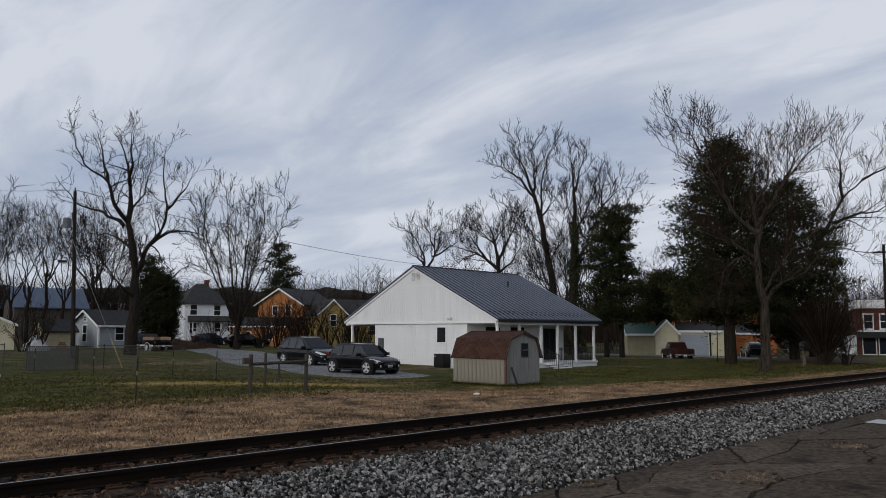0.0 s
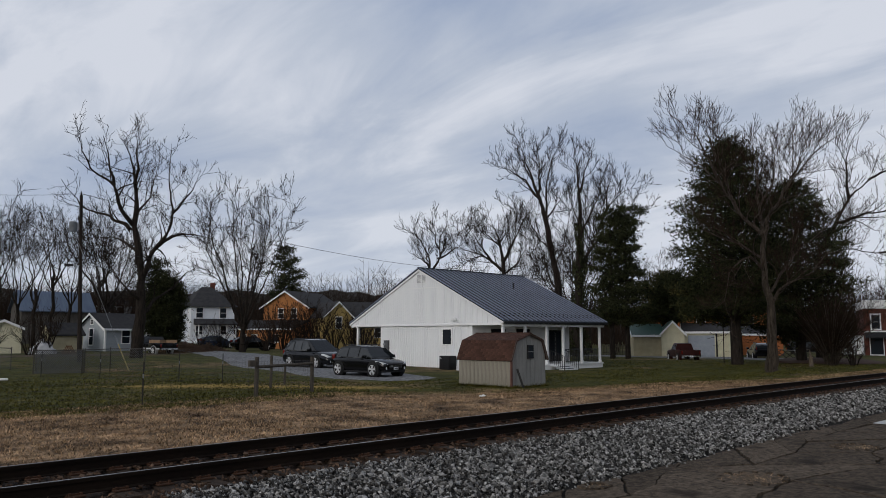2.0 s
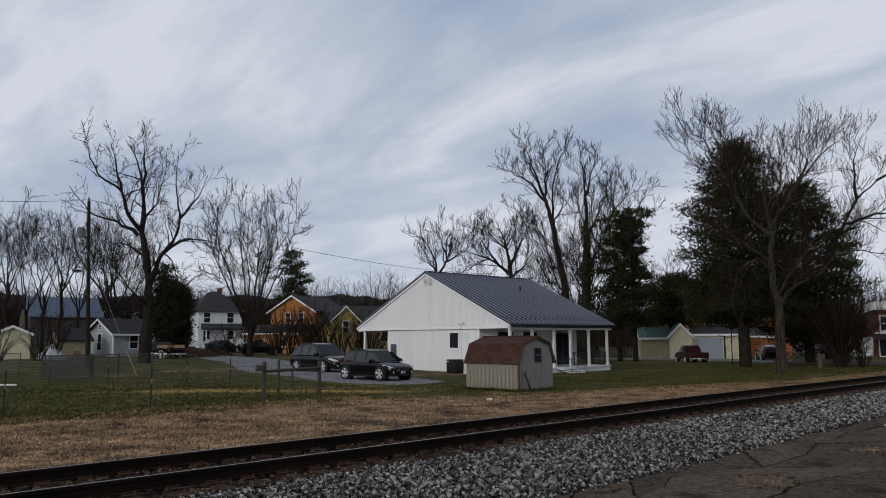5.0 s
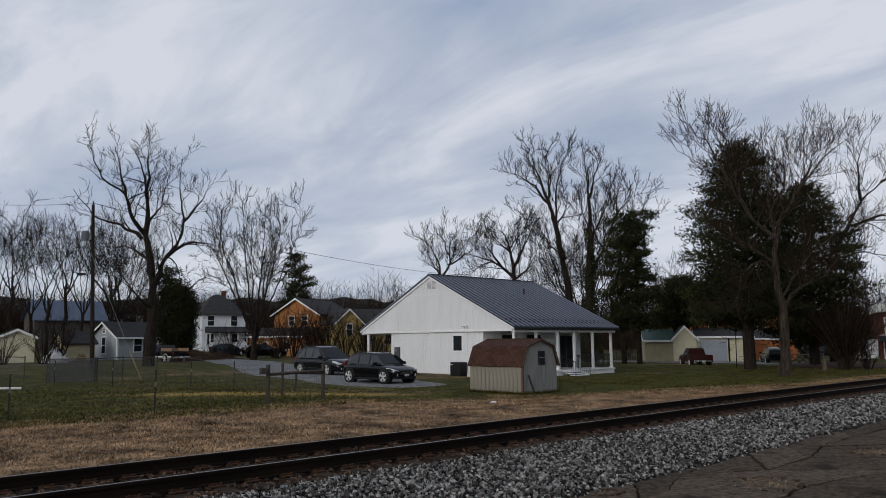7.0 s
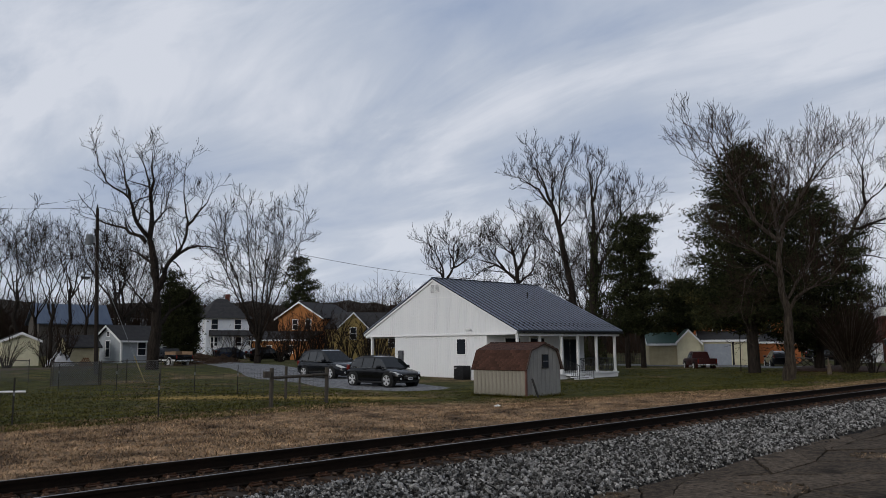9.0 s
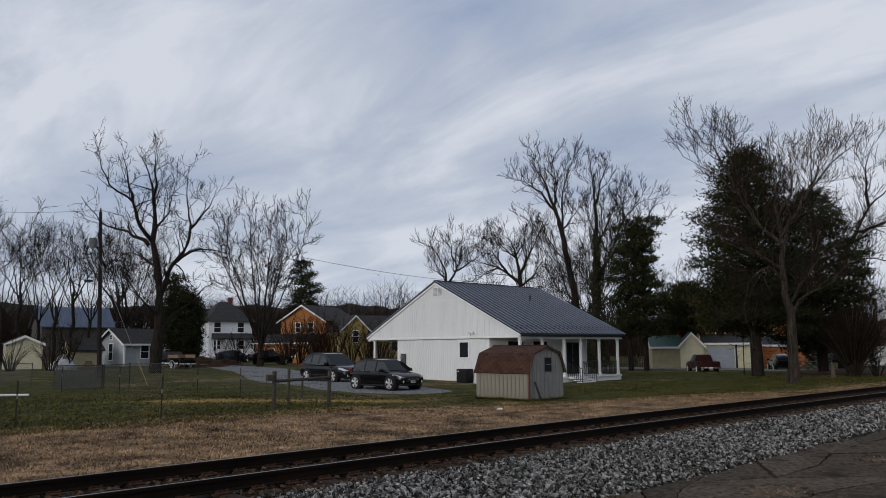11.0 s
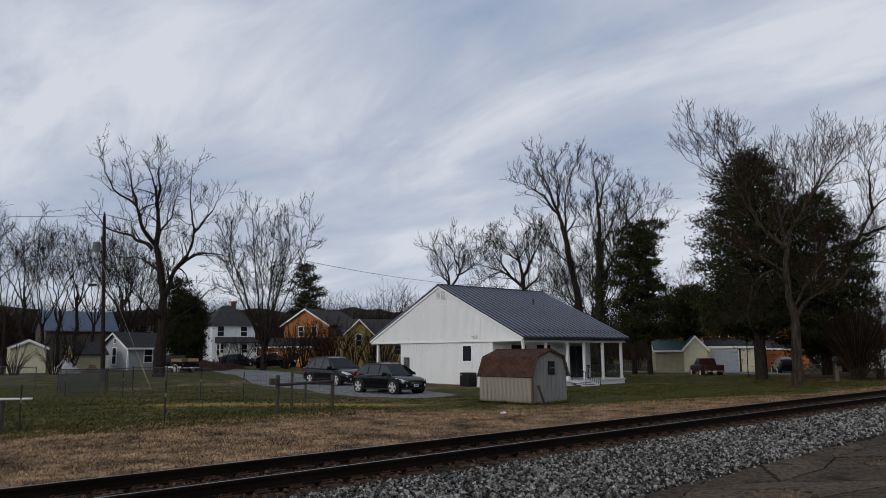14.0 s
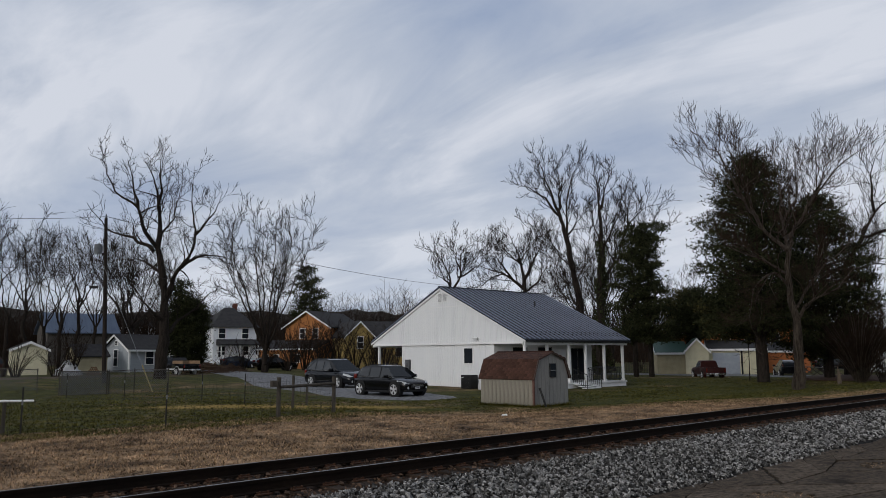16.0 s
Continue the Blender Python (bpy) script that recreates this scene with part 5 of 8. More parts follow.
# ---------------------------------------------------------------- the moving cloud layer
def build_clouds():
    bm = bmesh.new()
    R = 1750.0
    az = [math.radians(a) for a in range(-60, 151, 6)]
    el = [-3, 0, 4, 8, 13, 19, 26, 34, 43, 53, 64, 75]
    rows = [[bm.verts.new((R * math.cos(math.radians(e)) * math.cos(a), R * math.cos(math.radians(e)) * math.sin(a), R * math.sin(math.radians(e)))) for a in az] for e in el]
    for j in range(len(el) - 1):
        for i in range(len(az) - 1):
            f = bm.faces.new((rows[j][i], rows[j + 1][i], rows[j + 1][i + 1], rows[j][i + 1]))
            f.smooth = True
    m = bpy.data.materials.new("overcast_cloud")
    m.use_nodes = True
    nt = m.node_tree
    tc = nt.nodes.new("ShaderNodeTexCoord")
    nv = nt.nodes.new("ShaderNodeVectorMath")
    nv.operation = "NORMALIZE"
    nt.links.new(tc.outputs["Object"], nv.inputs[0])
    em = nt.nodes.new("ShaderNodeEmission")
    nt.links.new(cloud_nodes(nt, nv.outputs[0]), em.inputs["Color"])
    nt.links.new(em.outputs[0], nt.nodes["Material Output"].inputs["Surface"])
    return tagged(part("backdrop_clouds", bm, m), "slowly drifting grey and white overcast clouds", "clouds", kind="structure")


CLOUDS = build_clouds()

# ---------------------------------------------------------------- vehicles
M_PAINT = mat("black_car_paint", (0.0025, 0.0025, 0.003), (0.004, 0.004, 0.0045), 2, 0.15, bump=0, spec=0.35)
M_PAINT2 = mat("dark_grey_car_paint", (0.004, 0.0045, 0.006), (0.007, 0.008, 0.010), 2, 0.15, bump=0, spec=0.35)
M_REDPAINT = mat("faded_dark_red_paint", (0.022, 0.006, 0.0055), (0.038, 0.010, 0.009), 2, 0.35, bump=0, spec=0.25)
M_TYRE = mat("tyre_rubber", (0.012, 0.012, 0.012), (0.025, 0.025, 0.024), 6, 0.9, bump=0.2)
M_ALLOY = mat("alloy_wheel", (0.55, 0.55, 0.56), (0.7, 0.7, 0.71), 4, 0.4, metal=0.35, bump=0)
M_CHROME = mat("dull_chrome", (0.45, 0.45, 0.46), (0.6, 0.6, 0.6), 4, 0.25, metal=0.9, bump=0)
M_LENS = mat("clear_lamp_lens", (0.5, 0.52, 0.54), (0.65, 0.66, 0.67), 4, 0.15, bump=0, spec=0.7)
M_TAIL = mat("red_lamp_lens", (0.10, 0.008, 0.006), (0.16, 0.014, 0.01), 4, 0.2, bump=0, spec=0.7)
M_CARGLASS = glass("car_glass", (0.012, 0.014, 0.016))
M_CARGLASS.node_tree.nodes["Principled BSDF"].inputs["IOR"].default_value = 1.22
M_SIDEGLASS = glass("tinted_side_glass", (0.014, 0.017, 0.019))
M_SIDEGLASS.node_tree.nodes["Principled BSDF"].inputs["IOR"].default_value = 1.6
M_PLATE = mat("pale_plate", (0.5, 0.5, 0.52), (0.6, 0.6, 0.62), 4, 0.5, bump=0)


def wheel(car, x, y, r=0.36, w=0.23):
    s = 1 if y > 0 else -1
    wob = thing("wheel", x, y, r)
    wob.parent = car
    bm = bmesh.new()
    n = 28
    prof = [(r * 0.72, 0.5), (r * 0.93, 0.5), (r, 0.36), (r, -0.36), (r * 0.93, -0.5), (r * 0.72, -0.5)]
    rings = [[bm.verts.new((a * math.cos(k * math.tau / n), b * w, a * math.sin(k * math.tau / n))) for a, b in prof] for k in range(n)]
    for k in range(n):
        for j in range(len(prof) - 1):
            bm.faces.new((rings[k][j], rings[k][j + 1], rings[(k + 1) % n][j + 1], rings[(k + 1) % n][j]))
    bmesh.ops.recalc_face_normals(bm, faces=bm.faces)
    part("tyre", bm, M_TYRE, wob)
    bm = bmesh.new()
    yy = s * w * 0.49
    rod(bm, (0, yy - s * 0.03, 0), (0, yy, 0), r * 0.17, n=10)
    for k in range(5):
        a = k * math.tau / 5 + 0.3
        for da in (-0.14, 0.14):
            rod(bm, (r * 0.1 * math.cos(a), yy - s * 0.01, r * 0.1 * math.sin(a)), (r * 0.71 * math.cos(a + da), yy - s * 0.005, r * 0.71 * math.sin(a + da)), 0.030, 0.036, 5)
    ring = [[(q * math.cos(k * math.tau / 24), q * math.sin(k * math.tau / 24)) for k in range(24)] for q in (r * 0.66, r * 0.76)]
    va = [bm.verts.new((a, yy, b)) for a, b in ring[0]]
    vb = [bm.verts.new((a, yy, b)) for a, b in ring[1]]
    for k in range(24):
        bm.faces.new((va[k], va[(k + 1) % 24], vb[(k + 1) % 24], vb[k]))
    part("rim", bm, M_ALLOY, wob, "five-spoke alloy rim")
    part("brake_drum", rod(bmesh.new(), (0, -s * w * 0.1, 0), (0, s * w * 0.05, 0), r * 0.66, n=16), M_BLACK, wob)
    return wob


def loft(bm, sections):
    """Rings of equal count joined in order, with the ends closed."""
    rings = [[bm.verts.new(p) for p in s] for s in sections]
    n = len(rings[0])
    for a, b in zip(rings, rings[1:]):
        for k in range(n):
            bm.faces.new((a[k], a[(k + 1) % n], b[(k + 1) % n], b[k]))
    bm.faces.new(rings[0][::-1])
    bm.faces.new(rings[-1])
    bmesh.ops.recalc_face_normals(bm, faces=bm.faces)
    for f in bm.faces:
        f.smooth = True
    return bm


def suv(name, x, y, z, rz, label, L=4.5, W=1.84, H=1.68, paint=None, wheel_r=0.36, wheelbase=2.7):
    paint = paint or M_PAINT
    c = thing(name, x, y, z, rz, label, "car")
    f, b = L / 2, -L / 2
    h = H / 1.68

    def sec(px, zl, zs, zt, w, wt):
        """One ring of the lower body: sill, flank, shoulder, bonnet."""
        half_ = [(w * 0.40, zl), (w * 0.475, zl + 0.05), (w * 0.5, zl + 0.2), (w * 0.497, zs - 0.06), (w * 0.487, zs + 0.05), (wt * 0.5, zt - 0.015), (wt * 0.28, zt + 0.02)]
        return [(px, -a, z_) for a, z_ in half_] + [(px, a, z_) for a, z_ in half_[::-1]]
    S = [sec(b - 0.02, 0.42, 0.72, 0.86, W * 0.84, W * 0.76), sec(b, 0.40, 0.73, 0.88, W * 0.86, W * 0.78), sec(b + 0.12, 0.30, 0.80, 1.00 * h, W * 0.97, W * 0.87), sec(b + 0.55, 0.26, 0.86, 1.04 * h, W * 1.01, W * 0.92), sec(-0.4, 0.24, 0.87, 1.01 * h, W * 1.01, W * 0.93),
         sec(0.75, 0.24, 0.86, 0.99 * h, W * 1.01, W * 0.92), sec(1.2 * L / 4.5, 0.25, 0.83, 0.99 * h, W * 1.01, W * 0.88), sec(f - 0.45, 0.27, 0.77, 0.93 * h, W, W * 0.82), sec(f - 0.14, 0.29, 0.68, 0.84 * h, W * 0.95, W * 0.74), sec(f + 0.02, 0.33, 0.60, 0.74 * h, W * 0.84, W * 0.62), sec(f + 0.045, 0.36, 0.58, 0.71 * h, W * 0.80, W * 0.58)]
    body = part("body", loft(bmesh.new(), S), paint, c)
    rounding = body.modifiers.new("rounding", "SUBSURF")
    rounding.levels = rounding.render_levels = 2
    zb = 0.98 * h

    def top(px, zt, wb, wt):
        return [(px, -wb / 2, zb), (px, -wt / 2, zt), (px, wt / 2, zt), (px, wb / 2, zb)]
    T = [top(b + 0.10, zb + 0.05, W * 0.86, W * 0.8), top(b + 0.36, H - 0.24, W * 0.89, W * 0.74), top(b + 0.62, H - 0.10, W * 0.90, W * 0.70), top(b + 1.1, H - 0.02, W * 0.91, W * 0.69), top(-0.25, H, W * 0.92, W * 0.70), top(0.2, H - 0.05, W * 0.92, W * 0.69), top(1.15 * L / 4.5, zb + 0.03, W * 0.88, W * 0.80)]
    cabin = part("cabin", loft(bmesh.new(), T), paint, c)
    edges_ = cabin.modifiers.new("edges", "BEVEL")
    edges_.width, edges_.segments, edges_.limit_method, edges_.angle_limit = 0.035, 3, "ANGLE", radians(20)

    def pane(name_, quads, s):
        bm = bmesh.new()
        for q in quads:
            vs = [bm.verts.new(p) for p in q]
            bm.faces.new(vs)
        r = bmesh.ops.extrude_face_region(bm, geom=list(bm.faces))
        for g in r["geom"]:
            if isinstance(g, bmesh.types.BMVert):
                g.co += Vector(s)
        bmesh.ops.recalc_face_normals(bm, faces=bm.faces)
        return part(name_, bm, M_SIDEGLASS if name_ == "side_window" else M_CARGLASS, c)
    for s in (-1, 1):
        yb, yt = s * (W * 0.455), s * (W * 0.365)
        zt = H - 0.12
        pane("side_window", [[(b + 0.42, yb * 0.995, zb + 0.12), (b + 0.66, yt * 1.02, zt - 0.06), (b + 1.25, yt * 1.0, zt), (b + 1.25, yb, zb + 0.06)]], (0, s * 0.012, 0))
        pane("side_window", [[(b + 1.32, yb, zb + 0.06), (b + 1.32, yt, zt), (b + 2.12, yt, zt + 0.01), (b + 2.12, yb, zb + 0.05)]], (0, s * 0.012, 0))
        pane("side_window", [[(b + 2.20, yb, zb + 0.05), (b + 2.20, yt, zt + 0.01), (b + 2.62, yt, zt - 0.04), (b + 3.22, yb * 0.985, zb + 0.06)]], (0, s * 0.012, 0))
        part("window_trim", rod(rod(bmesh.new(), (b + 0.45, yb * 1.012, zb + 0.055), (b + 3.2, yb * 1.0, zb + 0.035), 0.014, n=5), (b + 0.45, yb * 1.012, zb + 0.055), (b + 0.62, yt * 1.03, zt), 0.012, n=5), M_CHROME, c, "chrome window trim")
        part("mirror", B(0.72, 0.86, s * W * 0.5 - (0.02 if s > 0 else 0.2), s * W * 0.5 + (0.2 if s > 0 else 0.02), zb + 0.02, zb + 0.18, bevel=0.03), paint, c)
        part("roof_rail", rod(rod(bmesh.new(), (b + 0.8, s * W * 0.33, H + 0.045), (0.2, s * W * 0.33, H + 0.02), 0.018), (b + 0.8, s * W * 0.33, H - 0.02), (b + 0.8, s * W * 0.33, H + 0.05), 0.018), M_BLACK, c)
        part("headlight", loft(bmesh.new(), [[(f - 0.52, s * W * 0.485, 0.87 * h), (f - 0.52, s * W * 0.495, 0.79 * h), (f - 0.52, s * W * 0.40, 0.86 * h)], [(f - 0.06, s * W * 0.435, 0.80 * h), (f - 0.03, s * W * 0.435, 0.66 * h), (f + 0.045, s * W * 0.29, 0.69 * h)]]), M_LENS, c, "clear headlight")
        part("fog_light", rod(bmesh.new(), (f - 0.08, s * W * 0.34, 0.45), (f + 0.04, s * W * 0.33, 0.45), 0.065, n=12), M_LENS, c)
        part("tail_light", B(b - 0.01, b + 0.22, s * W * 0.42 - 0.04, s * W * 0.42 + 0.04, 0.86, 1.12, bevel=0.02), M_TAIL, c)
        for hx in (b + 1.5, b + 2.45):
            part("door_handle", B(hx, hx + 0.2, s * W * 0.5 - 0.015, s * W * 0.5 + 0.025, 0.86, 0.90, bevel=0.008), paint, c)
        part("sill", B(-1.0, 0.95, s * W * 0.48 - 0.02, s * W * 0.48 + 0.03, 0.20, 0.30, bevel=0.02), M_BLACK, c)
        for wx in (-wheelbase / 2, wheelbase / 2):
            arch = part("wheel_arch", rod(bmesh.new(), (wx, s * (W * 0.5 - 0.25), wheel_r + 0.02), (wx, s * (W * 0.5 + 0.006), wheel_r + 0.02), wheel_r + 0.07, n=24), M_BLACK, c)
            wheel(c, wx, s * (W * 0.5 - 0.055), wheel_r)
    pane("windscreen", [[(1.08 * L / 4.5, -W * 0.42, zb + 0.06), (0.26, -W * 0.33, H - 0.095), (0.26, W * 0.33, H - 0.095), (1.08 * L / 4.5, W * 0.42, zb + 0.06)]], (0.02, 0, 0.02))
    pane("rear_window", [[(b + 0.14, -W * 0.38, zb + 0.12), (b + 0.34, -W * 0.34, H - 0.25), (b + 0.34, W * 0.34, H - 0.25), (b + 0.14, W * 0.38, zb + 0.12)]], (-0.02, 0, 0.02))
    g = part("grille", B(f - 0.02, f + 0.06, -W * 0.24, W * 0.24, 0.44, 0.60 * h, bevel=0.02), M_BLACK, c)
    for k in range(2):
        part("grille_bar", B(f + 0.056, f + 0.072, -W * 0.22, W * 0.22, 0.54 + 0.05 * k, 0.555 + 0.05 * k), M_CHROME, g)
    p = part("number_plate", B(f + 0.060, f + 0.076, -0.15, 0.15, 0.38, 0.50), M_PLATE, c)
    part("bar", B(f + 0.076, f + 0.080, -0.11, 0.11, 0.42, 0.46), M_BLACK, p)
    part("bumper", B(f - 0.25, f - 0.02, -W * 0.40, W * 0.40, 0.24, 0.36, bevel=0.03), M_BLACK, c)
    return c


suv("suv", 25.45, 31.85, -0.09, -87, "black compact suv parked on the gravel drive", L=4.05, H=1.58)
suv("suv", 28.1, 40.5, -0.02, -90, "dark grey full-size suv with roof rails parked on the gravel drive", L=4.95, W=1.95, H=1.80, paint=M_PAINT2, wheel_r=0.39, wheelbase=2.9)


def pickup(name, x, y, z, rz, label, paint, trim, load=None):
    c = thing(name, x, y, z, rz, label, "pickup truck")
    L, W = 5.3, 1.92
    f, b = L / 2, -L / 2
    S = []
    for px, zl, zs, zt, w, wt in ((b + 2.05, 0.42, 0.85, 1.12, W, W * 0.95), (b + 3.7, 0.40, 0.85, 1.10, W, W * 0.93), (f - 0.5, 0.42, 0.84, 1.06, W, W * 0.9), (f - 0.08, 0.45, 0.8, 1.0, W * 0.96, W * 0.86), (f, 0.5, 0.72, 0.92, W * 0.9, W * 0.8)):
        S.append([(px, -w * 0.48, zl), (px, -w * 0.5, zs), (px, -wt * 0.5, zt), (px, wt * 0.5, zt), (px, w * 0.5, zs), (px, w * 0.48, zl)])
    part("body", loft(bmesh.new(), S), paint, c)
    T = [[(px, -wb / 2, 1.08), (px, -wt / 2, zt), (px, wt / 2, zt), (px, wb / 2, 1.08)] for px, zt, wb, wt in ((b + 2.08, 1.3, W * 0.92, W * 0.86), (b + 2.2, 1.72, W * 0.92, W * 0.74), (b + 2.7, 1.78, W * 0.92, W * 0.74), (b + 3.3, 1.74, W * 0.92, W * 0.73), (b + 3.95, 1.12, W * 0.9, W * 0.84))]
    part("cab", loft(bmesh.new(), T), paint, c)
    bm = B(b, b + 2.06, -W / 2, -W / 2 + 0.07, 0.5, 1.12, bevel=0.02)
    block(bm, b, b + 2.06, W / 2 - 0.07, W / 2, 0.5, 1.12, bevel=0.02)
    block(bm, b, b + 2.06, -W / 2 + 0.05, W / 2 - 0.05, 0.5, 0.58)
    part("cargo_bed", bm, paint, c)
    tg = part("tailgate", B(b - 0.04, b + 0.03, -W / 2 + 0.06, W / 2 - 0.06, 0.56, 1.11, bevel=0.015), paint, c)
    bp = part("bumper", B(b - 0.16, b - 0.03, -W / 2 + 0.03, W / 2 - 0.03, 0.44, 0.6, bevel=0.03), M_CHROME, c)
    p = part("number_plate", B(b - 0.175, b - 0.158, -0.15, 0.15, 0.46, 0.58), M_PLATE, c)
    part("bumper", B(f - 0.1, f + 0.08, -W / 2 + 0.03, W / 2 - 0.03, 0.44, 0.62, bevel=0.03), M_CHROME, c)
    part("trim_stripe", B(b + 0.1, f - 0.3, -W / 2 - 0.012, -W / 2 + 0.01, 0.5, 0.66, bevel=0.005), trim, c)
    part("trim_stripe", B(b + 0.1, f - 0.3, W / 2 - 0.01, W / 2 + 0.012, 0.5, 0.66, bevel=0.005), trim, c)
    for s in (-1, 1):
        yb, yt = s * W * 0.458, s * W * 0.382
        bm = bmesh.new()
        q = [(b + 2.35, yb, 1.16), (b + 2.4, yt, 1.66), (b + 3.25, yt, 1.66), (b + 3.72, yb, 1.16)]
        bm.faces.new([bm.verts.new(v) for v in q])
        bmesh.ops.solidify(bm, geom=list(bm.faces), thickness=0.02)
        part("side_window", bm, M_GLASS, c)
        part("tail_light", B(b - 0.045, b + 0.05, s * (W / 2 - 0.1) - 0.06, s * (W / 2 - 0.1) + 0.06, 0.72, 1.04, bevel=0.01), M_TAIL, c)
        part("headlight", B(f - 0.06, f + 0.02, s * (W / 2 - 0.28) - 0.13, s * (W / 2 - 0.28) + 0.13, 0.74, 0.9, bevel=0.01), M_LENS, c)
        for wx in (-L * 0.285, L * 0.31):
            part("wheel_arch", rod(bmesh.new(), (wx, s * (W / 2 - 0.24), 0.42), (wx, s * (W / 2 + 0.01), 0.42), 0.47, n=20), trim, c)
            part("wheel_well", rod(bmesh.new(), (wx, s * (W / 2 - 0.24), 0.42), (wx, s * (W / 2 + 0.018), 0.42), 0.42, n=20), M_BLACK, c)
            wheel(c, wx, s * (W / 2 - 0.05), 0.38, 0.25)
    bm = bmesh.new()
    bm.faces.new([bm.verts.new(v) for v in ((b + 2.1, -W * 0.40, 1.24), (b + 2.19, -W * 0.36, 1.66), (b + 2.19, W * 0.36, 1.66), (b + 2.1, W * 0.40, 1.24))])
    bmesh.ops.solidify(bm, geom=list(bm.faces), thickness=-0.02)
    part("rear_window", bm, M_GLASS, c)
    if load:
        part("sideboard", B(b + 0.1, b + 1.9, -W / 2 + 0.02, -W / 2 + 0.06, 1.1, 1.42), load, c, "bare wooden sideboard")
        part("sideboard", B(b + 0.1, b + 1.9, W / 2 - 0.06, W / 2 - 0.02, 1.1, 1.42), load, c, "bare wooden sideboard")
        part("headboard", B(b + 1.9, b + 1.96, -W / 2 + 0.03, W / 2 - 0.03, 1.1, 1.42), load, c)
    return c


M_PLANK = mat("raw_planks", (0.16, 0.10, 0.06), (0.28, 0.19, 0.12), 3, 0.9, bump=0.3, stretch=(0.6, 6, 6))
px_, py_ = 27.93, 64.19
old_pickup = pickup("pickup_truck", px_, py_, ground_z(px_, py_) - 0.02, facing(px_, py_) + 122, "black and silver pickup truck with wooden sideboards", M_PAINT, M_ALLOY, M_PLANK)
old_pickup.scale = (0.86, 0.86, 0.86)
px_, py_ = 59.74, 32.49
red_pickup = pickup("pickup_truck", px_, py_, -0.12, facing(px_, py_) + 106, "faded dark red pickup truck parked before the garages", M_REDPAINT, M_REDPAINT)
red_pickup.scale = (0.84, 0.84, 0.84)


def saloon(name, x, y, z, rz, label, paint):
    c = suv(name, x, y, z, rz, label, L=4.5, W=1.78, H=1.45, paint=paint, wheel_r=0.32)
    return c


px_, py_ = 67.91, 29.40
saloon("parked_car", px_, py_, -0.1, facing(px_, py_) + 100, "dark car parked beyond the trees", M_PAINT2)
px_, py_ = 89.94, 33.57
saloon("parked_car", px_, py_, -0.05, facing(px_, py_) + 8, "dark blue-grey car parked on the street", M_PAINT2)
px_, py_ = 45.69, 86.70
saloon("parked_car", px_, py_, ground_z(px_, py_), facing(px_, py_) + 15, "dark blue car parked before the white house", mat("dark_blue_paint", (0.012, 0.02, 0.04), (0.02, 0.03, 0.055), 2, 0.3, bump=0))
px_, py_ = 43.33, 74.29
saloon("parked_car", px_, py_, ground_z(px_, py_), facing(px_, py_) + 20, "black car parked behind the shrubs", M_PAINT)
px_, py_ = 19.01, 81.82
saloon("parked_car", px_, py_, ground_z(px_, py_) + 0.1, facing(px_, py_) + 10, "dark red car parked by the sheds", M_REDPAINT)


# ---------------------------------------------------------------- gravel drive and lanes
def strip(name, left, right, material, label, category, lift=0.02):
    bm = bmesh.new()
    vs = []
    for (xa, ya), (xb, yb) in zip(left, right):
        vs.append([bm.verts.new((xa + (xb - xa) * k / 6, ya + (yb - ya) * k / 6, ground_z(xa + (xb - xa) * k / 6, ya + (yb - ya) * k / 6) + lift + (0.03 if 0 < k < 6 and (xa, ya) != left[0] else -0.06))) for k in range(7)])
    for a, b in zip(vs, vs[1:]):
        for k in range(6):
            bm.faces.new((a[k], a[k + 1], b[k + 1], b[k]))
    bmesh.ops.recalc_face_normals(bm, faces=bm.faces)
    return tagged(part(name, bm, material), label, category, kind="structure")


strip("gravel_drive", [(24.6, 27.2), (23.4, 28.6), (22.6, 31.0), (22.2, 34.0), (23.0, 38.0), (24.0, 42.2), (26.0, 49), (28.5, 57), (31, 64), (34, 74), (36, 82)],
      [(25.6, 27.3), (27.4, 28.4), (28.6, 31.0), (29.6, 34.0), (31, 38), (32, 43), (33.5, 49), (35, 57), (36.5, 64), (38.5, 74), (40, 82)], M_GRAVEL, "grey gravel drive behind the fenced lawn", "drive")
strip("lane", [(-20, 60.0), (0, 60.5), (15, 61), (30, 61.5)], [(-20, 64.5), (0, 65), (15, 65.5), (30, 66)], M_ASPHALT, "dark lane behind the fences", "road", 0.03)
strip("street", [(62, 20.0), (62.5, 26.0), (63, 32), (62, 40), (60, 60)], [(68, 20.0), (68.5, 26.0), (69, 32), (68, 40), (66, 60)], M_GRAVEL, "pale street beyond the trees", "road", 0.0)


# ---------------------------------------------------------------- fences
M_WIRE = mat("rusty_wire", (0.05, 0.045, 0.04), (0.11, 0.10, 0.09), 6, 0.7, metal=0.4, bump=0)
M_TPOST = mat("dark_steel_post", (0.02, 0.02, 0.018), (0.05, 0.045, 0.04), 6, 0.7, bump=0.1)


def t_post(x, y, h=1.25):
    z = ground_z(x, y)
    t = thing("fence_post", x, y, z, 0, "dark steel fence post with a pale tip", "fence post", "steel fence posts")
    bm = B(-0.02, 0.02, -0.004, 0.004, -0.1, h)
    block(bm, -0.004, 0.004, 0.004, 0.035, -0.1, h)
    part("shaft", bm, M_TPOST, t)
    part("tip", B(-0.022, 0.022, -0.006, 0.006, h * 0.62, h * 0.72), M_GREYSTEEL, t, "pale worn patch")
    return t


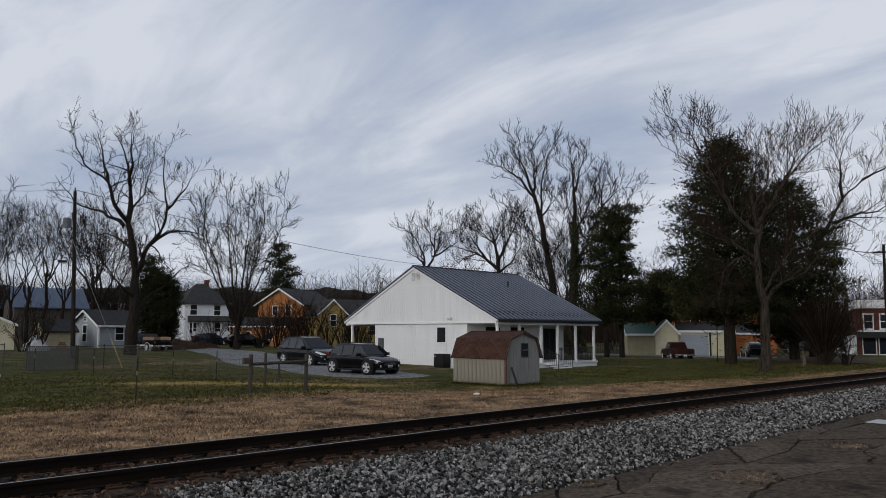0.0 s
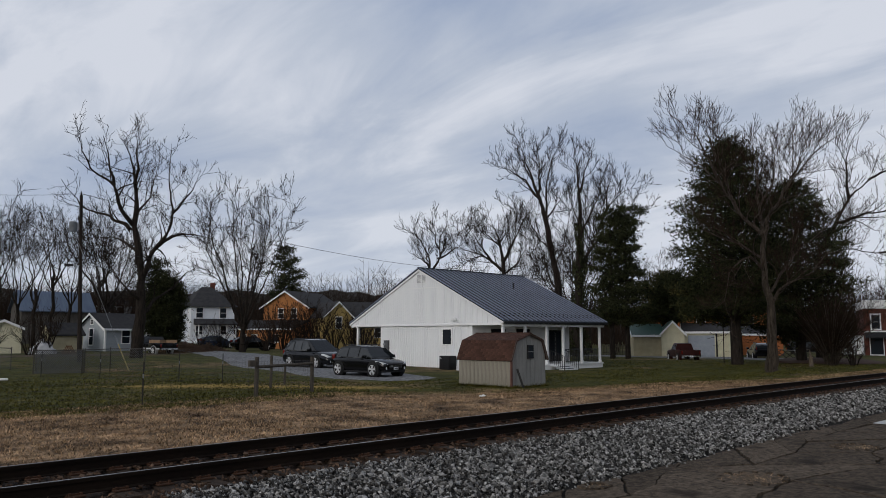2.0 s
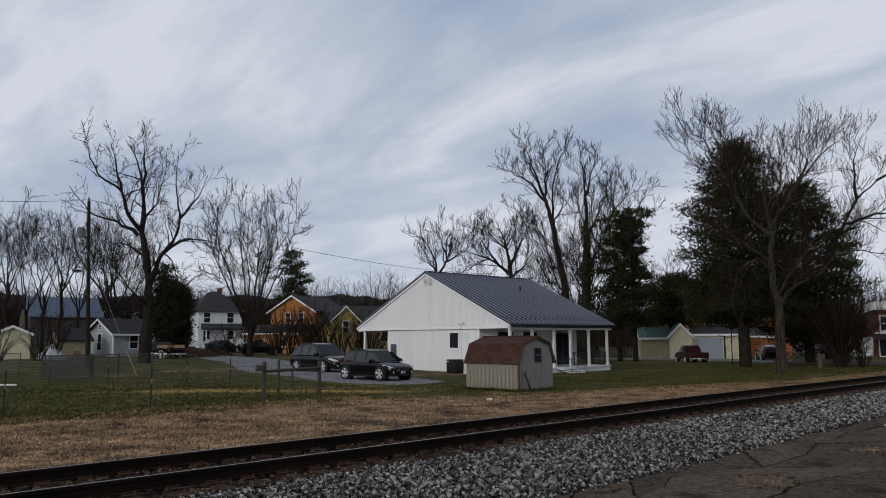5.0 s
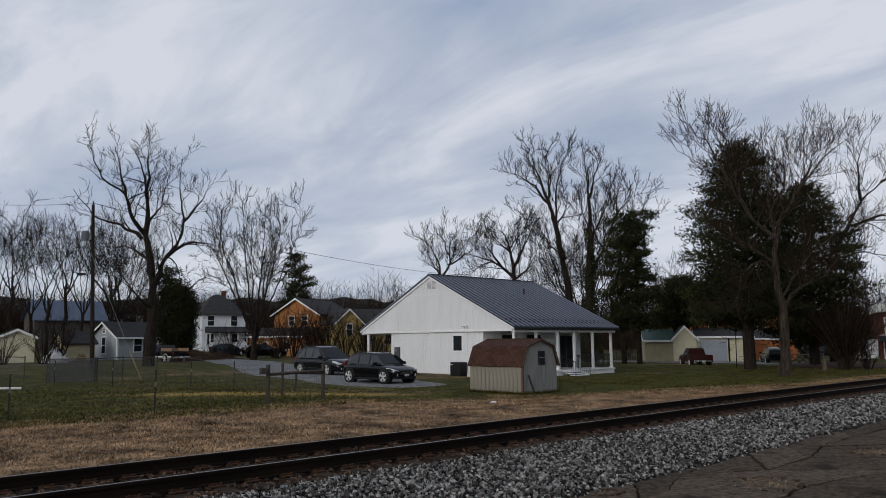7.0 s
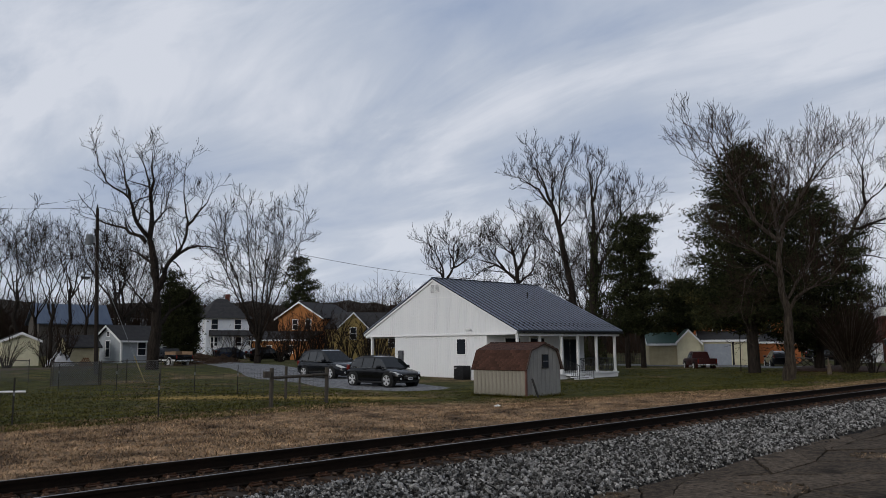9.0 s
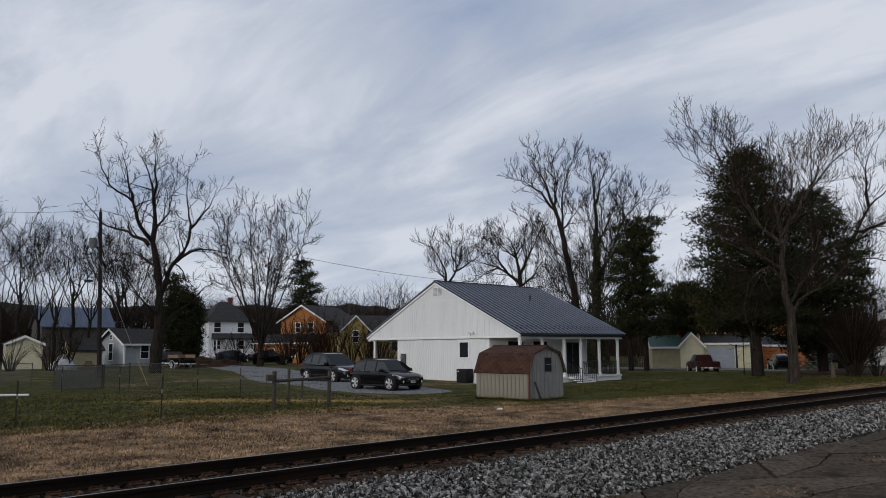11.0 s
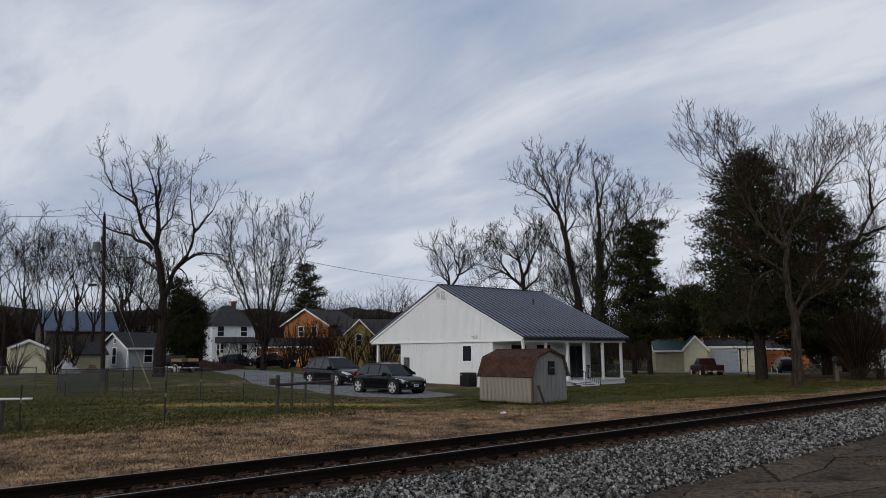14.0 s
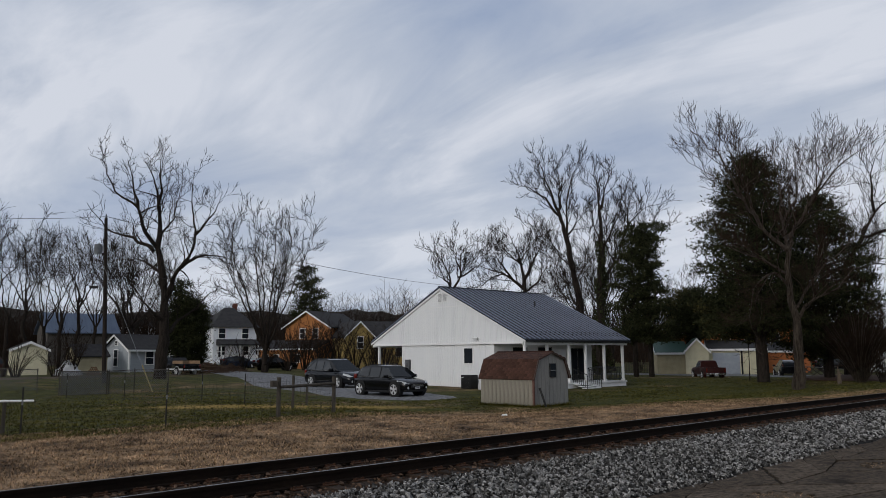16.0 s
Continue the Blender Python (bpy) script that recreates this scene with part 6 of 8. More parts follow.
def wood_post(x, y, h=1.35, r=0.075, label="weathered round wooden fence post"):
    t = thing("wooden_post", x, y, ground_z(x, y), 0, label, "fence post", "wooden fence posts")
    bm = rod(bmesh.new(), (0, 0, -0.15), (0.01, 0, h), r, r * 0.93, 10)
    part("shaft", bm, M_POST, t)
    return t


for x, y in ((5.61, 22.35), (9.33, 22.05), (15.31, 32.44), (16.6, 30.96), (12.1, 40.5), (13.6, 37.0)):
    t_post(x, y)
wood_post(13.27, 22.48, 1.30)
wood_post(15.8, 22.99, 1.26)
wood_post(16.08, 26.16, 1.25, 0.06)
wood_post(18.0, 28.2, 0.85, 0.05, "short thin wooden fence post")
brace = thing("fence_brace", 0, 0, 0, 0, "weathered horizontal brace pole between two fence posts", "brace")
part("pole", rod(bmesh.new(), (13.3, 22.42, 0.98), (15.8, 22.93, 1.02), 0.055, 0.05, 10), M_POST, brace)
box_ = thing("post_box", 13.05, 22.38, 1.0, 0, "small grey box on the fence post", "box")
part("case", B(-0.12, 0.1, -0.07, 0.07, 0, 0.2, bevel=0.01), M_POST, box_)


def wire_fence(pts, h, rows, step, r, label, z0=0.05):
    t = thing("wire_fence", 0, 0, 0, 0, label, "fence")
    for a, b in zip(pts, pts[1:]):
        bm = bmesh.new()
        A, Bv = Vector((*a, ground_z(*a))), Vector((*b, ground_z(*b)))
        for k in range(rows):
            z = z0 + (h - z0) * (k / (rows - 1)) ** 1.2
            rod(bm, A + Vector((0, 0, z)), Bv + Vector((0, 0, z)), r, n=3)
        n = int((Bv - A).length / step)
        for k in range(1, n):
            p = A.lerp(Bv, k / n)
            rod(bm, p + Vector((0, 0, z0)), p + Vector((0, 0, h)), r * 0.8, n=3)
        part("wire_panel", bm, M_WIRE, t)
    return t


wire_fence([(0.5, 22.6), (5.61, 22.35), (9.33, 22.05), (13.27, 22.48), (15.8, 22.99)], 1.15, 9, 0.3, 0.003, "thin woven wire fence along the lawn")
wire_fence([(15.8, 22.99), (16.08, 26.16), (16.6, 30.96), (15.31, 32.44), (13.6, 37.0), (12.1, 40.5)], 1.1, 8, 0.3, 0.0035, "thin woven wire fence along the lawn")


M_LINK = mat("dull_wire_mesh", (0.07, 0.073, 0.078), (0.13, 0.135, 0.14), 6, 0.7, bump=0)


def chain_panel(p0, p1, h, label, diag=0.12, r=0.006, posts=True):
    """Chain-link: crossing wires between steel pipes."""
    t = thing("chain_link_panel", 0, 0, 0, 0, label, "fence")
    A, Bv = Vector((*p0, ground_z(*p0))), Vector((*p1, ground_z(*p1)))
    d = Bv - A
    ln = d.length
    d.normalize()
    bm = bmesh.new()
    n = int((ln + h) / diag)
    for k in range(n):
        s = k * diag
        for sg in (1, -1):
            u0, u1 = (s - h, s) if sg > 0 else (s, s - h)
            za, zb_ = 0.05, h
            if u0 < 0 or u0 > ln or u1 < 0 or u1 > ln:
                lo, hi = (u0, za), (u1, zb_)
                def cut(p, q, lim):
                    f = (lim - p[0]) / (q[0] - p[0])
                    return (lim, p[1] + f * (q[1] - p[1]))
                if lo[0] < 0: lo = cut(lo, hi, 0)
                if hi[0] < 0: hi = cut(hi, lo, 0)
                if lo[0] > ln: lo = cut(lo, hi, ln)
                if hi[0] > ln: hi = cut(hi, lo, ln)
                (u0, za), (u1, zb_) = lo, hi
            rod(bm, A + d * u0 + Vector((0, 0, za)), A + d * u1 + Vector((0, 0, zb_)), r, n=3)
    part("mesh", bm, M_LINK, t)
    if posts:
        bm = rod(rod(rod(bmesh.new(), A, A + Vector((0, 0, h + 0.08)), 0.03), Bv, Bv + Vector((0, 0, h + 0.08)), 0.03), A + Vector((0, 0, h)), Bv + Vector((0, 0, h)), 0.022)
        part("frame", bm, M_WIRE, t)
    return t


ax, ay = 12.53, 43.22
bx, by = 14.70, 42.53
cx_, cy_ = 16.68, 43.94
dx_, dy_ = 18.36, 43.27
for k in range(2):
    chain_panel((ax + 0.15 * k, ay + 0.12 * k), (bx + 0.15 * k, by + 0.12 * k), 1.25, "stacked grey chain-link panels leaning on the fence", 0.09, 0.009)
chain_panel((bx, by), (cx_, cy_), 1.25, "chain-link fence between steel posts", 0.12, 0.005)
chain_panel((cx_, cy_), (dx_, dy_), 1.25, "chain-link fence between steel posts", 0.12, 0.005)
ex_, ey_ = 9.72, 51.08
chain_panel((ex_, ey_), (ax, ay + 4), 1.2, "chain-link fence between steel posts", 0.14, 0.005)
pp = thing("white_pipe", 0, 0, 0, 0, "white plastic pipe resting on the fence", "pipe")
part("tube", rod(bmesh.new(), (4.6, 23.1, 0.88), (5.95, 22.6, 0.86), 0.03, n=10), M_TRIM, pp)
part("bracket", B(5.3, 5.38, 22.95, 23.02, 0.0, 0.87), M_POST, pp)


# ---------------------------------------------------------------- poles and cables
M_POLE = mat("creosoted_pole", (0.012, 0.009, 0.0075), (0.032, 0.024, 0.019), 3, 0.9, bump=0.5, stretch=(5, 5, 0.4))


def utility_pole(x, y, top, lean, label):
    z = ground_z(x, y) + 0.3
    t = thing("utility_pole", x, y, z, facing(x, y), label, "utility pole")
    part("shaft", rod(bmesh.new(), (0, 0, -0.7), (lean, 0, top), 0.15, 0.10, 14), M_POLE, t)
    return t


ux, uy = 17.81, 52.04
UP = utility_pole(ux, uy, 10.6, -0.42, "tall dark wooden utility pole with a transformer")
tr_ = part("transformer", rod(bmesh.new(), (-0.80, 0, 8.15), (-0.80, 0, 8.80), 0.24, n=16), mat("weathered_transformer_grey", (0.10, 0.11, 0.12), (0.17, 0.18, 0.19), 4, 0.8), UP, "grey transformer can")
part("bracket", B(-0.7, -0.3, -0.05, 0.05, 8.3, 8.7), M_GREYSTEEL, UP)
part("insulator", rod(bmesh.new(), (-0.5, 0, 8.9), (-0.5, 0, 9.2), 0.05, n=8), M_BLACK, UP)
part("lamp_arm", rod(bmesh.new(), (-0.2, 0, 5.9), (-0.75, -0.4, 6.0), 0.025), M_GREYSTEEL, UP)
part("lamp_head", B(-1.2, -0.65, -0.55, -0.3, 5.85, 6.0, bevel=0.04), M_BLACK, UP, "dark street lamp head")
part("insulator", rod(bmesh.new(), (-0.42, 0, 10.6), (-0.42, 0, 10.85), 0.04, n=8), M_BLACK, UP)
qx, qy = 67.49, 18.56
UPR = utility_pole(qx, qy, 8.9, 0.1, "wooden utility pole on the street corner")
part("crossarm", B(-0.7, 0.7, -0.06, 0.06, 8.2, 8.34), M_POLE, UPR)


def cable(p0, p1, sag, r=0.012):
    t = thing("overhead_cable", 0, 0, 0, 0, "thin dark overhead cable", "cable", "overhead cables")
    V, Fc = [], []
    pts = []
    for k in range(17):
        f = k / 16
        p = np.array(p0, float) * (1 - f) + np.array(p1, float) * f
        p[2] -= sag * 4 * f * (1 - f)
        pts.append(p)
    tube(V, Fc, pts, [r] * 17, 4)
    from_lists("wire", V, Fc, M_BLACK, t)
    return t


ur = Vector((math.cos(radians(facing(ux, uy))), math.sin(radians(facing(ux, uy))), 0))
ptop = Vector((ux, uy, ground_z(ux, uy) + 0.3)) + ur * -0.42
g1x, g1y = 5.60, 59.74
g2x, g2y = 88.35, 81.21
cable((ptop.x, ptop.y, ptop.z + 10.7), (g1x, g1y, 11.6), 0.4, 0.014)
cable((ptop.x, ptop.y, ptop.z + 10.7), (g2x, g2y, 12.2), 1.2, 0.02)
cable((ptop.x, ptop.y, ptop.z + 7.6), (g1x, g1y, 8.4), 0.5, 0.016)
cable((ptop.x, ptop.y, ptop.z + 7.3), (g2x, g2y, 8.0), 1.2, 0.012)
gx_, gy_ = 17.60, 43.58
guy = thing("guy_wire", 0, 0, 0, 0, "guy wire with a yellow guard", "guy wire")
ga, gb = Vector((ptop.x, ptop.y, ptop.z + 7.4)), Vector((gx_, gy_, ground_z(gx_, gy_)))
part("strand", rod(bmesh.new(), ga, gb, 0.012, n=5), M_GREYSTEEL, guy)
part("guard", rod(bmesh.new(), gb, gb + (ga - gb).normalized() * 2.2, 0.032, n=8), mat("faded_yellow_plastic", (0.22, 0.18, 0.07), (0.32, 0.27, 0.12), 4), guy, "faded yellow plastic guard")


# ---------------------------------------------------------------- the houses beyond
M_DARKROOF = mat("dark_shingle_roof", (0.022, 0.022, 0.024), (0.05, 0.048, 0.048), 2, 0.95, bump=0.4, fine=30)
M_BLUEROOF = mat("blue_metal_roof", (0.06, 0.08, 0.125), (0.11, 0.14, 0.19), 0.8, 0.4, metal=0.2, bump=0.1, stretch=(4, 0.4, 1))
M_GREYCLAP = mat("grey_clapboard", (0.32, 0.35, 0.38), (0.44, 0.47, 0.50), 2, 0.8, bump=0.2)
M_WHITECLAP = mat("white_clapboard", (0.66, 0.70, 0.75), (0.78, 0.80, 0.83), 2, 0.8, bump=0.2)
M_ORANGE = mat("orange_stucco", (0.34, 0.135, 0.045), (0.46, 0.20, 0.075), 1, 0.9, bump=0.2)
M_YELLOW = mat("ochre_clapboard", (0.34, 0.24, 0.085), (0.45, 0.33, 0.13), 1, 0.9, bump=0.2)
M_CREAM = mat("cream_siding", (0.54, 0.50, 0.35), (0.70, 0.66, 0.48), 2, 0.85, bump=0.2)
M_TAN = mat("tan_siding", (0.34, 0.30, 0.19), (0.48, 0.42, 0.28), 2, 0.85, bump=0.2)
M_BARN = mat("grey_barn_boards", (0.055, 0.05, 0.045), (0.11, 0.10, 0.09), 2, 0.9, bump=0.4, stretch=(8, 8, 0.5))
M_BRICK = mat("dark_red_brick", (0.075, 0.028, 0.02), (0.14, 0.05, 0.036), 3, 0.9, bump=0.4, fine=30)
M_OBRICK = mat("orange_brick", (0.34, 0.11, 0.04), (0.48, 0.17, 0.065), 3, 0.9, bump=0.3, fine=30)
M_GREEN = mat("green_metal_roof", (0.03, 0.06, 0.05), (0.05, 0.09, 0.075), 2, 0.5, bump=0.1)


def cottage(name, x, y, z, rz, w, d, eave, ridge, wallm, roofm, label, windows=(), over=0.3, axis="x", hip=0.0, boards=0.0, trim=True):
    """A house with its near corner at (x, y): w along the long side, d in depth, a gabled or hipped roof. windows: (side, s, z, w, h); side f(ront), l(eft), r(ight)."""
    t = thing(name, x, y, z, rz, label, "house")
    if axis == "x":
        prof = [(0, -0.3), (d, -0.3), (d, eave), (d / 2, ridge if not hip else eave), (0, eave)]
        body = prism(bmesh.new(), prof if not hip else [(0, -0.3), (d, -0.3), (d, eave), (0, eave)], "x", 0, w)
    else:
        body = prism(bmesh.new(), [(0, -0.3), (w, -0.3), (w, eave), (w / 2, ridge), (0, eave)], "y", 0, d)
    wall = part("wall", body, wallm, t)
    if boards:
        me = None
        k = 0
        while k * boards < eave - 0.1:
            m = pose(0, 0, k * boards)
            if me is None:
                bm = B(-0.015, w + 0.015, -0.022, 0.0, 0, 0.03)
                block(bm, -0.022, 0.0, 0, d, 0, 0.03)
                ob = part("clapboard", bm, wallm, wall)
                me = ob.data
            else:
                share("clapboard", me, wall, m)
            k += 1
    if hip:
        bm = bmesh.new()
        o = over
        c = [bm.verts.new(p) for p in ((-o, -o, eave), (w + o, -o, eave), (w + o, d + o, eave), (-o, d + o, eave))]
        r = [bm.verts.new(p) for p in ((hip, d / 2, ridge), (w - hip, d / 2, ridge))]
        for f in ((c[0], c[1], r[1], r[0]), (c[1], c[2], r[1]), (c[2], c[3], r[0], r[1]), (c[3], c[0], r[0]), (c[3], c[2], c[1], c[0])):
            bm.faces.new(f)
        roof = part("roof", bm, roofm, t)
    else:
        S = d if axis == "x" else w
        sl = (ridge - eave) / (S / 2)
        for s in (0, 1):
            e = -over if s == 0 else S + over
            ze = eave - over * sl
            o = [(e, ze), (S / 2, ridge), (S / 2, ridge + 0.14), (e, ze + 0.14)]
            roof = part("roof", prism(bmesh.new(), o, axis, -over, (w if axis == "x" else d) + over), roofm, t)
            if trim:
                o = [(e, ze - 0.12), (S / 2, ridge - 0.12), (S / 2, ridge + 0.10), (e, ze + 0.10)]
                part("rake_board", prism(bmesh.new(), o, axis, -over - 0.04, -over - 0.003), M_TRIM, t)
                if axis == "x" and s == 0:
                    part("fascia", B(-over, w + over, e - 0.04, e - 0.003, ze - 0.06, ze + 0.13), M_TRIM, t)
    for side, s, zz, ww, hh in windows:
        if side == "f":
            fr = B(s - ww / 2 - 0.1, s + ww / 2 + 0.1, -0.06, 0.02, zz - 0.1, zz + hh + 0.1)
            pn = B(s - ww / 2, s + ww / 2, -0.075, -0.058, zz, zz + hh)
            mu = B(s - ww / 2, s + ww / 2, -0.09, -0.07, zz + hh / 2 - 0.03, zz + hh / 2 + 0.03)
        else:
            e, q = (0, -1) if side == "l" else (w, 1)
            fr = B(*sorted((e + q * 0.06, e - q * 0.02)), s - ww / 2 - 0.1, s + ww / 2 + 0.1, zz - 0.1, zz + hh + 0.1)
            pn = B(*sorted((e + q * 0.075, e + q * 0.058)), s - ww / 2, s + ww / 2, zz, zz + hh)
            mu = B(*sorted((e + q * 0.09, e + q * 0.07)), s - ww / 2, s + ww / 2, zz + hh / 2 - 0.03, zz + hh / 2 + 0.03)
        wd = part("window", fr, M_TRIM, t)
        part("pane", pn, M_GLASS, wd)
        part("muntin", mu, M_TRIM, wd)
    return t


# small grey house by the lane
hx, hy = 29.26, 78.74
hs = cottage("small_house", hx, hy, ground_z(hx, hy) - 0.1, facing(hx, hy) + 33, 9.2, 4.6, 2.45, 3.85, M_GREYCLAP, M_DARKROOF, "small grey clapboard house with a dark roof and white trim",
             [("f", 2.3, 0.9, 0.85, 1.3), ("f", 5.4, 1.5, 1.3, 0.5), ("l", 2.3, 0.75, 0.6, 1.6), ("l", 2.3, 2.85, 0.35, 0.4)], 0.35, boards=0.16)
part("corner_board", B(-0.03, 0.13, -0.03, 0.13, 0, 2.45), M_TRIM, hs)
part("corner_board", B(-0.03, 0.13, 4.47, 4.63, 0, 2.45), M_TRIM, hs)

# yellow garden sheds
hx, hy = 17.91, 75.92
cottage("yellow_shed", hx, hy, ground_z(hx, hy), facing(hx, hy) + 4, 2.9, 3.0, 2.25, 2.9, M_CREAM, M_DARKROOF, "pale yellow garden shed with a low gable", [], 0.2, axis="y")
hx, hy = 24.18, 78.35
cottage("tan_shed", hx, hy, ground_z(hx, hy), facing(hx, hy) + 25, 3.0, 2.4, 1.7, 2.7, M_TAN, M_DARKROOF, "tan shed with a dark roof", [], 0.2, trim=False)

# barn with a blue metal roof
hx, hy = 29.54, 108.03
brn = cottage("old_barn", hx, hy, 1.2, facing(hx, hy) + 12, 8.6, 6.0, 4.2, 6.6, M_BARN, M_BLUEROOF, "old grey board barn with a blue metal roof", [("f", 3, 0.8, 1.0, 1.2)], 0.4, trim=False)
for k in range(17):
    bt = part("batten", B(0.25 + k * 0.49, 0.33 + k * 0.49, -0.05, 0.0, -0.2, 3.5), M_BARN, brn)

# white two-storey house with a porch
hx, hy = 50.70, 104.33
wh = cottage("white_two_storey_house", hx, hy, 1.0, facing(hx, hy) + 14, 6.3, 8.0, 5.2, 8.3, M_WHITECLAP, M_DARKROOF, "white two-storey house with a dark hipped roof and front porch",
             [("f", 1.2, 3.6, 0.9, 1.4), ("f", 4.6, 3.6, 0.9, 1.4), ("l", 2, 3.5, 0.9, 1.4), ("f", 1.2, 0.9, 0.9, 1.5), ("f", 4.8, 0.9, 0.9, 1.5)], 0.45, hip=2.4)
part("porch_roof", loft(bmesh.new(), [[(0.4, -2.3, 2.55), (0.4, -2.3, 2.7), (0.4, -0.02, 3.45), (0.4, -0.02, 2.55)], [(6.2, -2.3, 2.55), (6.2, -2.3, 2.7), (6.2, -0.02, 3.45), (6.2, -0.02, 2.55)]]), M_DARKROOF, wh)
part("porch_floor", B(0.5, 6.1, -2.2, 0, 0.0, 0.45), M_WHITECLAP, wh)
for k in range(5):
    part("porch_post", B(0.55 + 1.33 * k, 0.70 + 1.33 * k, -2.15, -2.0, 0.45, 2.56), M_TRIM, wh)
    if k < 4:
        part("railing", B(0.7 + 1.33 * k, 1.88 + 1.33 * k, -2.12, -2.05, 0.75, 1.2), M_TRIM, wh)
part("chimney", B(3.9, 4.5, 4.2, 4.8, 7.6, 9.0), M_BRICK, wh)
part("side_wing", B(-2.6, 0.02, 1.6, 6.0, -0.2, 5.2), M_WHITECLAP, wh)
part("wing_roof", prism(bmesh.new(), [(1.3, 5.15), (3.8, 6.9), (6.3, 5.15)], "x", -2.9, 0.6), M_DARKROOF, wh)
for zz in (0.9, 3.5):
    w_ = part("window", B(-1.7, -0.7, 1.54, 1.62, zz - 0.1, zz + 1.5), M_TRIM, wh)
    part("pane", B(-1.6, -0.8, 1.52, 1.538, zz, zz + 1.4), M_GLASS, w_)

# orange house with a low front addition and a yellow wing
hx, hy = 53.9, 89.9
oh = cottage("orange_house", hx, hy, 0.3, facing(hx, hy) - 34, 6.8, 9.0, 5.5, 7.5, M_ORANGE, M_DARKROOF, "orange two-storey house with a grey roof",
             [("f", 2.7, 4.0, 0.7, 1.2), ("f", 4.7, 4.0, 0.7, 1.2), ("r", 2.4, 3.6, 0.8, 1.3), ("r", 5.4, 3.6, 0.8, 1.3), ("r", 2.4, 0.9, 0.8, 1.3)], 0.4, axis="y")
part("addition", B(-1.6, 6.6, -3.4, -0.02, -0.3, 2.5), M_ORANGE, oh)
part("addition_roof", prism(bmesh.new(), [(-3.8, 2.45), (-3.8, 2.62), (-0.02, 3.75), (-0.02, 3.5)], "x", -2.0, 7.0), M_DARKROOF, oh)
part("addition_fascia", B(-2.0, 7.0, -3.86, -3.805, 2.42, 2.60), M_TRIM, oh)
for xw in (-0.6, 1.0, 4.2):
    w_ = part("window", B(xw - 0.45, xw + 0.45, -3.48, -3.38, 0.8, 1.9), M_TRIM, oh)
    part("pane", B(xw - 0.35, xw + 0.35, -3.50, -3.475, 0.9, 1.8), M_GLASS, w_)
hx, hy = 56.12, 79.11
cottage("yellow_house", hx, hy, 0.3, facing(hx, hy) + 20, 3.6, 7.0, 4.2, 5.9, M_YELLOW, M_DARKROOF, "ochre clapboard gabled house behind shrubs", [("f", 1.9, 2.6, 0.7, 1.4)], 0.35, axis="y")
hx, hy = 66.64, 90.02
cottage("far_house", hx, hy, 0.3, facing(hx, hy) + 8, 9.0, 7.0, 4.0, 6.6, M_YELLOW, M_DARKROOF, "low house with a dark grey roof beyond the shrubs", [("f", 2.5, 1.5, 0.9, 1.3), ("f", 5.5, 1.5, 0.9, 1.3)], 0.4)
hx, hy = 50.84, 141.12
cottage("far_house", hx, hy, 1.2, facing(hx, hy) + 15, 6.0, 6.0, 6.2, 8.6, M_WHITECLAP, M_DARKROOF, "distant white house among bare trees", [("f", 1.5, 4.4, 0.9, 1.4), ("f", 4.0, 4.4, 0.9, 1.4)], 0.4, hip=2.0)
hx, hy = 86.35, 50.44
cottage("far_house", hx, hy, 0, facing(hx, hy) + 5, 7.0, 8.0, 4.6, 7.4, M_OBRICK, M_DARKROOF, "house with a dark shingle roof behind the evergreens", [("f", 5.0, 2.2, 0.9, 1.4)], 0.4)

# garages and brick building on the right-hand street
hx, hy = 64.51, 40.18
ga1 = cottage("wooden_garage", hx, hy, -0.1, facing(hx, hy) + 6, 2.7, 5.0, 2.1, 3.1, M_TAN, M_GREEN, "tan board garage with a green roof", [], 0.2)
for k in range(9):
    part("batten", B(0.1 + k * 0.3, 0.14 + k * 0.3, -0.03, 0, 0, 2.1), M_TAN, ga1)
hx, hy = 65.83, 37.98
cottage("cream_garage", hx, hy, -0.1, facing(hx, hy) + 4, 2.1, 5.0, 2.3, 3.4, M_CREAM, M_GREEN, "cream-coloured garage with a green roof", [], 0.2, axis="y")
hx, hy = 67.71, 36.66
ga2 = cottage("garage", hx, hy, -0.1, facing(hx, hy) + 2, 5.0, 5.5, 2.4, 3.2, M_CREAM, M_DARKROOF, "cream garage with a pale grey roller door", [], 0.2)
dr = part("roller_door", B(0.35, 2.75, -0.05, 0.02, 0, 2.1), mat("pale_grey_door", (0.28, 0.31, 0.36), (0.36, 0.39, 0.44), 3, 0.6), ga2, "pale grey roller door")
for k in range(7):
    part("slat", B(0.4, 2.7, -0.065, -0.05, 0.05 + 0.29 * k, 0.31 + 0.29 * k), mat("pale_grey_slat", (0.28, 0.31, 0.36), (0.36, 0.39, 0.44), 3, 0.6), dr)
part("post", B(2.85, 3.0, -0.06, 0.02, 0, 2.3), M_BLACK, ga2)
hx, hy = 86.43, 46.20
ob_ = cottage("orange_brick_building", hx, hy, -0.1, facing(hx, hy) + 4, 10.5, 7.0, 5.2, 7.2, M_OBRICK, M_DARKROOF, "orange brick building with white windows", [("f", 1.5, 2.8, 0.9, 1.5), ("f", 4.2, 2.8, 0.9, 1.5), ("f", 7.0, 2.8, 0.9, 1.5)], 0.3)
hx, hy = 76.23, 35.28
cottage("low_brick_building", hx, hy, -0.1, facing(hx, hy) + 3, 4.2, 5.0, 2.2, 2.9, M_OBRICK, M_DARKROOF, "low orange brick outbuilding", [], 0.2)


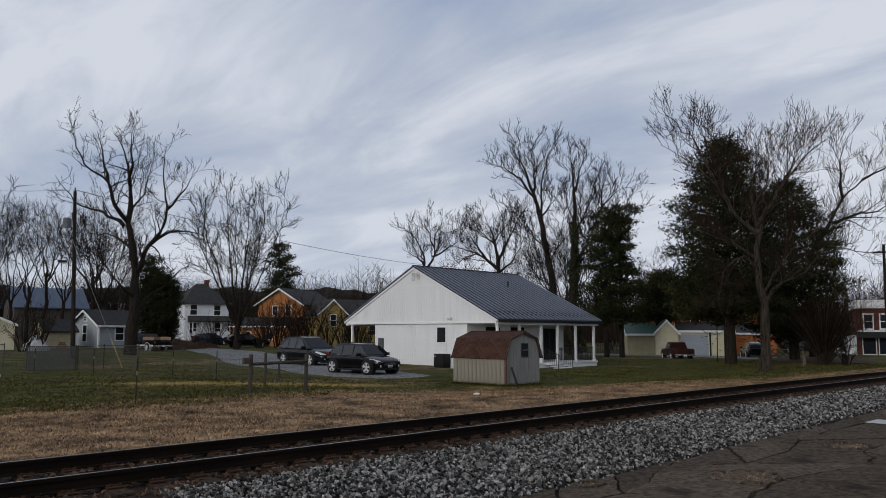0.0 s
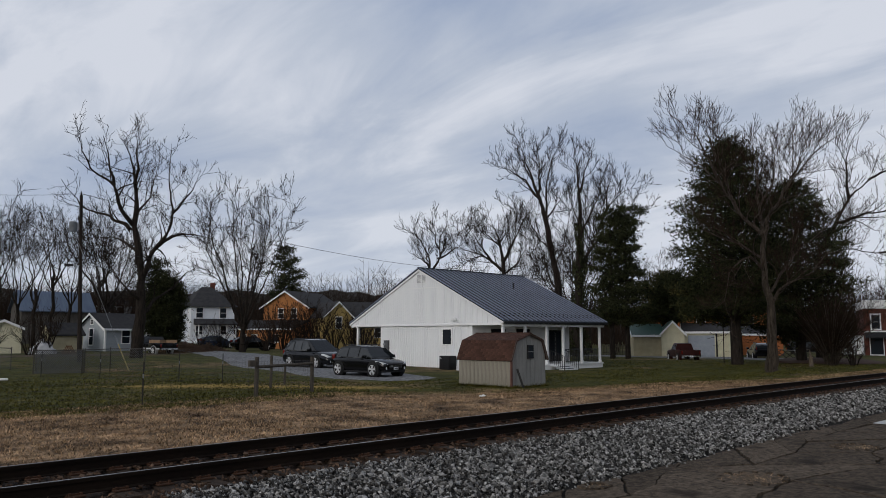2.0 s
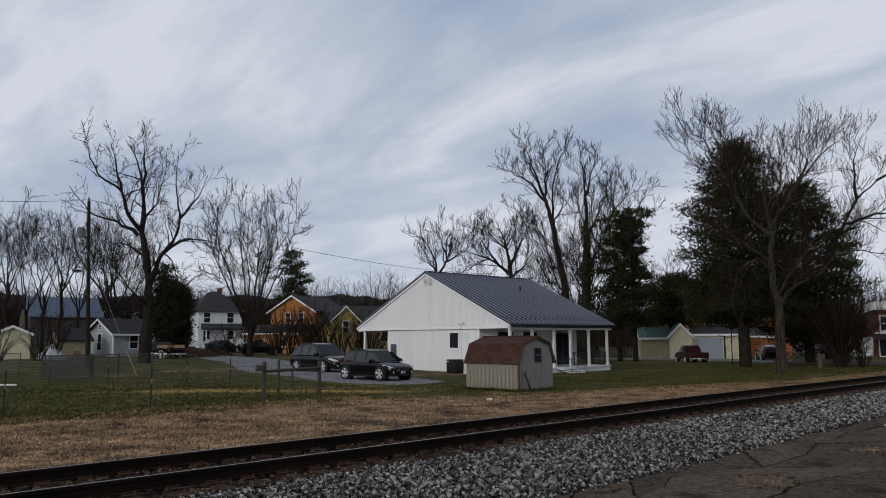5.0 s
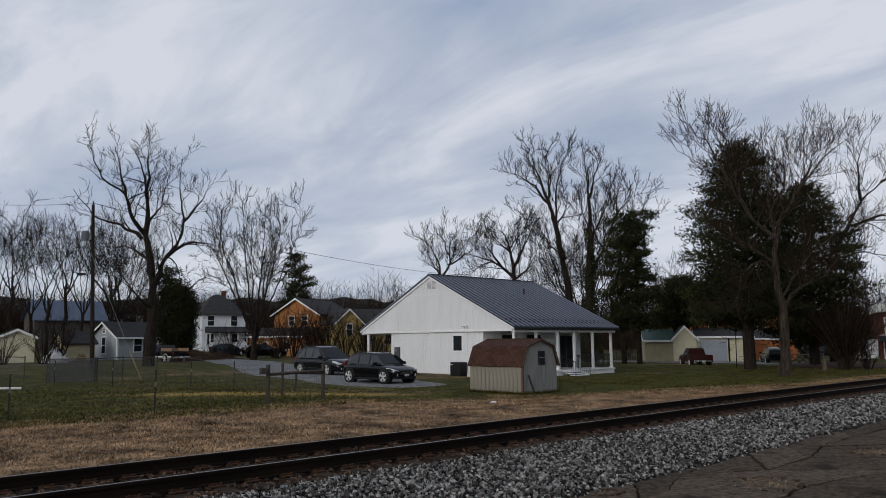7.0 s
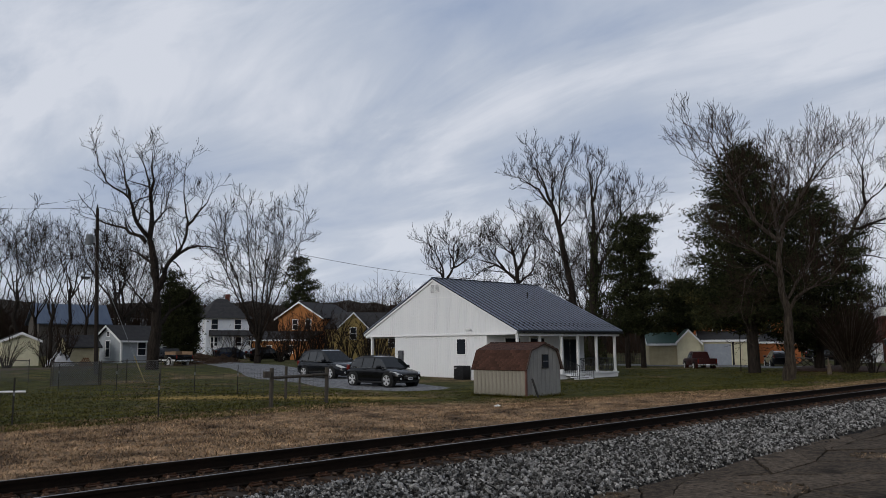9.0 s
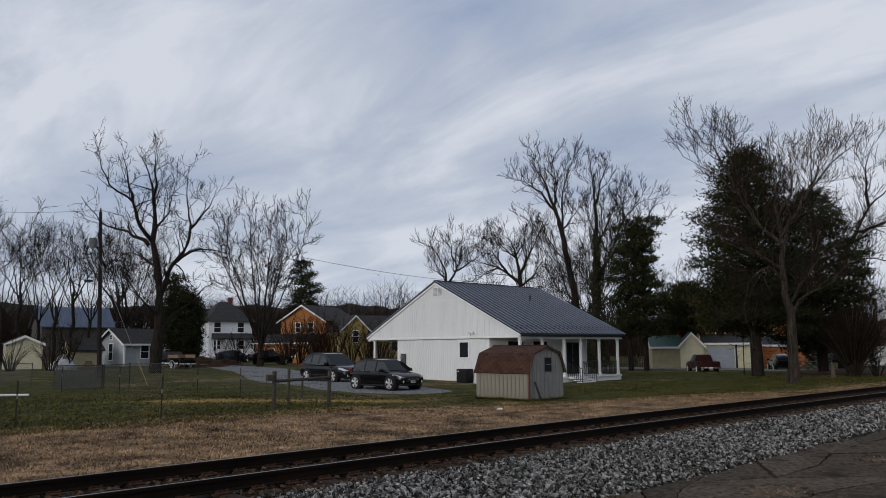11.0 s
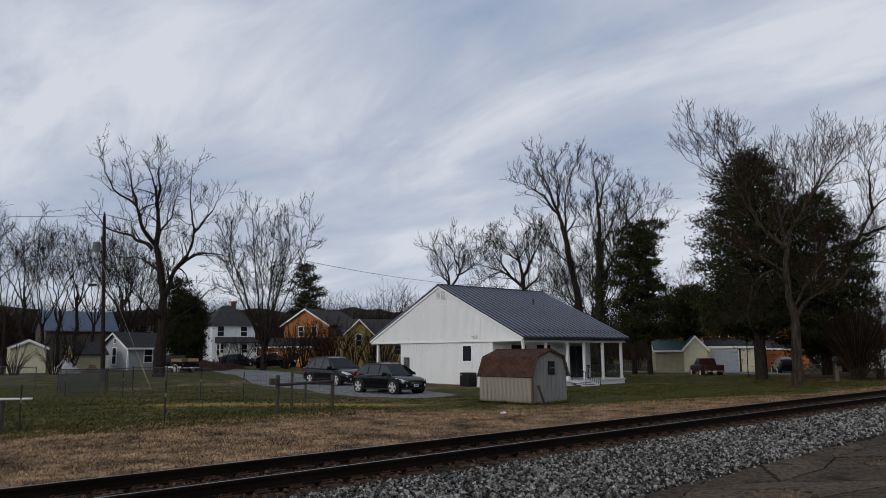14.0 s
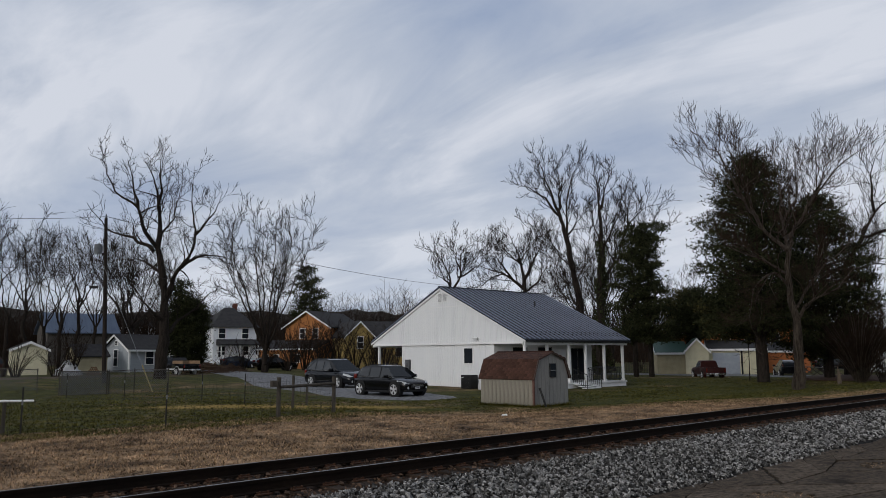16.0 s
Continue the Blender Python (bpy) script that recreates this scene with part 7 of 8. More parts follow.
def shop_row():
    hx, hy = 83.48, 27.83
    t = thing("brick_shop", hx, hy, -0.3, facing(hx, hy) + 4, "two-storey dark brick shop with white trim and a glazed front", "shop")
    W, D, H = 12.0, 9.0, 7.4
    part("wall", B(2.6, W, 0, D, -0.3, H - 1.0), M_BRICK, t)
    part("cornice", B(2.5, W + 0.1, -0.25, D, H - 1.2, H - 0.2, bevel=0.05), M_TRIM, t)
    part("cornice_band", B(2.45, W + 0.15, -0.35, 0.2, H - 0.35, H - 0.15, bevel=0.04), M_TRIM, t)
    part("storey_band", B(2.55, W, -0.06, 0, 3.2, 3.45), M_TRIM, t)
    for k in range(5):
        w_ = part("window", B(3.3 + 1.8 * k, 4.5 + 1.8 * k, -0.08, 0.02, 3.5, 5.6), M_TRIM, t)
        part("pane", B(3.45 + 1.8 * k, 4.35 + 1.8 * k, -0.1, -0.075, 3.7, 5.4), M_GLASS, w_)
        part("muntin", B(3.45 + 1.8 * k, 4.35 + 1.8 * k, -0.12, -0.095, 4.5, 4.58), M_TRIM, w_)
        s_ = part("shop_window", B(3.1 + 1.8 * k, 4.7 + 1.8 * k, -0.07, 0.02, 0.3, 2.6), M_TRIM, t)
        part("pane", B(3.2 + 1.8 * k, 4.6 + 1.8 * k, -0.09, -0.065, 0.5, 2.5), M_GLASS, s_)
    part("awning", loft(bmesh.new(), [[(2.6, -1.1, 2.5), (2.6, -1.1, 2.62), (2.6, -0.02, 3.3), (2.6, -0.02, 2.9)], [(W, -1.1, 2.5), (W, -1.1, 2.62), (W, -0.02, 3.3), (W, -0.02, 2.9)]]), M_BLACK, t, "dark awning")
    part("side_wing", B(-0.6, 2.55, 0.6, D, -0.3, 2.7), M_WHITECLAP, t)
    part("side_wing_roof", B(-0.8, 2.55, 0.4, D, 2.7, 2.85), M_TRIM, t)
    for xx in (-0.05, 0.85):
        w_ = part("window", B(xx - 0.4, xx + 0.4, 0.53, 0.62, 0.9, 2.1), M_TRIM, t)
        part("pane", B(xx - 0.3, xx + 0.3, 0.51, 0.535, 1.0, 2.0), M_GLASS, w_)
    part("door", B(1.55, 2.3, 0.54, 0.62, 0, 2.1), M_TRIM, t)
    t.scale = (0.8, 0.8, 0.8)
    return t


shop_row()


# ---------------------------------------------------------------- street furniture by the shops
def picnic_table(x, y, rz):
    t = thing("picnic_table", x, y, 0, rz, "grey wooden picnic table with benches", "picnic table", "tables by the street")
    part("tabletop", B(-0.9, 0.9, -0.38, 0.38, 0.72, 0.76), M_POST, t)
    for s in (-1, 1):
        part("bench", B(-0.9, 0.9, s * 0.75 - 0.13, s * 0.75 + 0.13, 0.42, 0.46), M_POST, t)
        part("leg", rod(rod(bmesh.new(), (s * 0.6, -0.75, 0), (s * 0.6, 0.25, 0.72), 0.04, n=4), (s * 0.6, 0.75, 0), (s * 0.6, -0.25, 0.72), 0.04, n=4), M_POST, t)
    return t


px_, py_ = 65.17, 25.56
pt = picnic_table(px_, py_, 20)
for x, y, r in ((68.57, 27.83, 50), (71.08, 26.91, 10), (68.50, 22.16, 0)):
    copy_thing(pt, pose(x, y, 0, 0, 0, r))


def street_fence():
    x0, y0 = 66.16, 44.97
    x1, y1 = 69.66, 43.26
    t = thing("white_fence", 0, 0, 0, 0, "pale picket fence beyond the porch", "fence")
    for k in range(22):
        f = k / 21
        part("picket", B(x0 + (x1 - x0) * f - 0.04, x0 + (x1 - x0) * f + 0.04, y0 + (y1 - y0) * f - 0.02, y0 + (y1 - y0) * f + 0.02, -0.1, 1.1), M_POST, t)
    for z in (0.3, 0.85):
        part("rail", rod(bmesh.new(), (x0, y0, z), (x1, y1, z), 0.035, n=4), M_POST, t)


street_fence()

# broken stump and litter
sx, sy = 51.57, 19.11
st = thing("broken_stump", sx, sy, 0, 0, "pale broken stump standing in the grass", "stump")
bm = bmesh.new()
rod(bm, (0, 0, -0.1), (0.05, 0.02, 0.75), 0.16, 0.08, 7)
rod(bm, (0.02, 0, 0.3), (0.14, 0.1, 1.05), 0.07, 0.03, 5)
rod(bm, (0, 0, 0.1), (-0.55, -0.1, 0.0), 0.09, 0.04, 6)
part("wood", bm, mat("pale_dead_wood", (0.08, 0.06, 0.042), (0.17, 0.13, 0.095), 4, 0.9, bump=0.5, stretch=(6, 6, 1)), st)
mb = thing("mulch_mound", 60.30, 21.44, -0.05, 0, "low mound of dark brown mulch under the shrub", "mound")
bm = bmesh.new()
bmesh.ops.create_uvsphere(bm, u_segments=28, v_segments=12, radius=1)
for vt in bm.verts:
    vt.co = Vector((vt.co.x * 4.5, vt.co.y * 4.0, max(vt.co.z, -0.1) * 0.38)) * (1 + 0.12 * noise.noise(vt.co * 2.5))
part("mulch", bm, mat("dark_mulch", (0.035, 0.018, 0.012), (0.075, 0.042, 0.028), 8, 0.95, bump=0.8, fine=40), mb)
lt = thing("litter", 18.9, 17.6, 0.01, 0, "crumpled white scrap of paper in the dry grass", "litter")
bm = bmesh.new()
bmesh.ops.create_icosphere(bm, subdivisions=2, radius=0.09)
for vt in bm.verts:
    vt.co = Vector((vt.co.x * 1.3, vt.co.y, vt.co.z * 0.4)) * (1 + 0.5 * noise.noise(vt.co * 20))
part("paper", bm, M_TRIM, lt)

# ---------------------------------------------------------------- sleepers, plates, stones
TRACKBED = bpy.data.objects["track_bed"]


def bed_z(y):
    return float(np.interp(y, [5.6, 6.15, 7.0, 7.9, 8.5, 9.0, 10.2, 11.4, 11.9, 12.9], [-0.06, 0.02, 0.075, 0.12, 0.135, 0.12, 0.12, 0.125, 0.08, -0.06]))


def build_ties():
    rnd = random.Random(4)
    meshes = []
    for k in range(4):
        bm = B(-0.115, 0.115, -1.3, 1.3, -0.12, 0.0, bevel=0.012)
        for vt in bm.verts:
            vt.co += Vector((0.012 * noise.noise(vt.co * 3 + Vector((k * 7, 0, 0))), 0.03 * noise.noise(vt.co * 2 + Vector((0, k * 5, 0))), 0))
        me = bpy.data.meshes.new("tie")
        bm.to_mesh(me)
        bm.free()
        me.materials.append(M_TIE)
        meshes.append(me)
    bm = B(-0.10, 0.10, -0.18, 0.18, 0, 0.018, bevel=0.004)
    for sx in (-0.06, 0.06):
        for sy in (-0.12, 0.12):
            block(bm, sx - 0.014, sx + 0.014, sy - 0.014, sy + 0.014, 0.015, 0.05)
    for s in (-1, 1):
        block(bm, -0.09, 0.09, s * 0.085 - 0.012, s * 0.085 + 0.012, 0.01, 0.035)
    plate = bpy.data.meshes.new("tie_plate")
    bm.to_mesh(plate)
    bm.free()
    plate.materials.append(M_PLATEIRON)
    x = -1.0
    while x < 62:
        tie = share("tie", rnd.choice(meshes), TRACKBED, pose(x, (RAIL_NEAR + RAIL_FAR) / 2 + bow(x) + rnd.uniform(-0.06, 0.06), 0.16 + rnd.uniform(-0.008, 0.006), 0, 0, rnd.uniform(-1.5, 1.5)))
        for ry in (RAIL_NEAR, RAIL_FAR):
            share("tie_plate", plate, tie, tie.matrix_basis.inverted() @ pose(x, ry + bow(x), 0.164))
        x += 0.53


M_PLATEIRON = mat("rusty_iron", (0.035, 0.018, 0.011), (0.085, 0.042, 0.025), 8, 0.9, metal=0.2, bump=0.3)
M_RUSTSTONE = mat("rust_stained_stone", (0.035, 0.022, 0.015), (0.13, 0.08, 0.052), 9, 0.9, bump=0.4, fine=60, jitter=0.5)
build_ties()

OCT_V = np.array([(1, 0, 0), (-1, 0, 0), (0, 1, 0), (0, -1, 0), (0, 0, 1), (0, 0, -1)], float)
OCT_F = np.array([(0, 2, 4), (2, 1, 4), (1, 3, 4), (3, 0, 4), (2, 0, 5), (1, 2, 5), (3, 1, 5), (0, 3, 5)])


def stone_shape(rng):
    """A broken stone: an uneven octahedron with sheared corners."""
    v = (OCT_V + rng.normal(size=(6, 3)) * 0.22) * rng.uniform(0.6, 1.2, size=3) * 1.15
    q, _ = np.linalg.qr(rng.normal(size=(3, 3)))
    return v @ q


def build_stones():
    rng = np.random.default_rng(12)
    shapes = [stone_shape(rng) for _ in range(40)]

    def scatter(n, x0, x1, y0, y1, s0, s1, material, name, label, bias=1.0, lift=0.35, lap=False):
        xs = x0 + (x1 - x0) * rng.uniform(0, 1, n) ** bias
        ys = rng.uniform(y0, y1, n)
        V, Fc = np.empty((n * 6, 3)), np.empty((n * 8, 3), int)
        keep = 0
        for x, y in zip(xs, ys):
            if lap and y < pavement_edge(x) - 0.12 * abs(rng.normal()):
                continue
            s = rng.uniform(s0, s1)
            sh_ = shapes[rng.integers(40)]
            z = bed_z(y) + s * lift + rng.uniform(-0.025, 0.05)
            V[keep * 6:keep * 6 + 6] = sh_ * s + (x, y + bow(x), z)
            Fc[keep * 8:keep * 8 + 8] = OCT_F + keep * 6
            keep += 1
        ob = from_lists(name, V[:keep * 6].tolist(), Fc[:keep * 8].tolist(), material, TRACKBED)
        ob["kind"] = "stuff"
        ob["label"] = label

    scatter(17000, 4.0, 16.0, 5.75, 8.75, 0.014, 0.031, M_STONE, "ballast_stones", "loose pale grey crushed stones", lap=True)
    scatter(7000, 4.0, 16.0, 5.75, 8.75, 0.014, 0.031, M_STONEDARK, "dark_ballast_stones", "loose dark grey crushed stones", lap=True)
    scatter(15500, 14.0, 34.0, 5.9, 8.75, 0.020, 0.040, M_STONE, "ballast_stones", "loose pale grey crushed stones", 1.25, lap=True)
    scatter(6500, 14.0, 34.0, 5.9, 8.75, 0.020, 0.040, M_STONEDARK, "dark_ballast_stones", "loose dark grey crushed stones", 1.25, lap=True)
    scatter(6500, 32.0, 80.0, 6.4, 8.8, 0.03, 0.055, M_STONE, "ballast_stones", "loose pale grey crushed stones", 1.4)
    scatter(3000, 32.0, 80.0, 6.4, 8.8, 0.03, 0.055, M_STONEDARK, "dark_ballast_stones", "loose dark grey crushed stones", 1.4)
    scatter(7000, 2.0, 30.0, 8.65, 11.9, 0.02, 0.036, M_RUSTSTONE, "rusty_ballast_stones", "rust-brown stones between the sleepers", 1.2, 0.1)
    scatter(2200, 2.0, 40.0, 11.6, 12.6, 0.02, 0.04, M_RUSTSTONE, "rusty_ballast_stones", "rust-brown stones beside the far rail", 1.2, 0.2)
    meshes = []
    for sh_ in shapes[:8]:
        me = bpy.data.meshes.new("stone")
        me.from_pydata(sh_.tolist(), [], OCT_F.tolist())
        me.materials.append(M_STONE)
        meshes.append(me)
    for k in range(300):
        x, y = rng.uniform(6.2, 9.6), rng.uniform(6.35, 8.2)
        s = rng.uniform(0.024, 0.044)
        share("stone", meshes[rng.integers(8)], TRACKBED, pose(x, y + bow(x), bed_z(y) + s * 0.8 + 0.02, 0, 0, rng.uniform(0, 360)) @ Matrix.Diagonal((s, s, s, 1)))


build_stones()


# ---------------------------------------------------------------- asphalt slabs
def build_slabs():
    rng = np.random.default_rng(6)
    nx, ny, x0, y0 = 22, 7, -2.0, -4.6
    dx, dy = 1.75, 1.72
    P = {}
    for i in range(nx + 1):
        for j in range(ny + 1):
            x, y = x0 + i * dx + rng.uniform(-0.55, 0.55), y0 + j * dy + rng.uniform(-0.5, 0.5)
            x += 0.5 * (j % 2) * dx
            if j == ny:
                y = pavement_edge(x)
            P[i, j] = (x, y)

    def jag(a, b):
        """The broken line from a to b; the same from either side."""
        flip = a > b
        if flip:
            a, b = b, a
        out = []
        A, Bv = Vector((*a, 0)), Vector((*b, 0))
        d = Bv - A
        nrm = Vector((-d.y, d.x, 0)).normalized()
        m = max(4, int(d.length / 0.16))
        for k in range(1, m):
            p = A.lerp(Bv, k / m)
            out.append(p + nrm * (0.11 * noise.noise(p * 1.7) + 0.05 * noise.noise(p * 6)) * math.sin(math.pi * k / m) ** 0.5)
        return out[::-1] if flip else out

    gone = {}
    for i in range(nx):
        for j in range(ny):
            corners = [P[i, j], P[i + 1, j], P[i + 1, j + 1], P[i, j + 1]]
            ring = []
            for k in range(4):
                a, b = corners[k], corners[(k + 1) % 4]
                ring.append(Vector((*a, 0)))
                if j == ny - 1 and k == 2:
                    n_ = 10
                    for q in range(1, n_):
                        x = a[0] + (b[0] - a[0]) * q / n_
                        ring.append(Vector((x, pavement_edge(x), 0)))
                else:
                    ring += jag(a, b)
            c = sum(ring, Vector()) / len(ring)
            bm = bmesh.new()
            gap = rng.choice((0.016, 0.026, 0.042, 0.062))
            top = [bm.verts.new((p + (c - p).normalized() * gap).to_tuple()[:2] + (0.03 + rng.uniform(-0.001, 0.001),)) for p in ring]
            tilt = rng.uniform(-0.006, 0.006, 3)
            for vt in top:
                vt.co.z += tilt[0] + tilt[1] * (vt.co.x - c.x) * 0.6 + tilt[2] * (vt.co.y - c.y) * 0.6
            low = [bm.verts.new((vt.co.x, vt.co.y, -0.03)) for vt in top]
            bm.faces.new(top)
            for k in range(len(top)):
                bm.faces.new((low[k], low[(k + 1) % len(top)], top[(k + 1) % len(top)], top[k]))
            bmesh.ops.triangulate(bm, faces=[f for f in bm.faces if len(f.verts) > 4])
            bmesh.ops.recalc_face_normals(bm, faces=bm.faces)
            part("slab", bm, M_ASPHALT, PAVEMENT)
    # plain asphalt further off
    bm = bmesh.new()
    xs = [36.6 + k * 2.0 for k in range(12)] + [120.0, 260.0]
    vs = [(bm.verts.new((x, -40, 0.028)), bm.verts.new((x, pavement_edge(x) - 0.05, 0.028))) for x in xs]
    for a, b in zip(vs, vs[1:]):
        bm.faces.new((a[0], b[0], b[1], a[1]))
    part("far_asphalt", bm, M_ASPHALT, PAVEMENT)
    part("near_asphalt", B(-60, 37, -40, -5.3, -0.03, 0.026), M_ASPHALT, PAVEMENT)
    part("near_asphalt", B(-60, -2.3, -5.296, 5.7, -0.03, 0.018), M_ASPHALT, PAVEMENT)


build_slabs()


def blades(name, rng, n, region, h0, h1, w, material, label, parent=None):
    """Tufts of bent grass blades as one mesh. region(rng) gives (x, y, z)."""
    V, Fc = [], []
    for _ in range(n):
        x, y, z = region(rng)
        if z is None:
            continue
        for b in range(4):
            a = rng.uniform(0, math.tau)
            h = rng.uniform(h0, h1)
            ln = rng.uniform(0.6, 2.0) * h
            ox, oy = x + rng.normal() * 0.03, y + rng.normal() * 0.03
            sx, sy = math.sin(a) * w, -math.cos(a) * w
            i = len(V)
            V += [(ox - sx, oy - sy, z - 0.01), (ox + sx, oy + sy, z - 0.01), (ox + math.cos(a) * ln, oy + math.sin(a) * ln, z + h)]
            Fc.append((i, i + 1, i + 2))
    ob = from_lists(name, V, Fc, material, parent)
    if not parent:
        tagged(ob, label, "grass", kind="stuff")
    return ob


M_STRAWBLADE = mat("straw_blades", (0.035, 0.021, 0.012), (0.52, 0.345, 0.20), 0.9, 0.95, bump=0, fine=4, jitter=0.9, spec=0.1)
M_GREENBLADE = mat("green_blades", (0.018, 0.022, 0.005), (0.130, 0.116, 0.028), 0.6, 0.95, bump=0, fine=4, jitter=0.9, spec=0.1)


def border(x):
    return min(max(28.4 - 0.42 * x, 13.4), 21.4)


def dry_spot(r):
    x = 2 + 62 * r.uniform(0, 1) ** 1.3
    e = border(x)
    y = 12.3 + (e + 1.2 - 12.3) * r.uniform(0, 1)
    return x, y, ground_z(x, y)


def green_spot(r):
    x = 2 + 58 * r.uniform(0, 1) ** 1.3
    y = border(x) + abs(r.normal()) * 13 - 0.6
    if abs(0.64 * x + 0.77 * y - 31.5) < 1.0 and abs(0.77 * x - 0.64 * y + 5) < 5 and r.uniform() < 0.75:
        return x, y, None
    if 23.6 < x < 26.1 and 20.3 < y < 23.6 or 22 < x < 44 and 27.5 < y:
        return x, y, None
    return x, y, ground_z(x, y)


gr = np.random.default_rng(31)
blades("dry_grass", gr, 44000, dry_spot, 0.015, 0.065, 0.010, M_STRAWBLADE, "short straw-coloured dry grass beside the track")
blades("lawn_grass", gr, 46000, green_spot, 0.02, 0.075, 0.014, M_GREENBLADE, "short dull green winter grass")


def weeds_at(x, y, rx, ry, n, label):
    t = thing("dead_weeds", x, y, 0.028, 0, label, "weeds", "weeds in the asphalt")
    V, Fc = [], []
    r = np.random.default_rng(int(x * 10))
    for _ in range(n):
        a, q = r.uniform(0, math.tau), r.uniform(0, 1) ** 0.6
        px, py = math.cos(a) * rx * q, math.sin(a) * ry * q
        d = r.uniform(0, math.tau)
        ln, w, h = r.uniform(0.03, 0.10), 0.004, r.uniform(0.0, 0.035)
        i = len(V)
        V += [(px - math.sin(d) * w, py + math.cos(d) * w, 0.003), (px + math.sin(d) * w, py - math.cos(d) * w, 0.003), (px + math.cos(d) * ln, py + math.sin(d) * ln, h + 0.004)]
        Fc.append((i, i + 1, i + 2))
    from_lists("stalks", V, Fc, M_STRAWBLADE, t)
    bm = bmesh.new()
    ring = [bm.verts.new((math.cos(k * math.tau / 22) * rx * (0.9 + 0.25 * noise.noise((k * 0.9, x, 0))), math.sin(k * math.tau / 22) * ry * (0.9 + 0.25 * noise.noise((k * 0.9, y, 4))), -0.01)) for k in range(22)]
    c = bm.verts.new((0, 0, 0.012))
    for k in range(22):
        bm.faces.new((ring[k], ring[(k + 1) % 22], c))
    part("soil", bm, mat("dry_soil", (0.05, 0.035, 0.02), (0.11, 0.08, 0.05), 12, 0.95, bump=0.6, fine=60), t)
    for k in range(14):
        a = k * math.tau / 14
        s = r.uniform(0.02, 0.045)
        part("rubble", B(math.cos(a) * rx - s, math.cos(a) * rx + s, math.sin(a) * ry - s, math.sin(a) * ry + s, -0.01, s * 0.8, bevel=s * 0.25), M_ASPHALT, t)
    return t


weeds_at(10.63, 4.8, 0.55, 0.42, 420, "flattened dead weeds and rubble in a broken patch of asphalt")
weeds_at(14.88, 4.84, 0.42, 0.36, 300, "flattened dead weeds and rubble in a broken patch of asphalt")
weeds_at(8.6, 6.0, 0.22, 0.16, 60, "dead weeds at the edge of the asphalt")
patch_ = thing("pale_patch", 19.43, 5.5, 0.036, 0, "pale concrete patch set in the asphalt", "patch")
part("slab", B(-0.35, 0.5, -0.3, 0.3, 0, 0.012, bevel=0.004), mat("pale_concrete", (0.36, 0.36, 0.36), (0.5, 0.5, 0.5), 4, 0.9), patch_)


# ---------------------------------------------------------------- the bird
def build_bird():
    t = thing("bird", 0, 0, 0, 0, "small dark bird in flight", "bird")
    bm = bmesh.new()
    bmesh.ops.create_uvsphere(bm, u_segments=12, v_segments=8, radius=0.5)
    for vt in bm.verts:
        vt.co = Vector((vt.co.x * 0.17, vt.co.y * 0.06, vt.co.z * 0.055))
    part("body", bm, M_TYRE, t)
    part("tail", loft(bmesh.new(), [[(-0.07, -0.012, 0.0), (-0.07, 0.012, 0.0), (-0.07, 0, 0.008)], [(-0.15, -0.03, 0.0), (-0.15, 0.03, 0.0), (-0.15, 0, 0.004)]]), M_TYRE, t)
    part("head", rod(bmesh.new(), (0.07, 0, 0.012), (0.115, 0, 0.01), 0.024, 0.008, 8), M_TYRE, t)
    wings = []
    for s in (-1, 1):
        bm = loft(bmesh.new(), [[(0.045, 0, 0), (-0.045, 0, 0), (0.0, 0, 0.01)], [(0.04, s * 0.09, 0), (-0.05, s * 0.09, 0), (0, s * 0.09, 0.008)], [(-0.03, s * 0.19, 0), (-0.05, s * 0.19, 0), (-0.04, s * 0.19, 0.003)]])
        w = part("wing", bm, M_TYRE, t)
        w.matrix_basis = pose(0, s * 0.02, 0.015)
        wings.append(w)
    t.scale = (0.8, 0.8, 0.8)
    return t, wings


BIRD, WINGS = build_bird()


# ---------------------------------------------------------------- heaps behind the fences
def brush_pile(x, y, w, h, n, label):
    t = thing("brush_pile", x, y, ground_z(x, y), facing(x, y), label, "brush pile")
    r = np.random.default_rng(int(x * 7))
    V, Fc = [], []
    for _ in range(n):
        u = r.normal() * w * 0.3
        top_ = h * math.exp(-(u / (w * 0.42)) ** 2)
        z = r.uniform(0.02, 1.0) * top_
        d = unit(np.array((r.normal(), r.normal() * 0.8, r.normal() * 0.3)))
        ln = r.uniform(0.4, 1.3)
        p = np.array((u, r.normal() * 0.5, z))
        tube(V, Fc, [p - d * ln / 2, p + r.normal(size=3) * 0.05, p + d * ln / 2], [0.03, 0.026, 0.014], 4)
    for i, v in enumerate(V):
        if v[2] < -0.02:
            V[i] = (v[0], v[1], -0.02)
    heap = from_lists("brushwood", V, Fc, mat("dead_sticks", (0.05, 0.03, 0.02), (0.13, 0.085, 0.058), 3, 0.95, bump=0.2), t)
    heap["kind"] = "stuff"
    return t


brush_pile(31.94, 66.75, 3.4, 0.95, 260, "heap of brown cut branches beside the drive")
brush_pile(36.47, 71.20, 2.6, 0.8, 160, "heap of brown cut branches beside the drive")


def firewood(x, y):
    t = thing("firewood_pile", x, y, ground_z(x, y), facing(x, y), "small stack of split firewood logs", "firewood")
    r = random.Random(2)
    m = mat("cut_firewood", (0.10, 0.055, 0.03), (0.22, 0.13, 0.075), 5, 0.9, bump=0.4)
    for row in range(5):
        for k in range(7 - row):
            cx, cz = -0.55 + 0.17 * k + 0.085 * row + r.uniform(-0.02, 0.02), 0.08 + 0.145 * row
            part("log", rod(bmesh.new(), (cx, -0.3 + r.uniform(-0.05, 0.05), cz), (cx, 0.25, cz), 0.08, 0.075, 8), m, t)
    return t


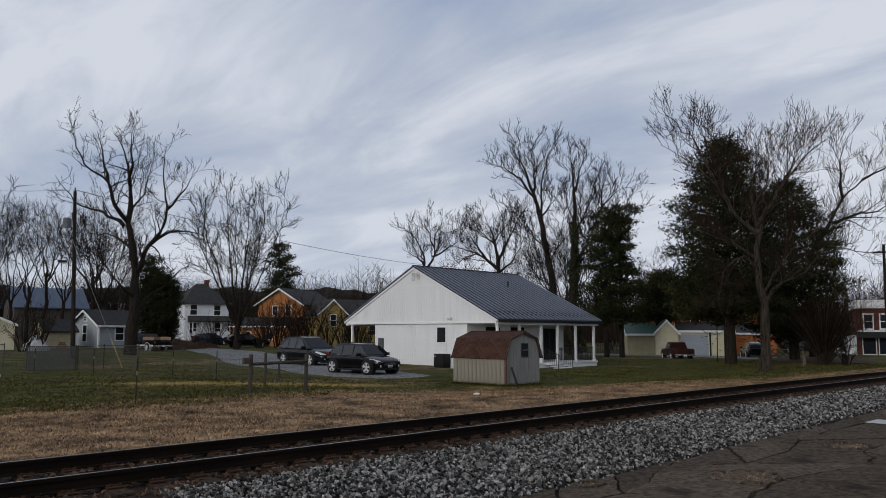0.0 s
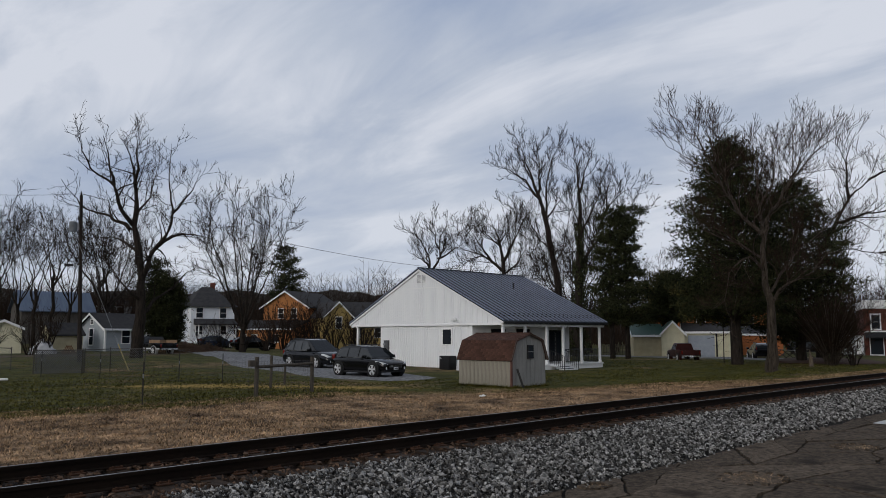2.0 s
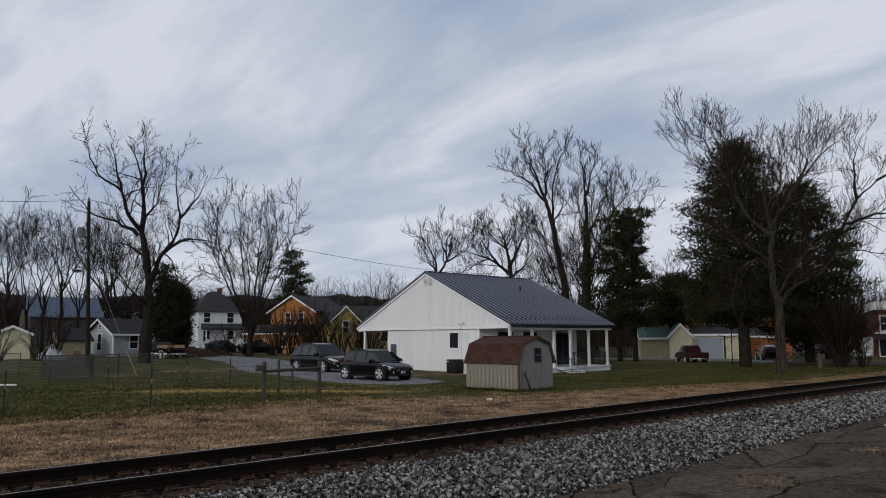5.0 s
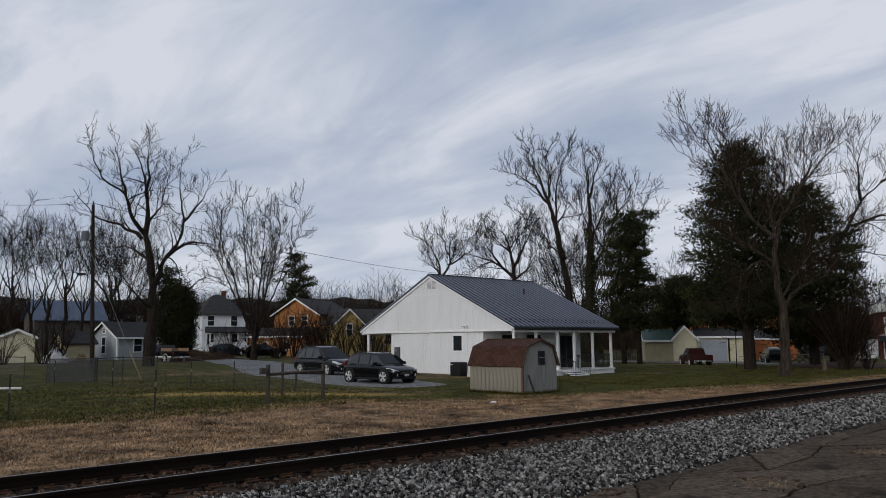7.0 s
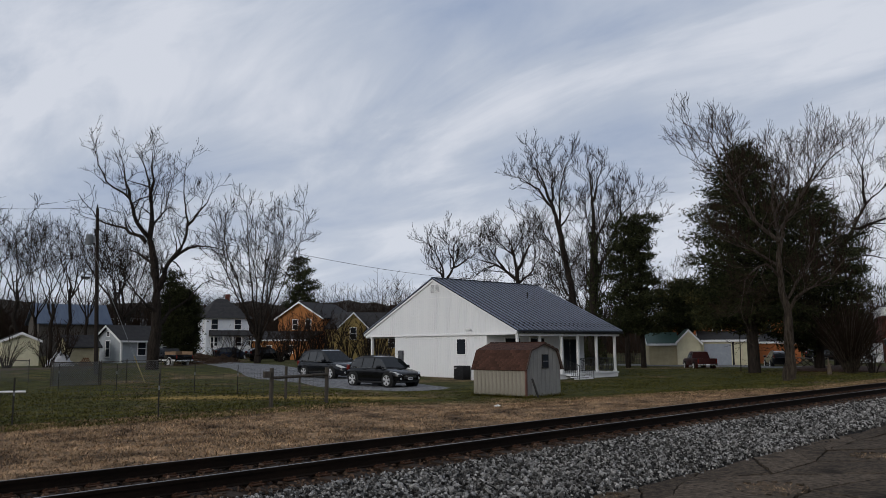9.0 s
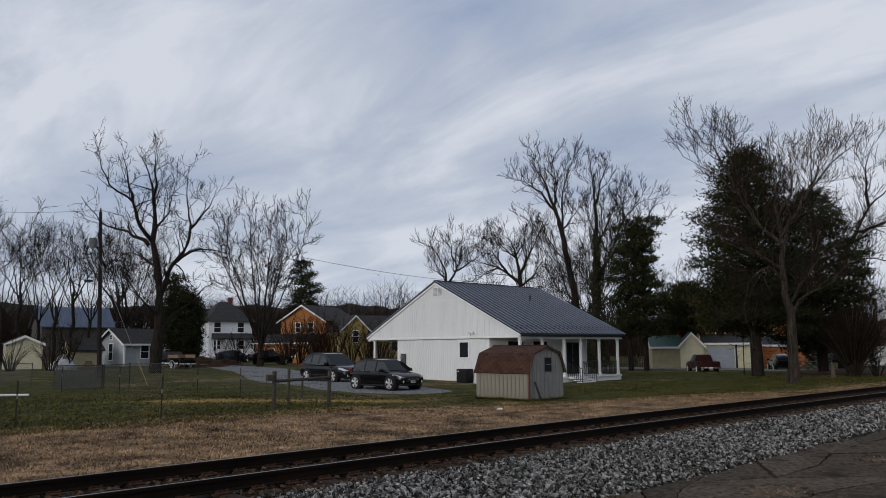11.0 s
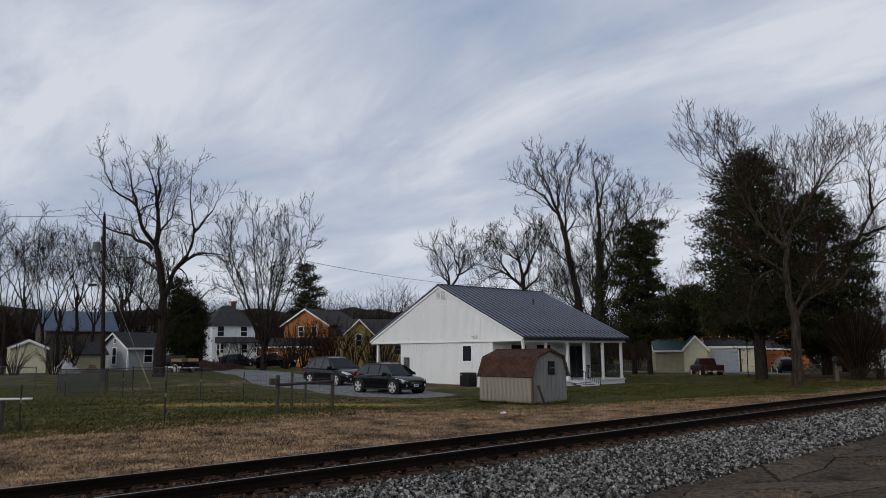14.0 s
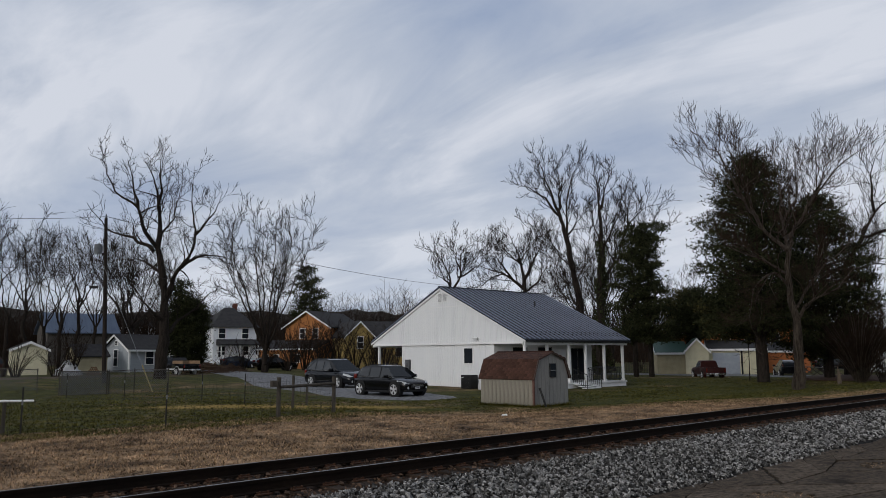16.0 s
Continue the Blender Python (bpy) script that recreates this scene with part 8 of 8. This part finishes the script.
firewood(22.83, 69.34)


def tarp_heap(x, y):
    t = thing("covered_heap", x, y, ground_z(x, y), facing(x, y), "heap under a crumpled white tarpaulin", "tarpaulin")
    bm = bmesh.new()
    bmesh.ops.create_icosphere(bm, subdivisions=4, radius=1.0)
    for vt in bm.verts:
        c = vt.co.copy()
        f = 1 + 0.22 * noise.noise(c * 2.2) + 0.10 * noise.noise(c * 6)
        vt.co = Vector((c.x * 1.05 * f, c.y * 0.7 * f, max(c.z, -0.02) * 1.25 * f * (1 - 0.35 * abs(c.x))))
    part("tarpaulin", bm, mat("white_tarpaulin", (0.42, 0.43, 0.45), (0.58, 0.59, 0.61), 4, 0.5, bump=0.4, fine=12, dist=0.06), t)
    return t


tarp_heap(21.19, 70.90)


# a dark board leans on the shed, and weeds grow along its foot
lb = thing("leaning_board", 24.05, 20.12, -0.11, 0, "dark weathered board leaning on the shed", "board")
bm = B(-0.05, 0.05, -0.015, 0.015, 0, 0.8, bevel=0.006)
ob = part("plank", bm, M_TPOST, lb)
ob.matrix_basis = pose(0, 0, 0, -16, -9, 0)


def shed_foot(r):
    if r.uniform() < 0.6:
        return 23.62 + r.normal() * 0.05, r.uniform(20.4, 23.4), -0.13
    return r.uniform(23.6, 25.95), 20.34 + r.normal() * 0.05, -0.13


blades("weeds", gr, 420, shed_foot, 0.06, 0.20, 0.009, M_GREENBLADE, "tufts of weeds along the foot of the shed")


def motions():
    # the overcast drifts slowly sideways
    walk(CLOUDS, [(0.0, pose(0, 0, 0, 0, 0, 0.0)), (8.0, pose(0, 0, 0, 0, 0, -0.27)), (16.0, pose(0, 0, 0, 0, 0, -0.54))])
    # a bird leaves the tall tree, climbs away over the roof and is gone
    way = [(0.0, 43.87, 15.42, 12.38), (0.5, 43.9, 15.35, 12.4), (0.8, 44.1, 14.4, 13.8), (1.0, 43.39, 15.26, 15.29), (1.3, 42.73, 17.03, 18.04), (1.5, 42.27, 18.14, 19.34), (1.7, 41.89, 19.0, 21.0),
           (2.0, 41.03, 20.8, 23.57), (3.0, 37.3, 26.9, 32.5), (5.0, 28.0, 45.0, 46.0), (8.0, 5.0, 80.0, 60.0), (16.0, -60.0, 190.0, 80.0)]
    walk(BIRD, [(t, pose(x, y, z, 0, -20, 112)) for t, x, y, z in way])
    for s, w in zip((-1, 1), WINGS):
        beats = [(0.0, 8)] + [(0.4 + 0.1 * k, 34 if k % 2 else -28) for k in range(18)] + [(2.4, 10), (16.0, 12)]
        walk(w, [(t, pose(0, s * 0.02, 0.015, s * a, 0, 0)) for t, a in beats])


motions()
